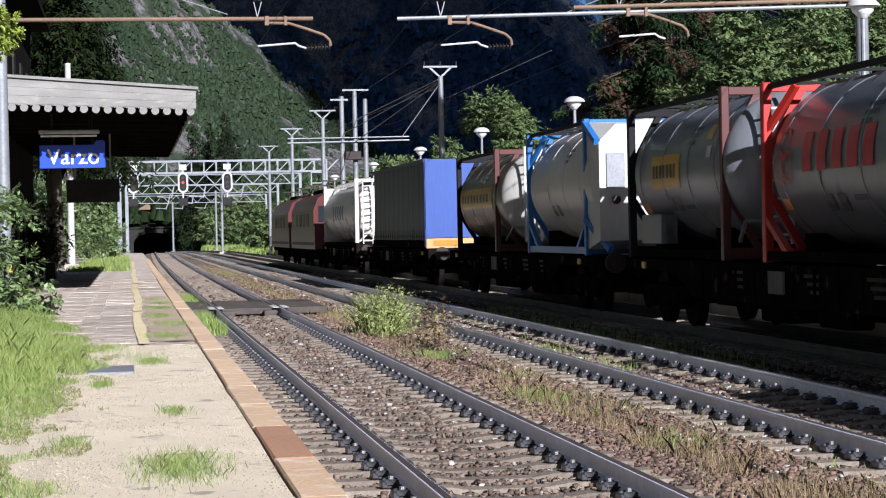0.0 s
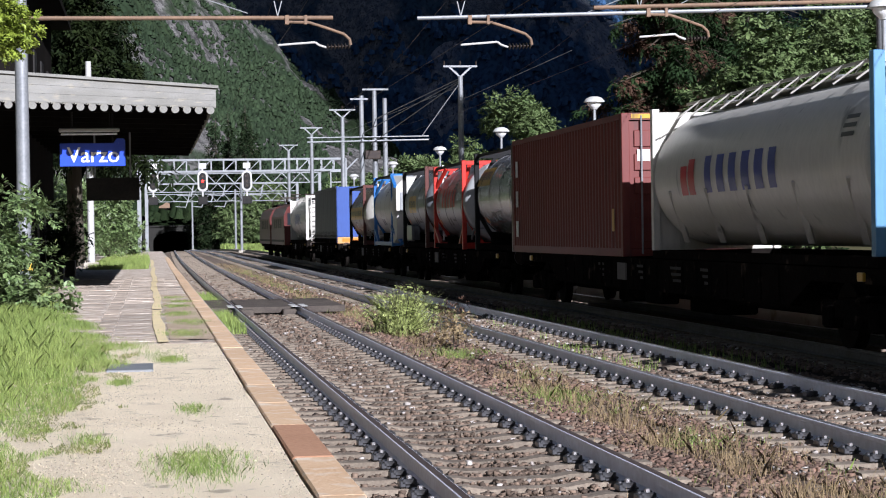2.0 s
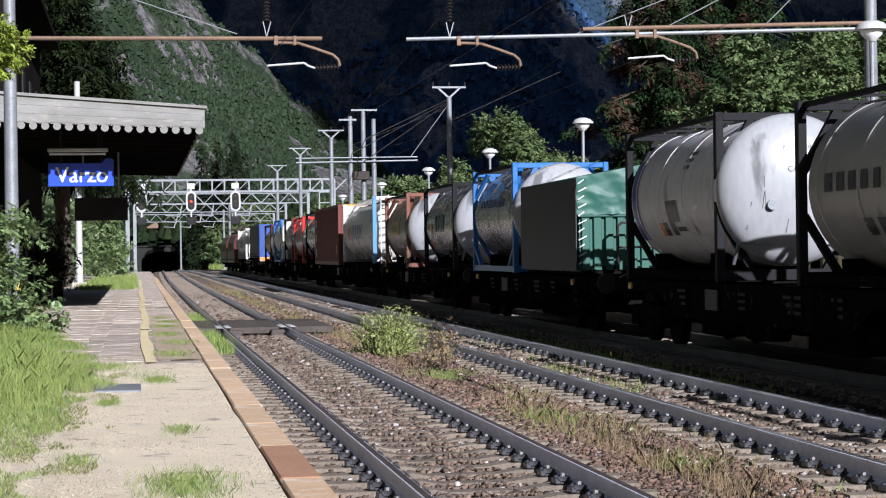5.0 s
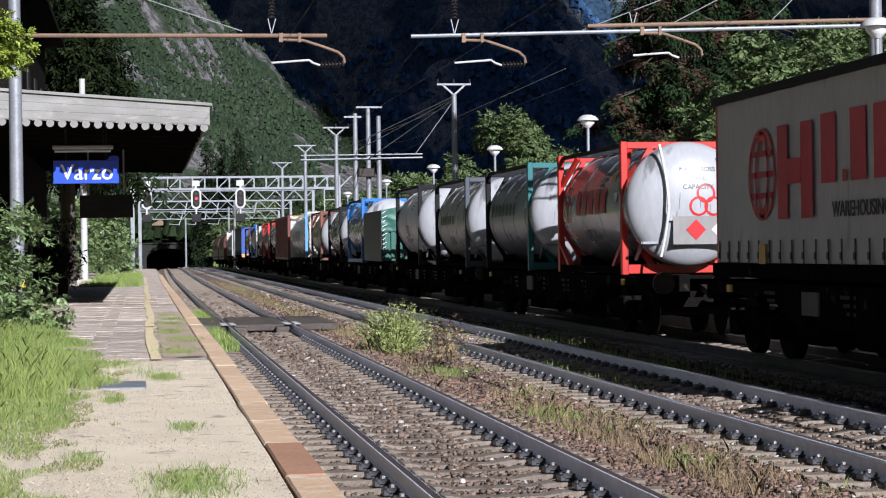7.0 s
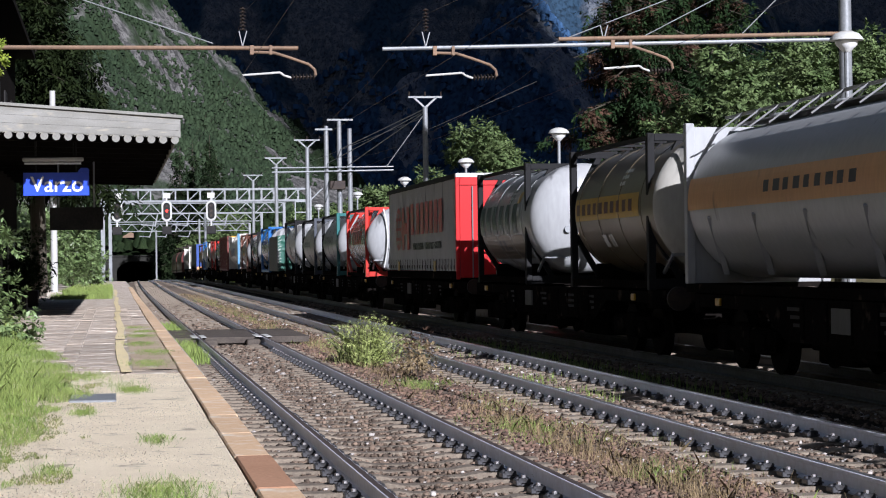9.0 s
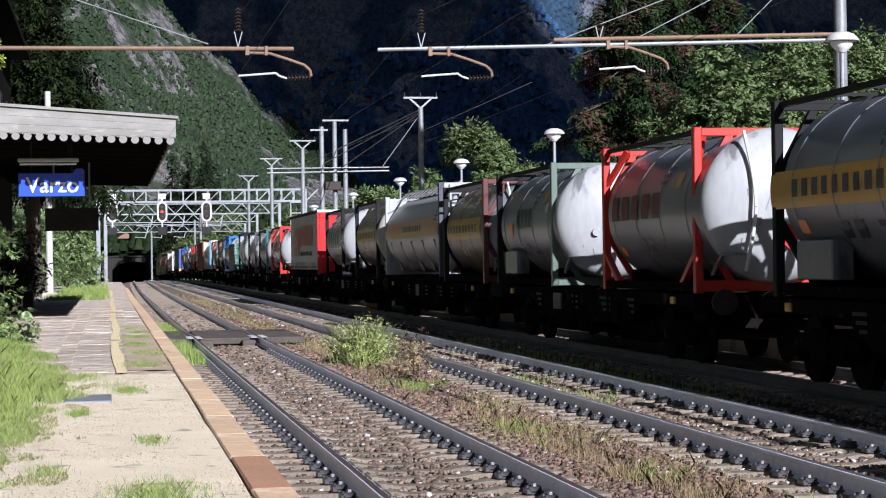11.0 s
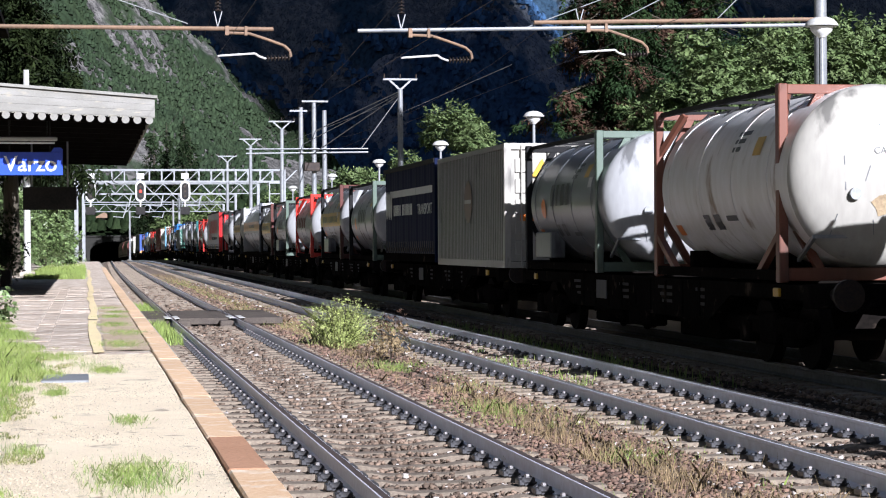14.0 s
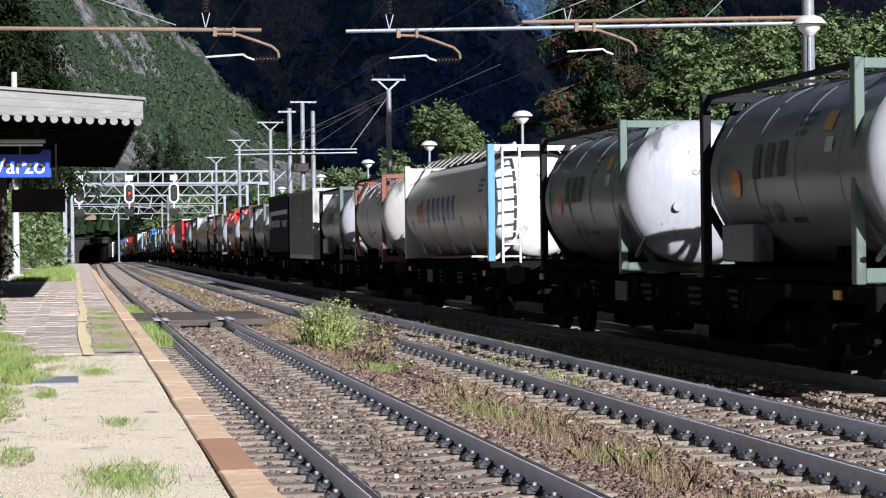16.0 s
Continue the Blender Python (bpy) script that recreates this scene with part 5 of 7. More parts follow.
    shrub("lime_tree", cs + [(-4.5, 37, 6.2), (-4.0, 37, 6.0)], [0.24] * 20, 8000, 0.042, M["leaflime"], 25, "young lime-green tree beside the mast", [((-4.6, 37, PZ), (-4.5, 37, 5.6)), ((-4.5, 37, 5.4), (-2.8, 37, 5.7))], "tree")
    # hedge in the canopy's shade and bushes beyond
    for j, (hx, hy, hr, hh) in enumerate(((-3.2, 74, 0.8, 2.6), (-2.9, 68.5, 0.6, 1.5))):
        cs = [(hx + rnd.gauss(0, hr * 0.4), hy + rnd.gauss(0, 0.8), PZ + rnd.uniform(0.1, hh)) for _ in range(18)]
        shrub("hedge", cs, [hr * 0.6] * 18, 5000, 0.05, M["leafdark"], 30 + j, "dark clipped hedge beside the platform", [((hx, hy, 0), (hx, hy, hh * 0.7))])
    for j, (bx, by, hgt, sp) in enumerate(((-4.4, 112, 5.2, 1.9), (-2.5, 122, 4.8, 1.7), (-6.5, 100, 6.0, 2.4), (-2.1, 138, 4.0, 1.7), (-9, 120, 8, 3), (-4.5, 160, 6, 2.6), (-7, 185, 8, 3.5))):
        broad_tree(bx, by, -0.3, hgt, sp, 40 + j, M["shrub"], "leafy bush tree at the end of the platform", 16000, 0.095)
    n = 14000
    p = np.stack([-0.1 - 2.4 * rng.uniform(0, 1, n) ** 1.2, 80 + np.abs(rng.normal(0, 24, n)), np.full(n, PZ - 0.03)], -1)
    p[:, 0] += rng.normal(0, 0.06, n)
    blades("bank_grass", p, rng.uniform(0.06, 0.26, len(p)), M["grass"], 8, width=0.009, label="tall grass bank at the platform's far end")
    n = 20000
    p = np.stack([rng.uniform(11.5, 22, n), rng.uniform(175, 330, n), np.full(n, -0.8)], -1)
    blades("bank_grass", p, rng.uniform(0.3, 1.2, n), M["grass"], 9, width=0.03, label="tall grass bank beside the far tracks")
    # conifers by the house
    conifer(-3.3, 92, -0.4, 19, 4.8, 51, "dark conifer behind the station house", 0.0, 90000, 0.17, M["leafmid"], 0.36, 2.6)
    # tall dark spruces added in the sun's path to shade the tunnel mouth
    for j, (bx, by, hgt) in enumerate(((12.2, 364, 25), (14.8, 372, 26), (11.4, 380, 21), (17.5, 362, 27), (13.4, 389, 17), (19.5, 378, 24))):
        conifer(bx, by, -2.0, hgt, 4.2, 150 + j, "tall dark spruce added near the tunnel for shade", 0.0, 9000, 0.42, M["scrub"], 0.03, 2.4)
    # right side trees
    conifer(21.1, 80, -0.4, 19, 4.3, 52, "tall half-dead spruce with rust-brown twigs", 0.12, 66000, 0.125)
    conifer(23.5, 84, -0.4, 20, 4.0, 53, "tall dark spruce behind the platform", 0.02, 50000, 0.135)
    conifer(27.2, 88, -0.4, 22, 4.4, 54, "tall dark spruce behind the broad-leaved trees", 0.06, 46000, 0.14)
    for j, (bx, by, hgt, sp, cnt, lf) in enumerate(((22.0, 66, 9.4, 3.4, 64000, 0.105), (26.3, 70, 10.0, 4.2, 70000, 0.115), (19.8, 68, 7.6, 2.2, 34000, 0.085), (30.5, 72, 10.8, 4.6, 54000, 0.12), (18.4, 61, 6.0, 1.7, 20000, 0.075))):
        broad_tree(bx, by, -0.4, hgt, sp, 60 + j, M["leaf"], "broad-leaved tree with pale turning leaves behind the train", cnt, lf)
    broad_tree(25.4, 138, -0.4, 11.8, 4.2, 70, M["leaf"], "rounded broad-leaved tree behind the platform lamps", 46000, 0.125)
    for j, (bx, by, hgt, sp) in enumerate(((20, 150, 7.4, 3.4), (28, 140, 8, 3.5), (17.5, 170, 6.6, 3.2), (24, 175, 8.4, 4.0), (33, 150, 9, 4), (20, 210, 7, 3.6), (16.5, 240, 5, 3.0), (27, 230, 9, 4), (15.5, 330, 9, 4), (20, 350, 13, 5), (15.5, 372, 12, 4.2), (21, 385, 14, 5), (16.5, 394, 12, 3.8), (-7, 330, 7, 4), (-8, 270, 7, 4), (-8, 372, 8, 4.5))):
        broad_tree(bx, by, -0.6 + lie(by), hgt, sp, 80 + j, M["leaf"], "broad-leaved tree beside the far tracks", 12000, 0.22)


# ---- the freight train ----
def run(t):
    """Metres that the train has gone at t seconds."""
    return 18.236 * t - 0.03258 * t * t


def paint(name, col, dirt=0.35, rough=0.34, metal=0.0):
    return mat(name, col, tuple(v * 0.84 for v in col), rough, metal, big=0.9, fine=13, mix=0.5, bump=0.012, c=tuple(v * 0.35 + 0.015 for v in col), spots=dirt * 0.5, streak=0.25, spec=0.08 if rough > 0.55 else 0.4)


P = {
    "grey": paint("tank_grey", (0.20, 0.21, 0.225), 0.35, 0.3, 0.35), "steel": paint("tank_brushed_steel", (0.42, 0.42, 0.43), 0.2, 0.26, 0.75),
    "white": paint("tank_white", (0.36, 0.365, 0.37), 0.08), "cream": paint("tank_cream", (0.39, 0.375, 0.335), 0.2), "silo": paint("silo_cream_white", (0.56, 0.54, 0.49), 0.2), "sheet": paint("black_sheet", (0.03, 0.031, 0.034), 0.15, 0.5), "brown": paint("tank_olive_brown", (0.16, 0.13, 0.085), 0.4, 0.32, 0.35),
    "stained": mat("tank_stained_white", (0.74, 0.72, 0.71), (0.60, 0.57, 0.53), 0.4, big=0.8, fine=6, bump=0.04, c=(0.22, 0.14, 0.08), spots=0.22, streak=0.25),
    "red": paint("frame_red", (0.50, 0.03, 0.02), 0.2), "maroon": paint("frame_maroon", (0.10, 0.032, 0.026), 0.4), "blue": paint("frame_blue", (0.03, 0.15, 0.42), 0.2),
    "green": paint("frame_sage", (0.11, 0.15, 0.12), 0.3), "teal": paint("frame_teal", (0.025, 0.14, 0.14), 0.2), "frameblack": paint("frame_black", (0.018, 0.018, 0.019), 0.3, 0.6),
    "oxide": paint("container_oxide_red", (0.15, 0.028, 0.022), 0.2, 0.5), "rustpink": paint("frame_rust", (0.19, 0.075, 0.05), 0.5), "navy": paint("curtain_navy", (0.008, 0.013, 0.042), 0.1, 0.7),
    "curtain_grey": paint("curtain_grey", (0.46, 0.45, 0.44), 0.25, 0.55), "tarp_slate": paint("curtain_slate", (0.05, 0.058, 0.075), 0.15, 0.5), "tarp_blue": paint("tarpaulin_blue", (0.03, 0.075, 0.29), 0.1, 0.5),
    "tarp_green": paint("tarpaulin_green", (0.022, 0.10, 0.07), 0.2, 0.5), "bulk_grey": paint("bulk_container_grey", (0.24, 0.23, 0.215), 0.35), "doorred": paint("door_red", (0.50, 0.014, 0.016), 0.1),
    "yellow": paint("label_yellow", (0.55, 0.32, 0.03), 0.2), "orange": paint("label_orange", (0.75, 0.22, 0.03), 0.1), "orangeband": paint("band_orange", (0.62, 0.33, 0.14), 0.2),
    "ink": paint("ink_black", (0.02, 0.02, 0.022), 0.1), "inkblue": paint("ink_blue", (0.03, 0.05, 0.25), 0.1), "inkred": paint("ink_red", (0.5, 0.02, 0.03), 0.1), "inkteal": paint("ink_teal", (0.012, 0.04, 0.055), 0.1),
    "inkwhite": paint("ink_white", (0.62, 0.62, 0.60), 0.1), "locored": paint("loco_red", (0.10, 0.018, 0.015), 0.4), "plategrey": paint("plate_grey", (0.13, 0.125, 0.115), 0.4, 0.6), "grimewhite": paint("faded_white_marking", (0.05, 0.046, 0.042), 0.4, 0.7), "peeled": mat("peeled_patch", (0.36, 0.28, 0.17), (0.22, 0.16, 0.10), 0.8, big=4, fine=20, bump=0.3), "glass": mat("dark_glass", (0.02, 0.025, 0.03), (0.02, 0.025, 0.03), 0.08, bump=0), "lightblue": paint("frame_light_blue", (0.12, 0.28, 0.46), 0.2),
}

DECK = 1.17


def barrel_patch(g, y0, y1, a0, a1, r, cz, n=6):
    """A decal on the train's platform-side flank; angles in degrees above level."""
    vs = [(-r * math.cos(radians(a0 + (a1 - a0) * k / n)), y, cz + r * math.sin(radians(a0 + (a1 - a0) * k / n))) for y in (y0, y1) for k in range(n + 1)]
    return g.add(vs, [(k, k + 1, n + 2 + k, n + 1 + k) for k in range(n)])


def bars_on_barrel(g, count, y0, y1, a0, a1, r, cz, seed):
    """A row of plain upright bars along the flank."""
    rnd = random.Random(seed)
    w = (y0 - y1) / count
    for k in range(count):
        ya = y0 - w * k
        barrel_patch(g, ya, ya - w * rnd.uniform(0.5, 0.66), a0, a1, r, cz)


def ring_on_barrel(g, yc, ac, rad, wid, r, cz, n=20):
    """A ring drawn on the flank."""
    k = 57.3 / r
    for j in range(n):
        a, b = 2 * math.pi * j / n, 2 * math.pi * (j + 1) / n
        vs = []
        for q, e in ((a, rad), (b, rad), (b, rad - wid), (a, rad - wid)):
            an = radians(ac + k * e * math.sin(q))
            vs.append((-r * math.cos(an), yc + e * math.cos(q), cz + r * math.sin(an)))
        g.add(vs, [(0, 1, 2, 3)])


def end_frame(g, y, w, h, diag, out, braced=True):
    b = 0.13
    for s in (-1, 1):
        g.box(s * w - b / 2 - (b / 2 if s > 0 else -b / 2), s * w + b / 2 - (b / 2 if s > 0 else -b / 2), y - 0.08, y + 0.08, 0, h, 0.012)
    g.box(-w + b, w - b, y - 0.06, y + 0.06, h - 0.14, h - 0.01, 0.01)
    g.box(-w + b, w - b, y - 0.06, y + 0.06, 0.02, 0.2, 0.01)
    if diag:
        for s in (-1, 1):
            g.bar((s * (w - 0.1), y, h * 0.62), (s * (w - 0.62), y, h - 0.1), 0.11)
            g.bar((s * (w - 0.1), y, h * 0.38), (s * (w - 0.62), y, 0.15), 0.11)
            if not braced:
                continue
            g.bar((s * (w - 0.06), y, h * 0.25), (s * (w - 0.08), y + out * 0.95, 0.12), 0.1)
            g.bar((s * (w - 0.06), y, h * 0.72), (s * (w - 0.35), y + out * 0.55, h - 0.08), 0.09)


def tank_container(label, L, body, endcol, frame_mat, h=2.62, r=1.21, over=0.55, band=None, band_y=(0.9, 0.1), band_a=(-12, 14), brand=None, brand_n=5,
                   brand_y=(0.85, 0.2), brand_a=(-8, 18), rings=0, placards=0, ladder=False, cabinet=False, walkway=True, ribs=4, spot=None, lower=None, hoop=None, box_end=False, patch=None):
    """A tank in a steel frame, its front at +L/2. Returns the thing."""
    t = thing("tank_container", label, "tank container", "containers on the train")
    cz = h - r - 0.03
    y1, y0 = L / 2 - 0.12, -L / 2 - over
    prof = [(y1, 0.02)] + [(y1 - 0.42 * (1 - math.cos(a)), r * math.sin(a)) for a in np.linspace(0.25, math.pi / 2, 6)]
    prof += [(y0 + 0.46, r)]
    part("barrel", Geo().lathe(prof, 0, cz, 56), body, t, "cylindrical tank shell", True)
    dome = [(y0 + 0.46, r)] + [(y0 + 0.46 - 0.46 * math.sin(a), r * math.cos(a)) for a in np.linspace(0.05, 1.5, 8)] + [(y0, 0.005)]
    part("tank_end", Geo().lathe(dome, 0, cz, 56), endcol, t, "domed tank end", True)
    if ribs:
        g = Geo()
        for k in range(ribs):
            y = L / 2 - 0.9 - (L - 1.4) * k / max(1, ribs - 1)
            g.lathe([(y + 0.03, r), (y + 0.025, r + 0.008), (y - 0.025, r + 0.008), (y - 0.03, r)], 0, cz, 56)
        parts("stiffening_ring", g, body, t, smooth=True)
    for y, o in ((L / 2 - 0.08, -1), (-L / 2 + 0.08, 1)):
        g = Geo()
        end_frame(g, y, 1.22, h, True, o, frame_mat in (P["blue"], P["red"], P["rustpink"]))
        # front frame swaps its colour for black to stand for shade
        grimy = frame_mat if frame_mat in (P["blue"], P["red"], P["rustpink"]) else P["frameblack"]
        part("end_frame", g, grimy if o < 0 else frame_mat, t, "" if o > 0 else "front frame darkened for shade")
    for s in (-1, 1):
        # base rails other than blue take the wagon's shade-dark colour
        part("base_rail", Geo().box(s * 1.15 - 0.05, s * 1.15 + 0.05, -L / 2 + 0.16, L / 2 - 0.16, 0.03, 0.17), frame_mat if frame_mat is P["blue"] else M["wagon"], t)
        part("top_rail", Geo().bar((s * 1.1, -L / 2 + 0.1, h - 0.06), (s * 1.1, L / 2 - 0.1, h - 0.06), 0.075), P["frameblack"], t)
        g = Geo()
        for k in range(5):
            y = -L / 2 + 0.6 + (L - 1.2) * k / 4
            g.bar((s * 1.1, y, h - 0.06), (s * 0.36, y, h - 0.045), 0.045).bar((s * 0.42, y, h - 0.05), (s * 0.72, y, h - 0.3), 0.035)
        parts("walkway_bracket", g, P["frameblack"], t)
    sad = Geo()
    for y in (-L * 0.3, L * 0.3):
        sad.box(-0.95, 0.95, y - 0.09, y + 0.09, 0.04, cz - r + 0.22)
    parts("saddle", sad, M["wagon"], t)
    if walkway:
        g = Geo()
        for x in (-0.25, 0.0, 0.25):
            g.box(x - 0.1, x + 0.1, -L / 2 + 0.2, L / 2 - 0.2, h - 0.075, h - 0.045)
        parts("walkway", g, M["galv"], t)
        parts("manhole", Geo().tube((0, 0.2, h - 0.14), (0, 0.2, h - 0.02), 0.26, n=16), M["iron"], t)
    R = r + 0.006
    if band:
        g = Geo()
        barrel_patch(g, L * (band_y[0] - 0.5), L * (band_y[1] - 0.5), *band_a, R, cz)
        part("label_band", g, band, t, "coloured label band")
    if brand:
        g = Geo()
        bars_on_barrel(g, brand_n, L * (brand_y[0] - 0.5), L * (brand_y[1] - 0.5), *brand_a, R + 0.005, cz, brand_n)
        parts("brand_bar", g, brand, t, "plain painted bar")
    if rings:
        g = Geo()
        for dy, da in ((0.0, -6), (-0.32, -6), (-0.16, 10))[:rings]:
            ring_on_barrel(g, L * 0.36 + dy, 4 + da, 0.24, 0.05, R + 0.004, cz)
        part("ring_emblem", g, P["inkred"], t, "interlocked red rings")
    if spot:
        g = Geo()
        ring_on_barrel(g, L * 0.22, -6, 0.2, 0.19, R + 0.004, cz)
        part("round_emblem", g, spot, t, "round painted emblem")
    if hoop:
        g = Geo()
        barrel_patch(g, L * 0.40, L * 0.33, -38, 34, R, cz, 10)
        part("hoop", g, hoop, t, "dark blue painted stripe")
        g = Geo()
        barrel_patch(g, L * 0.02, -L * 0.10, -22, -4, R, cz)
        part("patch", g, P["ink"], t, "square dark patch")
        g = Geo()
        barrel_patch(g, L * 0.14, L * 0.09, -34, -22, R, cz)
        part("patch", g, P["orange"], t, "orange sticker")
    if lower:
        g = Geo()
        barrel_patch(g, L * 0.40, -L * 0.40, -46, -16, R - 0.002, cz)
        part("stain", g, lower, t, "grimy lower flank")
    g = Geo()
    for k, (yy, aa) in enumerate(((0.14, 32), (0.14, 26), (0.14, 20))):
        barrel_patch(g, -L * yy, -L * yy - 0.55 + 0.1 * k, aa, aa + 3.5, R, cz, 2)
    for k in range(2):
        barrel_patch(g, L * 0.1 - 0.5 * k, L * 0.1 - 0.5 * k - 0.3, -34, -22, R + 0.003, cz, 2)
    parts("data_mark", g, P["ink"] if body is not P["brown"] else P["inkwhite"], t, "small lines of data")
    if body in (P["grey"], P["steel"], P["stained"], P["white"]):
        rnd = random.Random(int(L * 10) + brand_n * 7 + int(over * 100))
        for colour, (ya, aa), (wy, wa) in ((P["yellow"], (-0.30, 20), (0.34, 13)), (P["inkwhite"], (-0.37, 6), (0.26, 9)), (P["orange"], (0.36, -34), (0.3, 9)), (P["ink"], (-0.08, -30), (0.5, 4))):
            q, e = L * ya + rnd.uniform(-0.25, 0.25), aa + rnd.uniform(-5, 5)
            if rnd.random() < 0.75:
                part("sticker", barrel_patch(Geo(), q, q - wy, e, e + wa, R + 0.004, cz, 3), colour, t)

    def dome_y(x, z):
        q = min(0.995, ((x * x + (z - cz) ** 2) ** 0.5) / r)
        return y0 + 0.46 - 0.46 * (1 - q * q) ** 0.5

    def on_dome(name, geo, material, label=""):
        geo.v = [(x, dome_y(x, z) - 0.006 - d, z) for x, d, z in geo.v]
        part(name, geo, material, t, label)

    if endcol in (P["white"], P["cream"]):
        for k, words in enumerate(("MAX GROSS", "TARE", "CAPACITY")):
            ob = text_part(words, 0.13, P["ink"], t, pose(0, 0, 0), "lettering", extrude=0.0)
            for v in ob.data.vertices:
                x, z = 0.12 + v.co.x, cz + 0.62 - 0.17 * k + v.co.y
                v.co = (x, dome_y(x, z) - 0.008, z)
        for k in range(4):
            g = Geo()
            for j in range(6):
                xa = 0.52 + 0.07 * j
                zz = cz + 0.62 - 0.17 * (k - 1)
                g.add([(xa, 0, zz), (xa + 0.045, 0, zz), (xa + 0.045, 0, zz + 0.09), (xa, 0, zz + 0.09)], [(0, 1, 2, 3)])
            on_dome("number_bar", g, M["wagon"], "small dark data bars")
        if rings:
            g = Geo()
            for dx, dz in ((0.12, -0.05), (0.42, -0.05), (0.27, 0.2)):
                for j in range(22):
                    a, b = 2 * math.pi * j / 22, 2 * math.pi * (j + 1) / 22
                    g.add([(dx + e * math.cos(q), 0, cz + dz + e * math.sin(q)) for q, e in ((a, 0.19), (b, 0.19), (b, 0.145), (a, 0.145))], [(0, 1, 2, 3)])
            on_dome("ring_emblem", g, P["doorred"], "three interlocked red rings")
        g = Geo()
        rnd = random.Random(int(L * 100) + brand_n + int(over * 10))
        for _ in range(7):
            xa, za, ll = rnd.uniform(-0.8, 0.4), cz + rnd.uniform(-0.6, 0.3), rnd.uniform(0.15, 0.5)
            dx = rnd.uniform(-0.08, 0.08)
            g.add([(xa, 0, za), (xa + 0.012, 0, za), (xa + 0.012 + dx, 0, za - ll), (xa + dx, 0, za - ll)], [(0, 1, 2, 3)])
        on_dome("scuff", g, P["grey"], "dirty streaks")
    if patch:
        rnd = random.Random(5)
        pts = []
        for k in range(16):
            e = 0.24 * rnd.uniform(0.6, 1.2)
            pts.append((0.12 + 1.25 * e * math.cos(k * math.pi / 8), 0, cz - 0.36 + e * math.sin(k * math.pi / 8)))
        on_dome("bare_patch", Geo().add(pts, [tuple(range(16))]), patch, "bare patch where the paint has peeled")
    if box_end:
        ya, yb = -L / 2 + 0.02, y0 - 0.05
        sec = lambda w, lo, hi, c: [(-w, lo), (w, lo), (w, hi - c), (w - c, hi), (-w + c, hi), (-w, hi - c)]
        a, b = sec(1.17, 0.12, h - 0.08, 0.06), sec(1.14, 0.3, h - 0.16, 0.35)
        vs = [(x, ya, z) for x, z in a] + [(x, yb, z) for x, z in b]
        part("end_casing", Geo().add(vs, [(6, 7, 8, 9, 10, 11)] + [(k, (k + 1) % 6, 6 + (k + 1) % 6, 6 + k) for k in range(6)]), endcol, t, "white insulated end casing")
        g = Geo().bar((-1.2, ya, h - 0.1), (-1.18, yb, h - 0.52), 0.12).bar((1.2, ya, h - 0.1), (1.18, yb, h - 0.52), 0.12).bar((-1.2, ya, 0.75), (-0.95, yb - 0.1, 0.12), 0.12).bar((1.2, ya, 0.75), (0.95, yb - 0.1, 0.12), 0.12)
        parts("end_brace", g, frame_mat, t, "blue diagonal brace")
        part("valve_box", Geo().box(-1.0, -0.62, yb - 0.03, yb + 0.02, 1.35, 2.05, 0.01), M["galv"], t)
        part("gauge", Geo().tube((-0.8, yb - 0.04, 1.12), (-0.8, yb + 0.02, 1.12), 0.09, n=14), M["iron"], t)
    # things on the rear end
    g = Geo()
    g.tube((-0.45, y0 + 0.05, cz - 0.25), (-0.45, y0 - 0.015, cz - 0.25), 0.08, n=14)
    part("valve", g, M["galv"], t)
    g = Geo().bar((-0.95, y0 + 0.2, 0.62), (0.95, y0 + 0.2, 0.62), 0.05)
    g.bar((-0.95, y0 + 0.2, 0.62), (-0.95, -L / 2, 0.3), 0.05).bar((0.95, y0 + 0.2, 0.62), (0.95, -L / 2, 0.3), 0.05)
    part("step", g, M["galv"], t)
    if placards:
        for k in range(placards):
            x = 0.05 + 0.5 * k
            s = 0.2
            gg = Geo().add([(x - s, y0 - 0.03, cz - 0.5), (x, y0 - 0.03, cz - 0.5 - s), (x + s, y0 - 0.03, cz - 0.5), (x, y0 - 0.03, cz - 0.5 + s)], [(0, 1, 2, 3)])
            part("placard", gg, (P["doorred"], P["inkwhite"])[k % 2], t, "diamond-shaped hazard placard")
        part("code_plate", Geo().box(0.45, 0.85, y0 - 0.03, y0 - 0.02, cz - 0.62, cz - 0.32) if placards == 1 else Geo().box(-0.4, 0.9, y0 - 0.022, y0 - 0.012, cz - 0.78, cz - 0.24), P["orange"] if placards == 1 else P["bulk_grey"], t)
    if placards:
        hose = [(-0.62 + 0.12 * math.sin(q * 3.1), y0 - 0.1 + 0.42 * abs(q - 0.45), 0.35 + (h - 0.45) * q) for q in np.linspace(0, 1, 12)]
        part("hose", Geo().path(hose, 0.03), P["inkwhite"], t, "pale drain hose", True)
    if ladder:
        g = Geo()
        for x in (0.2 - 0.9, 0.6 - 0.9):
            g.bar((x, y0 - 0.12, 0.25), (x, y0 - 0.12, h), 0.05)
        for k in range(8):
            g.bar((-0.7, y0 - 0.12, 0.4 + 0.28 * k), (-0.3, y0 - 0.12, 0.4 + 0.28 * k), 0.035)
        part("ladder", g, P["inkwhite"], t, "white ladder")
    if cabinet:
        part("valve_cabinet", Geo().box(-1.21, -0.9, L * 0.12, L * 0.34, 0.25, 0.78, 0.02), P["grey"], t)
    return t


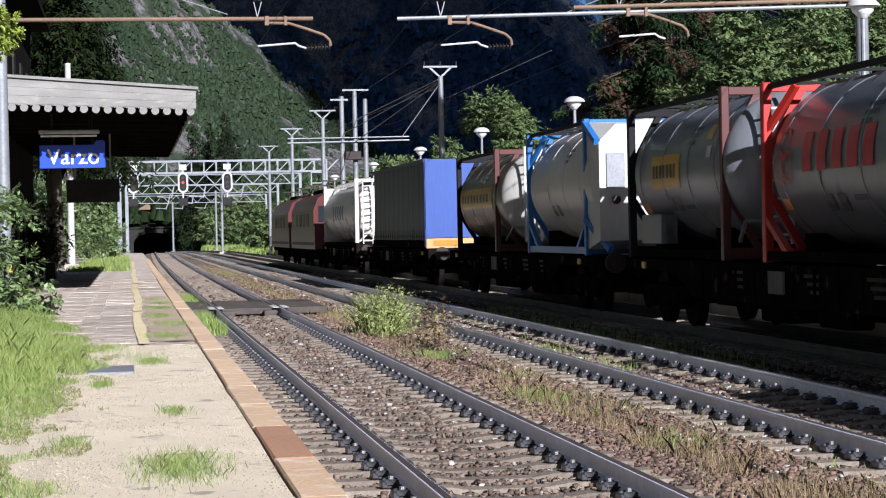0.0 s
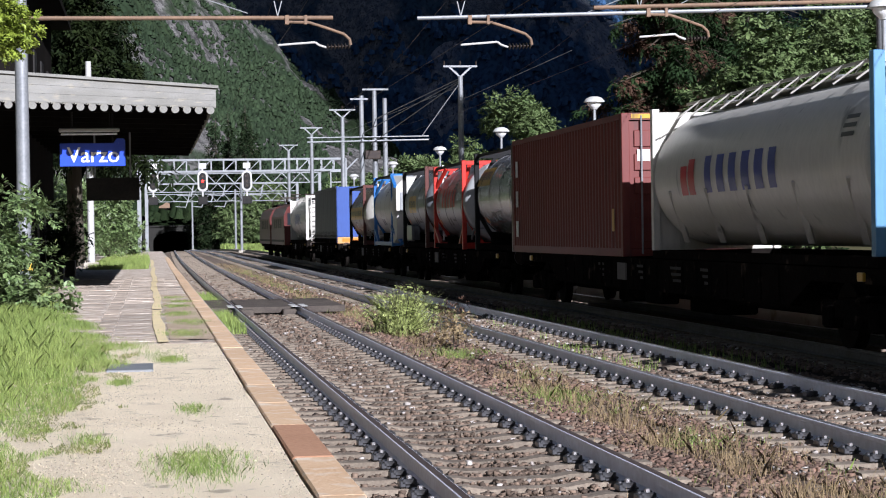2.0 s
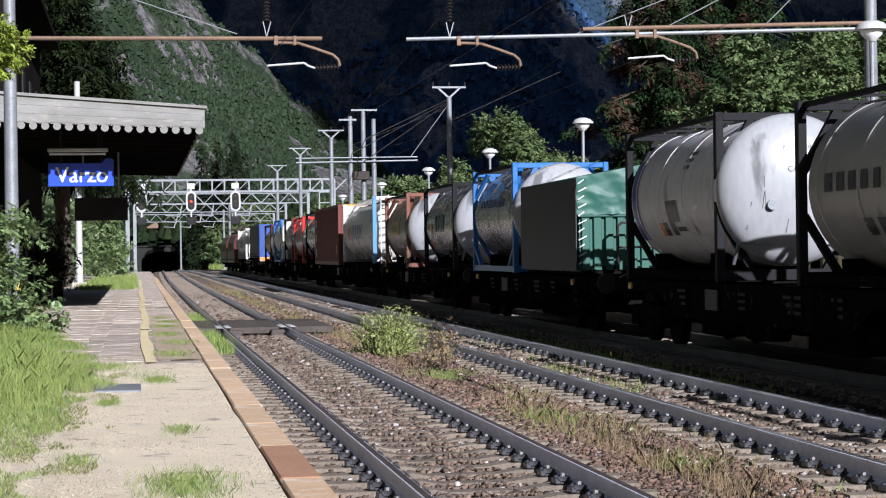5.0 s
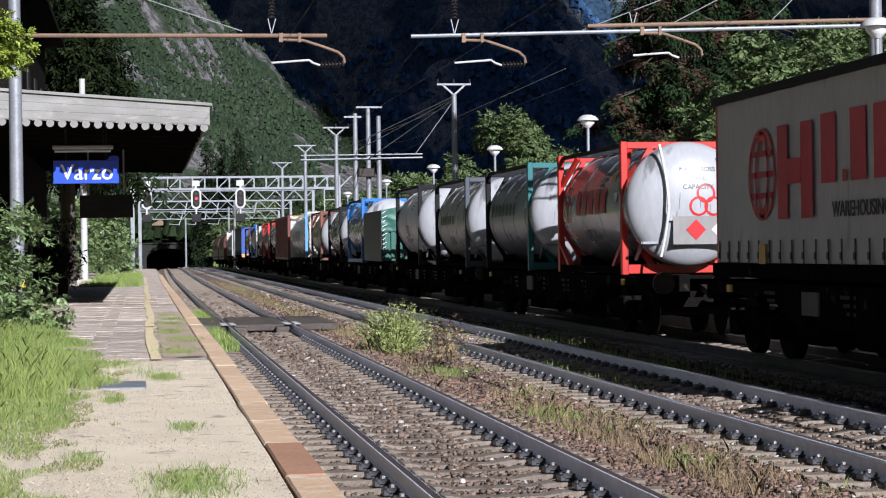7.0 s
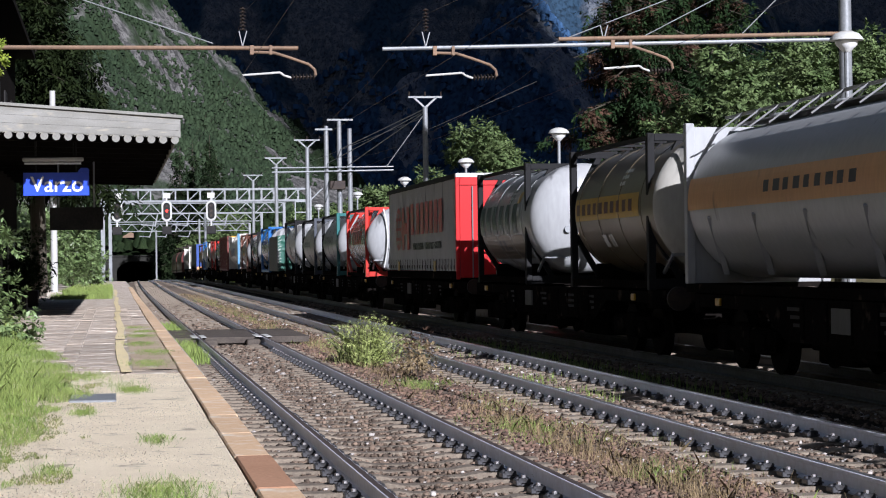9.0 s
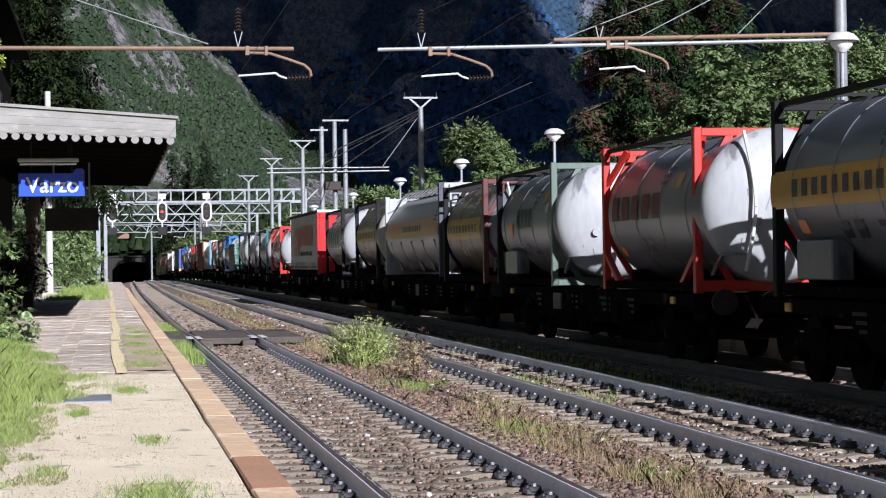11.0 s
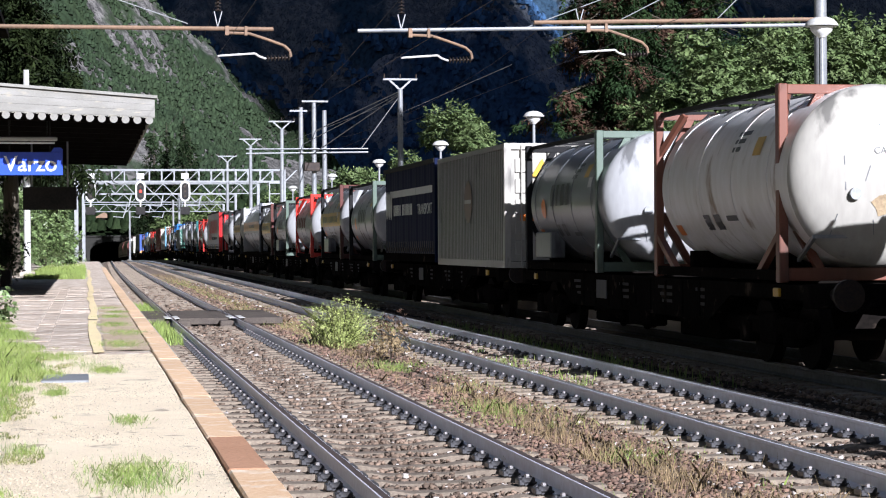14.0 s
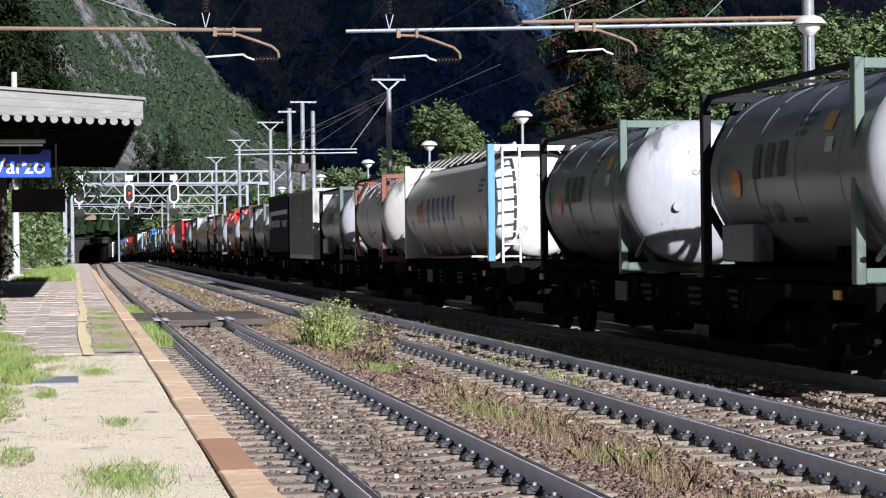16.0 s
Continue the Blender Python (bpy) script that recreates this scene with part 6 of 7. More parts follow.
def silo_container(label, L, body, post, brand=None, brand_n=6, band=None, logo=True):
    """A long bulk silo tank with end posts, ribs below and a white ladder end."""
    t = thing("silo_container", label, "tank container", "containers on the train")
    r, h = 1.22, 2.75
    cz = h - r - 0.08
    y1, y0 = L / 2 - 0.14, -L / 2 + 0.12
    prof = [(y1, 0.02)] + [(y1 - 0.14 * (1 - math.cos(a)), r * math.sin(a)) for a in np.linspace(0.25, math.pi / 2, 6)] + [(y0 + 0.3, r)]
    part("barrel", Geo().lathe(prof, 0, cz, 56), body, t, "long cylindrical shell", True)
    dome = [(y0 + 0.3, r)] + [(y0 + 0.3 - 0.3 * math.sin(a), r * math.cos(a)) for a in np.linspace(0.05, 1.5, 8)] + [(y0, 0.005)]
    part("tank_end", Geo().lathe(dome, 0, cz, 56), body, t, "domed tank end", True)
    g = Geo()
    for s in (-1, 1):
        for k in range(5):
            y = -L / 2 + 1.2 + (L - 2.4) * k / 4
            g.bar((s * 0.75, y + 0.4, 0.3), (s * 1.19, y - 0.15, cz - 0.25), 0.1, 0.05)
    parts("rib", g, body, t)
    # base frame uses the wagon's near-black for the shade below the silo
    part("base_frame", Geo().box(-1.2, -1.05, -L / 2, L / 2, 0.0, 0.14).box(1.05, 1.2, -L / 2, L / 2, 0.0, 0.14).box(-1.05, 1.05, -L / 2, -L / 2 + 0.15, 0.0, 0.14).box(-1.05, 1.05, L / 2 - 0.15, L / 2, 0, 0.14), M["wagon"], t)
    g = Geo()
    for s in (-1, 1):
        g.box(s * 1.15 - 0.07, s * 1.15 + 0.07, L / 2 - 0.16, L / 2, 0.14, h, 0.01)
    parts("front_post", g, body, t)
    part("front_plate", Geo().box(-1.07, 1.07, L / 2 - 0.11, L / 2 - 0.05, 0.145, h - 0.06), body, t)
    g = Geo()
    for s in (-1, 1):
        g.box(s * 1.15 - 0.08, s * 1.15 + 0.08, -L / 2, -L / 2 + 0.17, 0.14, h + 0.05, 0.01)
    parts("corner_post", g, post, t, "pale blue corner post")
    parts("end_beam", Geo().box(-1.07, 1.07, -L / 2 + 0.02, -L / 2 + 0.15, h - 0.1, h + 0.04).bar((-1.05, -L / 2 + 0.08, 0.2), (-0.3, -L / 2 + 0.08, h * 0.33), 0.07), body, t)
    g = Geo()
    for x in (-0.9, -0.5):
        g.bar((x, -L / 2 - 0.03, 0.1), (x, -L / 2 - 0.03, h), 0.05)
    for k in range(9):
        g.bar((-0.9, -L / 2 - 0.03, 0.25 + 0.28 * k), (-0.5, -L / 2 - 0.03, 0.25 + 0.28 * k), 0.035)
    part("ladder", g, body, t)
    g = Geo()
    for s in (-0.55, 0.55):
        g.bar((s, -L / 2 + 0.2, h + 0.08), (s, L / 2 - 0.2, h + 0.08), 0.045)
        n = int(L / 0.9)
        for k in range(n):
            y = -L / 2 + 0.2 + (L - 0.4) * k / n
            g.bar((s, y, h + 0.1), (s * 1.7, y + 0.3, h - 0.22), 0.024).bar((s, y, h + 0.1), (s, y + 0.45, h - 0.05), 0.02)
    g.box(-0.4, 0.4, -L / 2 + 0.3, L / 2 - 0.3, h - 0.05, h - 0.02)
    part("roof_rail", g, body, t)
    for k in range(4):
        y = -L / 2 + 1.5 + (L - 3) * k / 3
        parts("manhole", Geo().tube((0, y, h - 0.12), (0, y, h + 0.06), 0.25, n=14), M["galv"], t)
    R = r + 0.006
    if brand:
        g = Geo()
        bars_on_barrel(g, brand_n, L * 0.19, -L * 0.17, -15, 14, R, cz, 3)
        parts("brand_bar", g, brand, t, "plain painted bar")
    if logo:
        g = Geo()
        barrel_patch(g, L * 0.32, L * 0.285, -16, 8, R, cz), barrel_patch(g, L * 0.278, L * 0.245, -16, 13, R, cz)
        part("logo_shape", g, P["inkred"], t, "angular red emblem")
    if band:
        g = Geo()
        barrel_patch(g, L * 0.48, -L * 0.46, -6, 18, R, cz)
        part("band", g, band, t, "broad orange band")
        g = Geo()
        bars_on_barrel(g, 9, L * 0.14, -L * 0.2, 2, 10, R + 0.004, cz, 8)
        parts("brand_bar", g, P["ink"], t, "plain painted bar")
    g = Geo()
    for k in range(3):
        barrel_patch(g, -L * 0.38, -L * 0.38 - 0.5, 26 - 6 * k, 29 - 6 * k, R, cz, 2)
    parts("data_mark", g, P["ink"], t)
    for k, words in enumerate(("MAX.GROSS", "TARE", "CAPACITY")):
        text_part(words, 0.125, P["ink"], t, pose(0.28, y0 - 0.012, cz + 0.62 - 0.26 * k, 90, 0, 0), "lettering")
    return t


def corrugated(g, x, L, z0, z1, depth, pitch, s, slope=0.2):
    """A folded sheet-steel wall along y at x; s is its outward side."""
    n = int(L / pitch)
    p = L / n
    ys, xs = [], []
    for k in range(n):
        y = -L / 2 + k * p
        for a, d in ((0.0, 0), (0.5 - slope, 0), (0.5, 1), (1.0 - slope, 1)):
            ys.append(y + a * p)
            xs.append(x - s * d * depth)
    ys.append(L / 2)
    xs.append(x)
    m = len(ys)
    vs = [(xx, yy, z) for z in (z0, z1) for xx, yy in zip(xs, ys)]
    g.add(vs, [(k, k + 1, m + k + 1, m + k) for k in range(m - 1)])


def box_container(label, L, h, col, door, pitch=0.28, depth=0.036, kind="doors", mark=None):
    """A corrugated steel container with double doors at the rear."""
    t = thing("box_container", label, "container", "containers on the train")
    w = 1.22
    for s in (-1, 1):
        g = Geo()
        corrugated(g, s * (w - 0.02), L - 0.3, 0.16, h - 0.12, depth, pitch, s, 0.2 if kind == "doors" else 0.06)
        part("side_wall", g, col, t, "folded steel side")
        part("bottom_rail", Geo().box(s * w - 0.06 - s * 0.06, s * w + 0.06 - s * 0.06, -L / 2 + 0.16, L / 2 - 0.16, 0.0, 0.16), col, t)
        part("top_rail", Geo().box(s * w - 0.05 - s * 0.05, s * w + 0.05 - s * 0.05, -L / 2 + 0.16, L / 2 - 0.16, h - 0.12, h - 0.01), col, t)
        for y in (-L / 2, L / 2 - 0.16):
            parts("corner_post", Geo().box(s * w - 0.08 - s * 0.08, s * w + 0.08 - s * 0.08, y, y + 0.16, 0, h, 0.01), door, t)
    part("roof", Geo().box(-w + 0.1, w - 0.1, -L / 2 + 0.1, L / 2 - 0.1, h - 0.06, h - 0.015), col, t)
    part("floor", Geo().box(-w + 0.12, w - 0.12, -L / 2 + 0.1, L / 2 - 0.1, 0.03, 0.15), M["wagon"], t)
    part("front_wall", Geo().box(-w + 0.16, w - 0.16, L / 2 - 0.12, L / 2 - 0.06, 0.02, h - 0.02), col, t)
    yr = -L / 2 + 0.03
    part("sill", Geo().box(-w + 0.16, w - 0.16, yr - 0.02, yr + 0.1, 0.0, 0.14).box(-w + 0.16, w - 0.16, yr - 0.02, yr + 0.1, h - 0.14, h - 0.0), door, t)
    for s in (-1, 1):
        d = part("door", Geo().box(min(0.01 * s, s * (w - 0.17)), max(0.01 * s, s * (w - 0.17)), yr + 0.03, yr + 0.08, 0.15, h - 0.15), door, t)
        g = Geo()
        for k in range(5):
            z = 0.25 + (h - 0.5) * k / 5
            a, b = sorted((s * 0.12, s * (w - 0.26)))
            g.box(a, b, yr - 0.005, yr + 0.03, z + 0.05, z + (h - 0.5) / 5 - 0.09, 0.01)
        parts("door_panel", g, door, d)
        g = Geo()
        for x in (s * 0.2, s * 0.82):
            g.tube((x, yr - 0.03, 0.05), (x, yr - 0.03, h - 0.05), 0.02, n=8)
        parts("lock_rod", g, M["galv"] if kind == "doors" else door, d)
    if kind == "doors":
        g = Geo()
        for k, x in enumerate((-0.9, -0.55, -0.2, 0.25)):
            g.box(x, x + 0.26, yr - 0.012, yr - 0.006, h - 0.95, h - 0.72)
        parts("brand_bar", g, P["inkwhite"], t, "plain painted bar")
        part("placard", Geo().add([(-0.15, yr - 0.05, h - 0.58), (0.2, yr - 0.05, h - 0.58), (0.03, yr - 0.05, h - 0.3)], [(0, 1, 2)]), P["yellow"], t, "yellow warning triangle")
        part("hazard_strip", Geo().box(-w + 0.2, w - 0.2, yr - 0.03, yr - 0.021, h - 0.11, h - 0.02), P["yellow"], t)
        for k in range(3):
            part("side_emblem", Geo().box(-w - 0.006, -w - 0.001, L / 2 - 0.75, L / 2 - 0.45, h - 0.95 - k * 0.75, h - 0.55 - k * 0.75), P["inkwhite"], t)
        parts("side_label", Geo().box(-w - 0.006, -w - 0.001, -L / 2 + 0.7, -L / 2 + 0.9, 0.5, 0.95), P["yellow"], t)
    else:
        part("placard", Geo().add([(-0.6, yr - 0.05, h - 0.75), (-0.1, yr - 0.05, h - 0.75), (-0.35, yr - 0.05, h - 0.35)], [(0, 1, 2)]), P["yellow"], t, "yellow warning triangle")
        part("label_plate", Geo().box(-0.85, -0.5, yr - 0.012, yr - 0.006, 1.05, 1.2), P["orange"], t)
        oval = [(0.5 * math.cos(a), h * 0.56 + 0.52 * math.sin(a)) for a in np.linspace(0, 2 * math.pi, 24, endpoint=False)]
        for sy, nm in ((1, 0),):
            g = Geo().add([(-w - 0.004, a, z) for a, z in oval], [tuple(range(24))])
            part("round_emblem", g, P["maroon"], t, "dark red round emblem")
            part("emblem_bar", Geo().box(-w - 0.012, -w - 0.006, -0.42, 0.42, h * 0.56 - 0.04, h * 0.56 + 0.05), P["curtain_grey"], t)
    return t


def swap_body(label, L, h, side, rear, roof, style):
    """A curtain-sided swap body."""
    t = thing("swap_body", label, "swap body", "containers on the train")
    w = 1.25
    n = 26
    for s in (-1, 1):
        g = Geo()
        ys = np.linspace(-L / 2 + 0.12, L / 2 - 0.12, n * 4)
        m = len(ys)
        vs = [(s * (w - 0.02 + 0.012 * math.sin(y * 5.1 + z) + 0.008 * math.sin(y * 13)), y, z) for z in (0.28, 1.0, 1.8, h - 0.12) for y in ys]
        g.add(vs, [(r * m + k, r * m + k + 1, (r + 1) * m + k + 1, (r + 1) * m + k) for r in range(3) for k in range(m - 1)])
        part("curtain", g, side, t, "slightly billowed side curtain", True)
        part("side_rail", Geo().box(s * w - 0.04, s * w + 0.04, -L / 2, L / 2, 0.05, 0.27, 0.01), M["wagon"], t)
        part("roof_rail", Geo().box(s * w - 0.04, s * w + 0.04, -L / 2, L / 2, h - 0.13, h, 0.01), roof, t)
        if s < 0:
            g = Geo()
            for k in range(n):
                y = -L / 2 + 0.3 + (L - 0.6) * k / (n - 1)
                g.box(-w - 0.012, -w - 0.004, y - 0.025, y + 0.025, 0.2, 0.62)
                g.box(-w - 0.03, -w - 0.012, y - 0.03, y + 0.03, 0.34, 0.44)
            parts("strap", g, M["iron"], t, "row of dark curtain straps")
    part("roof", Geo().box(-w + 0.04, w - 0.04, -L / 2, L / 2, h - 0.06, h - 0.02), roof, t)
    part("front_wall", Geo().box(-w + 0.04, w - 0.04, L / 2 - 0.1, L / 2, 0.1, h - 0.06), rear, t)
    part("floor", Geo().box(-w + 0.05, w - 0.05, -L / 2 + 0.1, L / 2 - 0.1, 0.06, 0.24), M["wagon"], t)
    yr = -L / 2
    parts("rear_post", Geo().box(-w - 0.01, -w + 0.1, yr - 0.02, yr + 0.12, 0.05, h, 0.01).box(w - 0.1, w + 0.01, yr - 0.02, yr + 0.12, 0.05, h, 0.01), rear, t)
    part("rear_header", Geo().box(-w + 0.1, w - 0.1, yr - 0.02, yr + 0.1, h - 0.32, h - 0.02, 0.01), rear, t)
    for s in (-1, 1):
        a, b = sorted((0.01 * s, s * (w - 0.11)))
        d = part("door", Geo().box(a, b, yr, yr + 0.05, 0.1, h - 0.33), rear, t)
        g = Geo()
        for x in (s * 0.15, s * 0.8):
            g.tube((x, yr - 0.03, 0.1), (x, yr - 0.03, h - 0.35), 0.018, n=8)
        parts("lock_rod", g, M["galv"], d)
    X = -w - 0.014
    if style == "brand":
        f = L / 2
        yc, zc = f - 2.57, 1.6
        g = Geo()
        for rad, wid in ((1.0, 0.13), (0.5, 0.11)):
            for j in range(32):
                a, b = 2 * math.pi * j / 32, 2 * math.pi * (j + 1) / 32
                g.add([(X, yc + 0.66 * e * math.cos(q), zc + 0.69 * (1.0 if rad > 0.9 else 1.9) * e * math.sin(q)) for q, e in ((a, rad), (b, rad), (b, rad - wid), (a, rad - wid))], [(0, 1, 2, 3)])
        for z in (zc - 0.36, zc - 0.045, zc + 0.27):
            g.box(X, X + 0.003, yc - 0.56, yc + 0.56, z, z + 0.09)
        part("round_emblem", g, P["inkred"], t, "red globe emblem")
        g = Geo()
        g.box(X, X + 0.003, f - 3.78, f - 3.32, 0.92, 2.28).box(X, X + 0.003, f - 4.86, f - 4.36, 0.92, 2.28).box(X - 0.004, X - 0.001, f - 4.36, f - 3.78, 1.42, 1.78)
        part("block_emblem", g, P["inkred"], t, "faded red block emblem")
        y = f - 5.2
        for k in range(8):
            wd = 0.14 if k == 1 else 0.72
            g = Geo()
            if k == 1:
                g.box(X, X + 0.003, y - 0.14, y, 1.38, 1.54)
            else:
                g.box(X, X + 0.003, y - wd + 0.12, y - 0.02, 1.38, 2.33)
            parts("brand_bar", g, P["inkred"], t, "plain painted bar")
            y -= wd + 0.14
        text_part("WAREHOUSING • TRANSPORT • SYSTEMS", 0.29, P["ink"], t, pose(X, f - 8.35, 0.92, 90, 0, -90), "lettering", bold=0.004)
        g = Geo()
        for y in (L / 2 - 2.6, -L / 2 + 3.6):
            g.box(X - 0.02, X - 0.004, y - 0.16, y + 0.16, 0.26, 0.56)
        parts("side_label", g, P["yellow"], t)
        part("roof_edge", Geo().box(-w, w, yr - 0.035, yr - 0.021, h - 0.1, h + 0.01), P["inkwhite"], t, "white roof edge")
    if style == "navy":
        z = h * 0.68
        part("stripe", Geo().box(X, X + 0.003, -L / 2 + 0.35, L / 2 - 1.2, z, z + 0.2), P["inkwhite"], t, "white stripe")
        g = Geo()
        for k in range(3):
            yc = L / 2 - 0.55 - 0.42 * k
            g.add([(X, yc + 0.19 * math.cos(a), z - 0.22 + 0.44 * math.sin(a)) for a in np.linspace(0, 2 * math.pi, 18, endpoint=False)], [tuple(range(18))])
        part("emblem", g, P["inkwhite"], t, "three slanted white ovals")
        g = Geo()
        for k in range(15):
            if k in (6,):
                continue
            y = L / 2 - 1.9 - 0.235 * k
            g.box(X, X + 0.003, y - 0.16, y, z - 0.55, z - 0.55 + 0.32)
        parts("name_bar", g, P["inkwhite"], t, "row of white bars")
        text_part("TRANSPORT", 0.42, P["inkwhite"], t, pose(X, -L / 2 + 1.6, z - 0.56, 90, 0, -90), "lettering")
    if style == "tarp":
        part("rear_tarpaulin", Geo().box(-w + 0.02, w - 0.02, yr - 0.06, yr - 0.03, 0.35, h - 0.02), P["tarp_blue"], t, "blue rear tarpaulin")
        part("rear_board", Geo().box(-w + 0.02, w - 0.02, yr - 0.08, yr - 0.04, 0.02, 0.33, 0.01), P["orangeband"], t, "orange marker board")
        part("marker_plate", Geo().box(-w + 0.25, -0.1, yr - 0.095, yr - 0.083, 0.1, 0.27), P["orange"], t)
    return t


def green_container(label, L):
    """An open box under a pitched green tarpaulin."""
    t = thing("tarpaulin_container", label, "container", "containers on the train")
    w = 1.22
    for s in (-1, 1):
        g = Geo()
        corrugated(g, s * w, L, 0.1, 1.35, 0.05, 0.6, s)
        part("side_wall", g, P["tarp_green"], t)
    part("floor", Geo().box(-w + 0.06, w - 0.06, -L / 2 + 0.05, L / 2 - 0.05, 0.04, 0.2), M["wagon"], t)
    part("rear_sheet", Geo().box(-w + 0.02, w - 0.02, -L / 2 + 0.07, -L / 2 + 0.1, 0.1, 1.3), P["tarp_green"], t)
    g = Geo()
    for k in range(9):
        x = -w + 0.06 + 2 * (w - 0.06) * k / 9
        g.box(x, x + 0.17, -L / 2, -L / 2 + 0.07, 0.12, 1.24, 0.012)
    parts("rear_rib", g, P["tarp_green"], t, "ribbed green rear wall")
    part("top_rail", Geo().box(-w, w, -L / 2 - 0.03, -L / 2 + 0.05, 1.25, 1.34, 0.01), P["tarp_green"], t)
    part("front_wall", Geo().box(-w, w, L / 2 - 0.06, L / 2, 0.12, 1.5), P["tarp_green"], t)
    part("tarpaulin", Geo().prism([(-w - 0.05, 1.36), (w + 0.05, 1.36), (w + 0.05, 2.42), (0.9, 2.48), (-w - 0.05, 2.08)], -L / 2, L / 2 + 0.05), P["tarp_green"], t, "draped green tarpaulin")
    # creased flap over the rear
    nx, nz = 44, 26
    vs, fs = [], []
    for j in range(nz):
        for i in range(nx):
            u, v = i / (nx - 1), j / (nz - 1)
            x = -w - 0.06 + (2 * w + 0.12) * u
            top = 2.09 + 0.39 * min(1.0, (x + w + 0.05) / 2.17)
            low = 1.30 + 0.05 * noise.noise(Vector((x * 4, 0, 1)))
            z = low + (top - low) * v
            y = -L / 2 - 0.03 - 0.05 * abs(noise.fractal(Vector((x * 1.6 + z, z * 2.2, 5)), 1.0, 2.0, 4)) - 0.04 * max(0.0, 0.2 - v) * (1 + math.sin(x * 23))
            vs.append((x, y, z))
    for j in range(nz - 1):
        fs += [(j * nx + i, j * nx + i + 1, j * nx + nx + i + 1, j * nx + nx + i) for i in range(nx - 1)]
    part("rear_flap", Geo().add(vs, fs), P["tarp_green"], t, "creased tarpaulin flap", True)
    g = Geo()
    for k in range(11):
        z = 0.25 + 0.17 * k
        g.bar((-w - 0.03, -L / 2 - 0.06, z), (-w + 0.10 + 0.05 * (k % 2), -L / 2 - 0.06, z + 0.09), 0.025)
    parts("lashing", g, P["inkwhite"], t, "frayed pale lashing")
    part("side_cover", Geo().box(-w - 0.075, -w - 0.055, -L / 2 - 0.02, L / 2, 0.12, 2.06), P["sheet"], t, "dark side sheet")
    g = Geo().path([(-0.5, -L / 2 - 0.5, 0.1), (-0.5, -L / 2 - 0.5, 1.05), (-0.42, -L / 2 - 0.5, 1.12), (1.02, -L / 2 - 0.5, 1.12), (1.1, -L / 2 - 0.5, 1.05), (1.1, -L / 2 - 0.5, 0.1)], 0.026)
    g.path([(-0.5, -L / 2 - 0.5, 0.6), (1.1, -L / 2 - 0.5, 0.6)], 0.02)
    part("hand_rail", g, M["iron"], t)
    return t


WHEELSETS = []


def wheelset(parent, y):
    g = Geo()
    g.tube((-0.7, 0, 0), (0.7, 0, 0), 0.08, n=10)
    for s in (-1, 1):
        g.tube((s * 0.69, 0, 0), (s * 0.825, 0, 0), 0.46, n=24).tube((s * 0.66, 0, 0), (s * 0.69, 0, 0), 0.49, n=24).tube((s * 0.82, 0, 0), (s * 0.87, 0, 0), 0.14, n=10)
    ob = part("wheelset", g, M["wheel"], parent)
    ob.matrix_basis = pose(0, y, 0.46)
    return ob


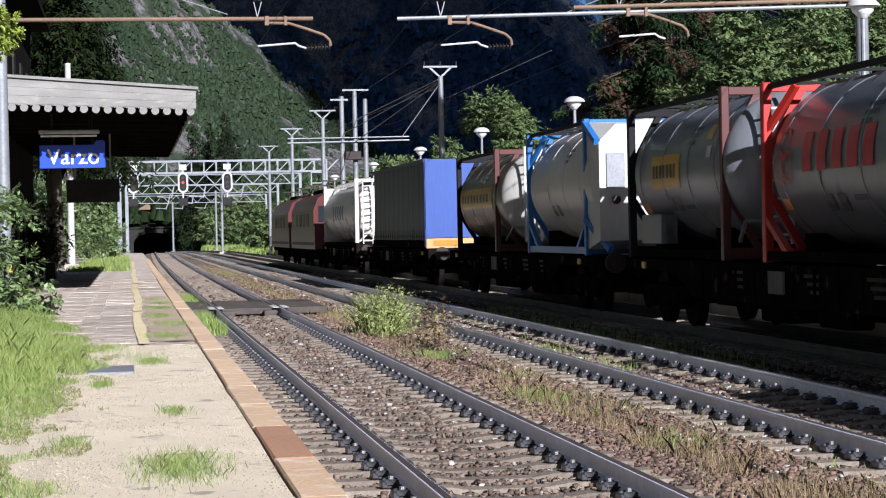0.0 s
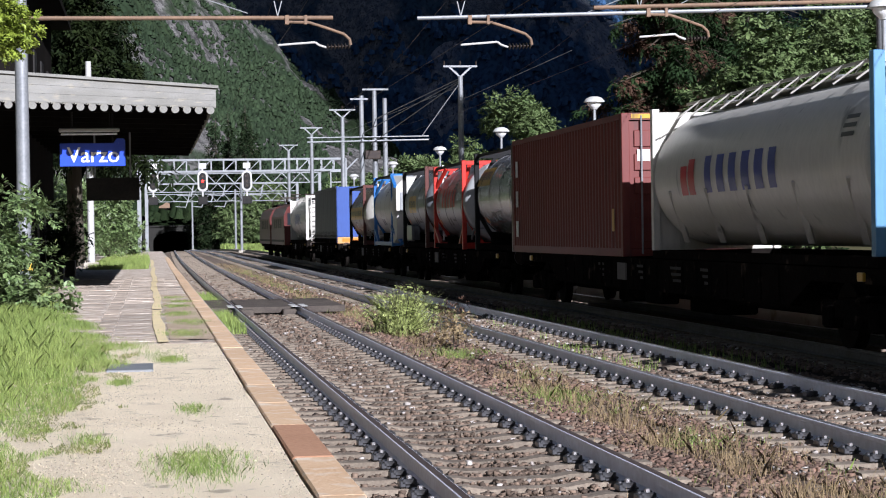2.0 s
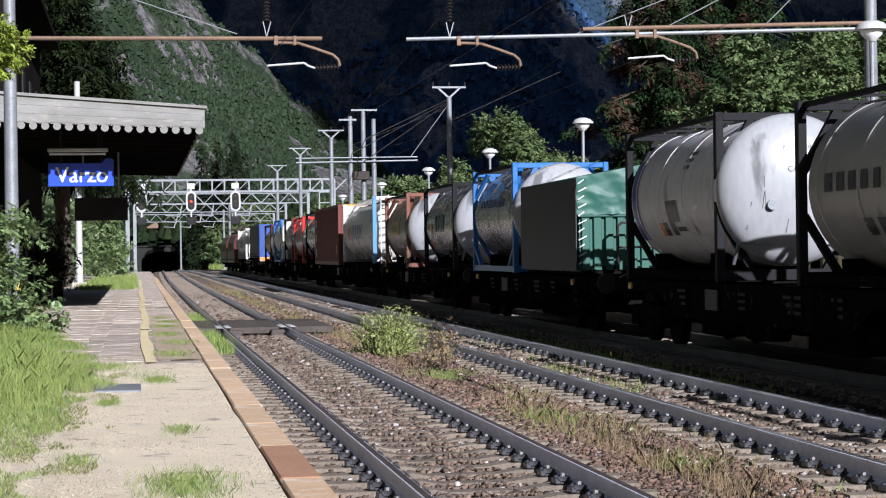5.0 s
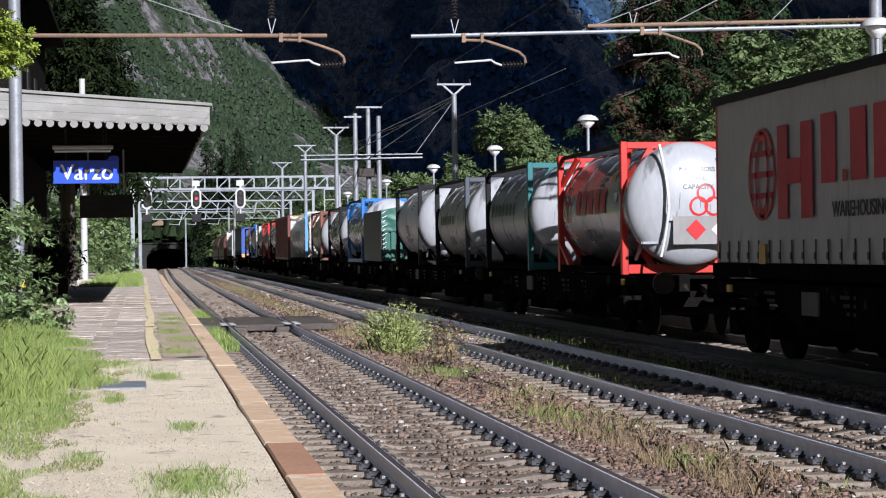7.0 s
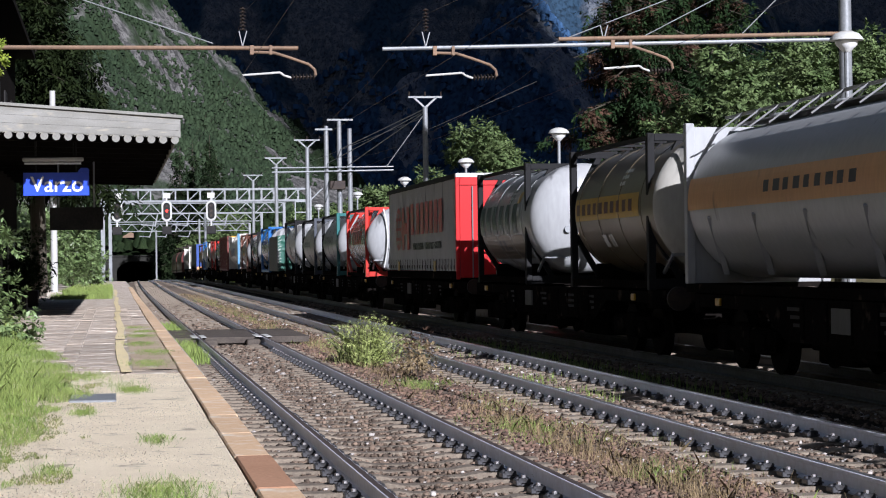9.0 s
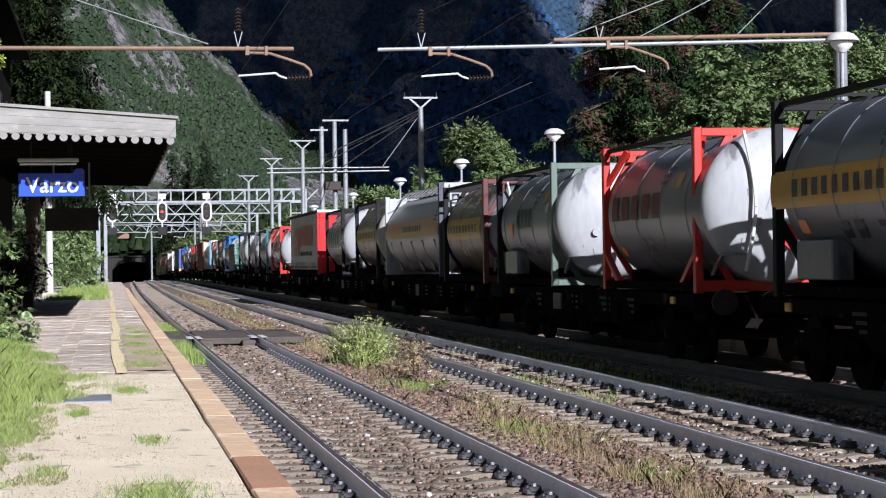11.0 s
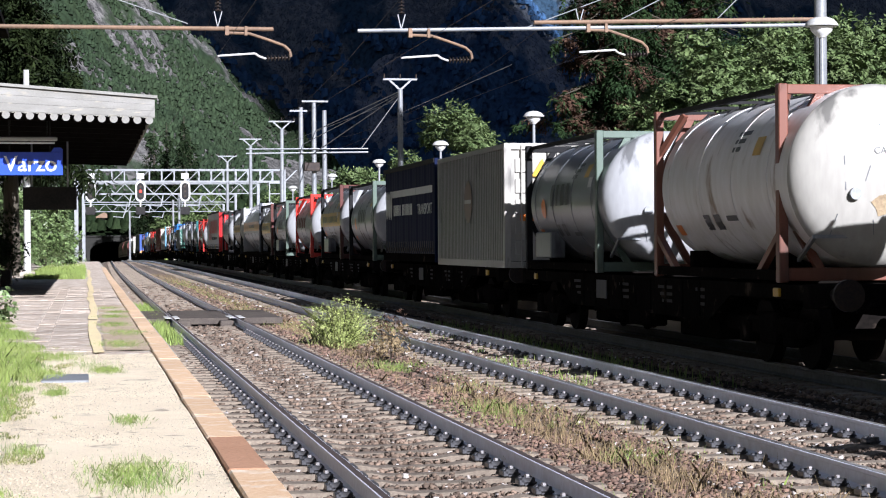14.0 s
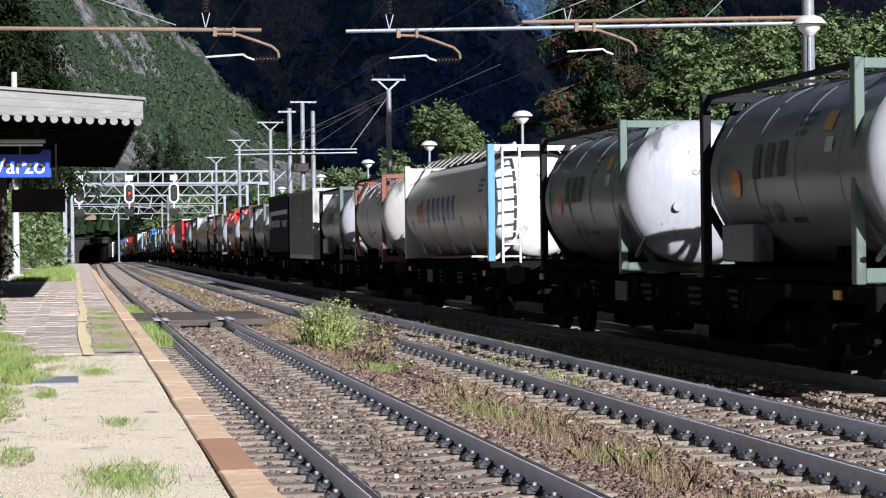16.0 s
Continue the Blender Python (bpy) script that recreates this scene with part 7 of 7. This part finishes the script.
def flat_wagon(L, label):
    """A skeleton container wagon: deep side sills, crossbeams, two bogies, buffers."""
    t = thing("container_wagon", label, "wagon", "wagons of the train")
    for s in (-1, 1):
        g = Geo()
        x0, x1 = sorted((s * 1.05, s * 1.22))
        half = L / 2 - 0.6
        # far-side sill hangs lower to keep sun off the ground beneath
        low = 0.55 if s < 0 else 0.2
        poly = [(-half, 0.95), (-half + 3.2, 0.95), (-half + 4.2, low), (half - 4.2, low), (half - 3.2, 0.95), (half, 0.95), (half, 1.15), (-half, 1.15)]
        vs = [(x, y, z) for x in (x0, x1) for y, z in poly]
        n = len(poly)
        g.add(vs, [tuple(range(n)), tuple(range(2 * n - 1, n - 1, -1))] + [(k, (k + 1) % n, n + (k + 1) % n, n + k) for k in range(n)])
        part("side_sill", g, M["wagon"], t, "deep grimy side sill darkened for shade")
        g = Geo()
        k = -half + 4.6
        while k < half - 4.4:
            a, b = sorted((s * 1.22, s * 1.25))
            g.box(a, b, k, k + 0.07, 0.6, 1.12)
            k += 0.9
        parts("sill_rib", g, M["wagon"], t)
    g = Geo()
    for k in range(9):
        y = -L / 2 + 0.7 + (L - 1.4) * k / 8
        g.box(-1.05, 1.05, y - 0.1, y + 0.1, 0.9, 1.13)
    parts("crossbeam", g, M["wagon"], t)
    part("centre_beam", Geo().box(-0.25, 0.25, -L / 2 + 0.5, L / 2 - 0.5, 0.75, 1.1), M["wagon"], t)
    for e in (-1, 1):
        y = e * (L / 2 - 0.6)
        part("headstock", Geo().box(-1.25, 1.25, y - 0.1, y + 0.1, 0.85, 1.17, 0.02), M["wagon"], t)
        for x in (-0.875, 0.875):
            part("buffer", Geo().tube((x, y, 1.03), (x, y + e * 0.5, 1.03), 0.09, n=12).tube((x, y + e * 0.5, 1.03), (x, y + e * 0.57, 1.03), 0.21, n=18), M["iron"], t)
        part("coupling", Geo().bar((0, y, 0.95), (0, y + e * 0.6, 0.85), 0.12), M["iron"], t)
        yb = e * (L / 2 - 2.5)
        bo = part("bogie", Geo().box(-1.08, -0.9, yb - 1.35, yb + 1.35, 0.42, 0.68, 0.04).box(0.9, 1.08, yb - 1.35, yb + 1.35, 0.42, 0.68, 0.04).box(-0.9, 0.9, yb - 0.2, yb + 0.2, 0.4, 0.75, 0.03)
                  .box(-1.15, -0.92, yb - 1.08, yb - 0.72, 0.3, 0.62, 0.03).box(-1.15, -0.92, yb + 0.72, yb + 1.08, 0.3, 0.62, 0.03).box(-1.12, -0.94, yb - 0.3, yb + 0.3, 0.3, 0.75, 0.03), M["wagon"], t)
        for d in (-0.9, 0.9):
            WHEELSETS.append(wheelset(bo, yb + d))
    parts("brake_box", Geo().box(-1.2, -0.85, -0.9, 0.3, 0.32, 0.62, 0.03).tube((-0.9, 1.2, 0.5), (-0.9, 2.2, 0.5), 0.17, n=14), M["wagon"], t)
    # plain boxes added to block lit ground seen under the wagon
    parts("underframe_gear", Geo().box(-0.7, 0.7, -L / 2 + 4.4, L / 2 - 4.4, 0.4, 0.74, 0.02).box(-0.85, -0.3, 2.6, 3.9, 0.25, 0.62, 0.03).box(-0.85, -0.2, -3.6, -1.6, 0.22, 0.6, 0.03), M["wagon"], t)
    part("data_plate", Geo().box(-1.256, -1.224, 1.62, 2.3, 0.72, 1.05), P["plategrey"], t)
    g = Geo()
    for y, ln in ((-2.4, 0.8), (-4.1, 0.45), (0.2, 0.6), (3.6, 0.5)):
        for k in range(3):
            g.box(-1.226, -1.222, y, y + ln - 0.12 * k, 0.98 - 0.11 * k, 1.03 - 0.11 * k)
    parts("sill_marking", g, P["grimewhite"], t, "faded lines of markings")
    for y in (-L / 2 + 1.6, L / 2 - 1.9):
        part("tow_eye", Geo().box(-1.27, -1.225, y, y + 0.22, 0.98, 1.1, 0.01), P["yellow"], t, "yellow lashing eye")
    return t


def locomotive(label):
    t = thing("locomotive", label, "locomotive", "locomotives of the train")
    L, w = 15.0, 1.45
    sec = [(-w, 0.95), (w, 0.95), (w, 2.9), (w - 0.25, 3.5), (w - 0.75, 3.78), (-w + 0.75, 3.78), (-w + 0.25, 3.5), (-w, 2.9)]
    part("body", Geo().prism(sec, -L / 2 + 0.8, L / 2 - 0.8), P["locored"], t, "dull red body")
    for e in (-1, 1):
        y = e * (L / 2 - 0.8)
        nose = [(-w, 0.95), (w, 0.95), (w, 2.1), (-w, 2.1)]
        part("nose", Geo().prism(nose, y, y + e * 0.5) if e > 0 else Geo().prism(nose, y - 0.5, y), P["locored"], t)
        parts("windscreen", Geo().box(-1.2, -0.1, y + e * 0.01 - 0.02, y + e * 0.01 + 0.02, 2.3, 3.1).box(0.1, 1.2, y + e * 0.01 - 0.02, y + e * 0.01 + 0.02, 2.3, 3.1), P["glass"], t)
        for x in (-0.9, 0.9):
            part("headlight", Geo().tube((x, y + e * 0.5, 1.45), (x, y + e * 0.56, 1.45), 0.13, n=12), M["galv"], t)
            part("buffer", Geo().tube((x, y + e * 0.4, 1.03), (x, y + e * 1.1, 1.03), 0.1, n=12).tube((x, y + e * 1.1, 1.03), (x, y + e * 1.17, 1.03), 0.24, n=18), M["iron"], t)
        yb = e * 4.0
        bo = part("bogie", Geo().box(-1.15, -0.95, yb - 1.9, yb + 1.9, 0.4, 0.85, 0.05).box(0.95, 1.15, yb - 1.9, yb + 1.9, 0.4, 0.85, 0.05).box(-0.95, 0.95, yb - 0.3, yb + 0.3, 0.45, 0.9), M["wagon"], t)
        for d in (-1.4, 1.4):
            WHEELSETS.append(wheelset(bo, yb + d))
        pg = Geo()
        for x in (-0.5, 0.5):
            pg.bar((x, e * 5.0, 3.85), (x, e * 5.0 - e * 0.9, 4.2), 0.05).bar((x, e * 5.0 - e * 0.9, 4.2), (x, e * 5.0, 4.35), 0.05)
        pg.bar((-0.8, e * 5.0, 4.37), (0.8, e * 5.0, 4.37), 0.07)
        part("pantograph", pg, M["iron"], t)
    g = Geo()
    for k in range(4):
        g.box(-w - 0.012, -w + 0.01, -4.2 + 2.2 * k, -2.8 + 2.2 * k, 2.1, 2.75)
    parts("side_grille", g, M["iron"], t)
    part("side_stripe", Geo().box(-w - 0.01, -w + 0.01, -L / 2 + 0.9, L / 2 - 0.9, 1.15, 1.3), M["black"], t)
    part("underframe", Geo().box(-1.3, 1.3, -L / 2 + 0.5, L / 2 - 0.5, 0.72, 0.94), M["wagon"], t)
    part("roof_gear", Geo().box(-0.6, 0.6, -2.5, 2.5, 3.79, 4.0, 0.05), M["wagon"], t)
    return t


TRAIN = []


def load(ob, front, back, z=DECK):
    TRAIN.append((ob, (front + back) / 2, z))


def build_train():
    load(locomotive("dull red electric locomotive at the head of the train"), 128.9, 113.6, 0.0)
    load(locomotive("dull red second electric locomotive coupled before the wagons"), 112.9, 97.6, 0.0)
    tc, p = tank_container, P
    load(silo_container("white bulk silo container behind the locomotives", 13.4, p["silo"], p["silo"], p["inkblue"], 5, None, False), 95.6, 82.0)
    load(swap_body("slate curtain-sided swap body with a blue rear tarpaulin", 13.3, 2.85, p["tarp_slate"], p["tarp_blue"], p["tarp_slate"], "tarp"), 75.6, 62.2)
    load(tc("olive-brown tank container with a yellow label band and white ladder", 6.06, p["brown"], p["cream"], p["maroon"], band=p["yellow"], brand=p["ink"], brand_n=9, brand_y=(0.85, 0.15), brand_a=(-4, 6), ladder=True, over=1.2), 56.1, 50.2)
    load(tc("pale tank container in a bright blue frame", 6.06, p["silo"], p["silo"], p["blue"], h=2.8, r=1.235, over=0.9, cabinet=False, box_end=True), 46.0, 40.0)
    load(tc("grey tank container with a yellow label and dark frame", 6.06, p["grey"], p["grey"], p["maroon"], h=2.75, band=p["yellow"], band_y=(0.72, 0.42), band_a=(-14, 14), brand=p["ink"], brand_n=7, brand_y=(0.70, 0.44), brand_a=(-5, 6), ladder=True, cabinet=True, over=0.5), 36.4, 30.4)
    load(tc("grey tank container with red rings in a red frame", 6.06, p["grey"], p["white"], p["red"], h=2.65, brand=p["inkred"], brand_n=5, brand_y=(0.70, 0.22), brand_a=(-6, 20), rings=3, over=0.7), 28.4, 22.4)
    load(tc("white tank container with a yellow label in a maroon frame", 6.06, p["steel"], p["grey"], p["maroon"], h=2.75, band=p["yellow"], band_y=(0.95, 0.62), band_a=(14, 40), brand=p["ink"], brand_n=7, brand_y=(0.93, 0.64), brand_a=(22, 34), over=0.1), 20.0, 14.2)
    load(box_container("oxide-red corrugated steel container with white marks", 11.95, 2.83, p["oxide"], p["oxide"]), 14.0, 2.1)
    load(silo_container("white bulk silo container with a red emblem and blue strokes", 11.6, p["silo"], p["lightblue"], p["inkblue"], 6), -0.2, -11.8)
    load(tc("olive-brown tank container with an orange label", 6.06, p["brown"], p["white"], p["rustpink"], band=p["yellow"], band_y=(0.7, 0.4), brand=p["ink"], brand_n=7, brand_y=(0.68, 0.42), brand_a=(-5, 6), over=0.7), -15.8, -21.7)
    load(tc("dark grey tank container in a black frame", 6.06, p["steel"], p["white"], p["frameblack"], brand=p["inkteal"], brand_n=4, brand_y=(0.62, 0.28), brand_a=(-10, 14), spot=p["inkred"], over=0.7), -26.0, -32.1)
    load(tc("steel tank container with dark script in a blue frame", 6.06, p["steel"], p["white"], p["blue"], h=2.75, r=1.235, brand=p["inkblue"], brand_n=11, brand_y=(0.78, 0.2), brand_a=(10, 20), over=0.6), -35.6, -41.6)
    load(green_container("open container under a draped green tarpaulin", 6.06), -43.0, -49.1)
    load(tc("stained white tank container in a black frame", 6.06, p["stained"], p["white"], p["frameblack"], h=2.75, r=1.235, over=0.5, hoop=p["inkblue"]), -53.3, -59.1)
    load(tc("pale tank container with a navy frame", 6.06, p["cream"], p["white"], p["tarp_slate"], brand=p["ink"], brand_n=6, brand_y=(0.8, 0.35), brand_a=(-4, 8), over=0.7), -63.2, -69.1)
    load(tc("grey tank container with dark strokes in a teal frame", 6.06, p["grey"], p["white"], p["teal"], brand=p["ink"], brand_n=7, brand_y=(0.85, 0.25), brand_a=(0, 14), over=0.7), -72.6, -78.6)
    load(tc("grey tank container with red rings, hazard placards and red frame", 6.06, p["steel"], p["white"], p["red"], h=2.6, brand=p["inkred"], brand_n=5, brand_y=(0.68, 0.2), brand_a=(-6, 18), rings=3, placards=2, over=0.75), -82.1, -88.1)
    load(swap_body("grey curtain-sided swap body with red emblem and red rear doors", 13.5, 2.93, p["curtain_grey"], p["doorred"], p["frameblack"], "brand"), -94.6, -108.1)
    load(tc("white tank container with dark strokes and a grimy lower flank", 6.06, p["white"], p["white"], p["frameblack"], h=2.75, r=1.235, brand=p["inkteal"], brand_n=6, brand_y=(0.92, 0.12), brand_a=(-14, 18), over=0.9, lower=p["brown"], patch=p["peeled"]), -111.2, -117.2)
    load(tc("olive-brown tank container with orange label band", 6.06, p["brown"], p["cream"], p["frameblack"], h=2.75, r=1.235, band=p["yellow"], band_y=(0.9, 0.1), band_a=(-8, 12), brand=p["maroon"], brand_n=10, brand_y=(0.88, 0.14), brand_a=(-3, 7), over=0.8, placards=1, ladder=True), -121.6, -127.7)
    load(silo_container("white bulk silo container with a broad orange band", 11.2, p["white"], p["tarp_slate"], None, 6, p["orangeband"], False), -129.9, -141.1)
    load(tc("olive-brown tank container with a yellow band in maroon frame", 6.06, p["brown"], p["grey"], p["maroon"], band=p["yellow"], brand=p["ink"], brand_n=10, brand_y=(0.88, 0.14), brand_a=(-3, 6), over=0.2, placards=1), -141.8, -147.7)
    load(tc("grey tank container with an orange spot in a sage-green frame", 6.06, p["grey"], p["white"], p["green"], brand=p["ink"], brand_n=4, brand_y=(0.62, 0.34), brand_a=(-4, 16), spot=p["orange"], over=0.75, cabinet=True), -149.5, -155.5)
    load(tc("grey tank container with maroon strokes in a red frame", 6.06, p["grey"], p["white"], p["red"], h=2.65, r=1.235, brand=p["oxide"], brand_n=5, brand_y=(0.86, 0.3), brand_a=(-6, 14), placards=1, over=0.8), -159.9, -165.9)
    load(tc("grey tank container with a yellow label band and dark frame", 6.06, p["grey"], p["white"], p["maroon"], h=2.75, r=1.235, band=p["yellow"], band_y=(1.0, 0.0), band_a=(-12, 12), brand=p["ink"], brand_n=12, brand_y=(0.85, 0.1), brand_a=(-5, 6), over=0.75, cabinet=True), -169.7, -175.7)
    load(tc("grey tank container with an orange spot, sage frame", 6.06, p["grey"], p["white"], p["green"], brand=p["ink"], brand_n=4, brand_y=(0.62, 0.34), brand_a=(-4, 16), spot=p["orange"], over=0.75), -178.3, -184.3)
    load(swap_body("navy curtain-sided swap body with white stripe and lettering", 9.1, 2.85, p["navy"], p["navy"], p["frameblack"], "navy"), -187.2, -196.2)
    load(box_container("grey corrugated bulk container with a dark red emblem", 8.6, 2.8, p["bulk_grey"], p["cream"], 0.2, 0.085, "bulk"), -196.5, -205.1)
    load(tc("grey tank container with a dark emblem in a sage-green frame", 6.06, p["grey"], p["white"], p["green"], brand=p["ink"], brand_n=4, brand_y=(0.62, 0.34), brand_a=(-4, 16), spot=p["orange"], over=0.75, cabinet=True), -207.3, -213.3)
    load(tc("scuffed cream tank container in a rusty frame", 6.06, p["stained"], p["cream"], p["rustpink"], h=2.7, r=1.235, over=0.8, patch=p["peeled"]), -217.1, -223.1)
    load(silo_container("cream bulk silo container with a red emblem and blue strokes", 11.7, p["silo"], p["lightblue"], p["inkblue"], 6), -227.4, -239.1)
    load(tc("grey tank container with an orange spot in a sage-green frame", 6.06, p["grey"], p["white"], p["green"], h=2.65, r=1.235, brand=p["ink"], brand_n=3, brand_y=(0.64, 0.4), brand_a=(-4, 18), spot=p["orange"], over=0.8), -244.2, -250.2)
    load(tc("dark grey tank container with a red spot, dark green frame", 6.06, p["grey"], p["white"], p["green"], h=2.75, r=1.235, brand=p["ink"], brand_n=3, brand_y=(0.6, 0.36), brand_a=(-4, 18), spot=p["orange"], over=0.8, cabinet=True), -254.7, -260.7)
    # wagons under the loads
    spans = [(97.2, 80.6), (79.0, 60.6), (58.6, 38.2), (37.6, 14.0), (13.9, -13.6), (-14.0, -33.6), (-34.0, -50.8), (-51.2, -70.6), (-71.0, -90.6), (-93.0, -109.4),
             (-110.0, -129.0), (-129.4, -148.6), (-149.0, -167.0), (-168.0, -185.6), (-186.2, -205.6), (-206.0, -225.4), (-226.0, -241.0), (-242.0, -262.5)]
    for a, b in spans:
        L = a - b - 1.2
        w = flat_wagon(L, "grimy container wagon with deep side sills, darkened for shade")
        load(w, a, b, 0.0)


def motions():
    times = [0.5 * k for k in range(33)]
    for ob, u, z in TRAIN:
        rows = []
        for t in times:
            y = u + run(t)
            a = math.degrees(math.atan2(line_x(3, y + 3) - line_x(3, y - 3), 6.0))
            s = math.degrees(math.atan2(lie(y + 3) - lie(y - 3), 6.0))
            rows.append((t, pose(line_x(3, y), y, z + lie(y), s, 0, -a)))
        walk(ob, rows)
    for ob in WHEELSETS:
        m = ob.matrix_basis.copy()
        walk(ob, [(k / FPS, m @ pose(0, 0, 0, -math.degrees(run(k / FPS) / 0.46))) for k in range(16 * FPS + 1)])


# ---- build ----
build_ground()
build_mountains()
build_canopy()
build_portal()
build_wires()
build_masts()
build_gantries()
build_lamps()
build_tunnel()
build_train()
build_plants()
build_platform()
build_grit()
build_tracks()
build_stones()
motions()
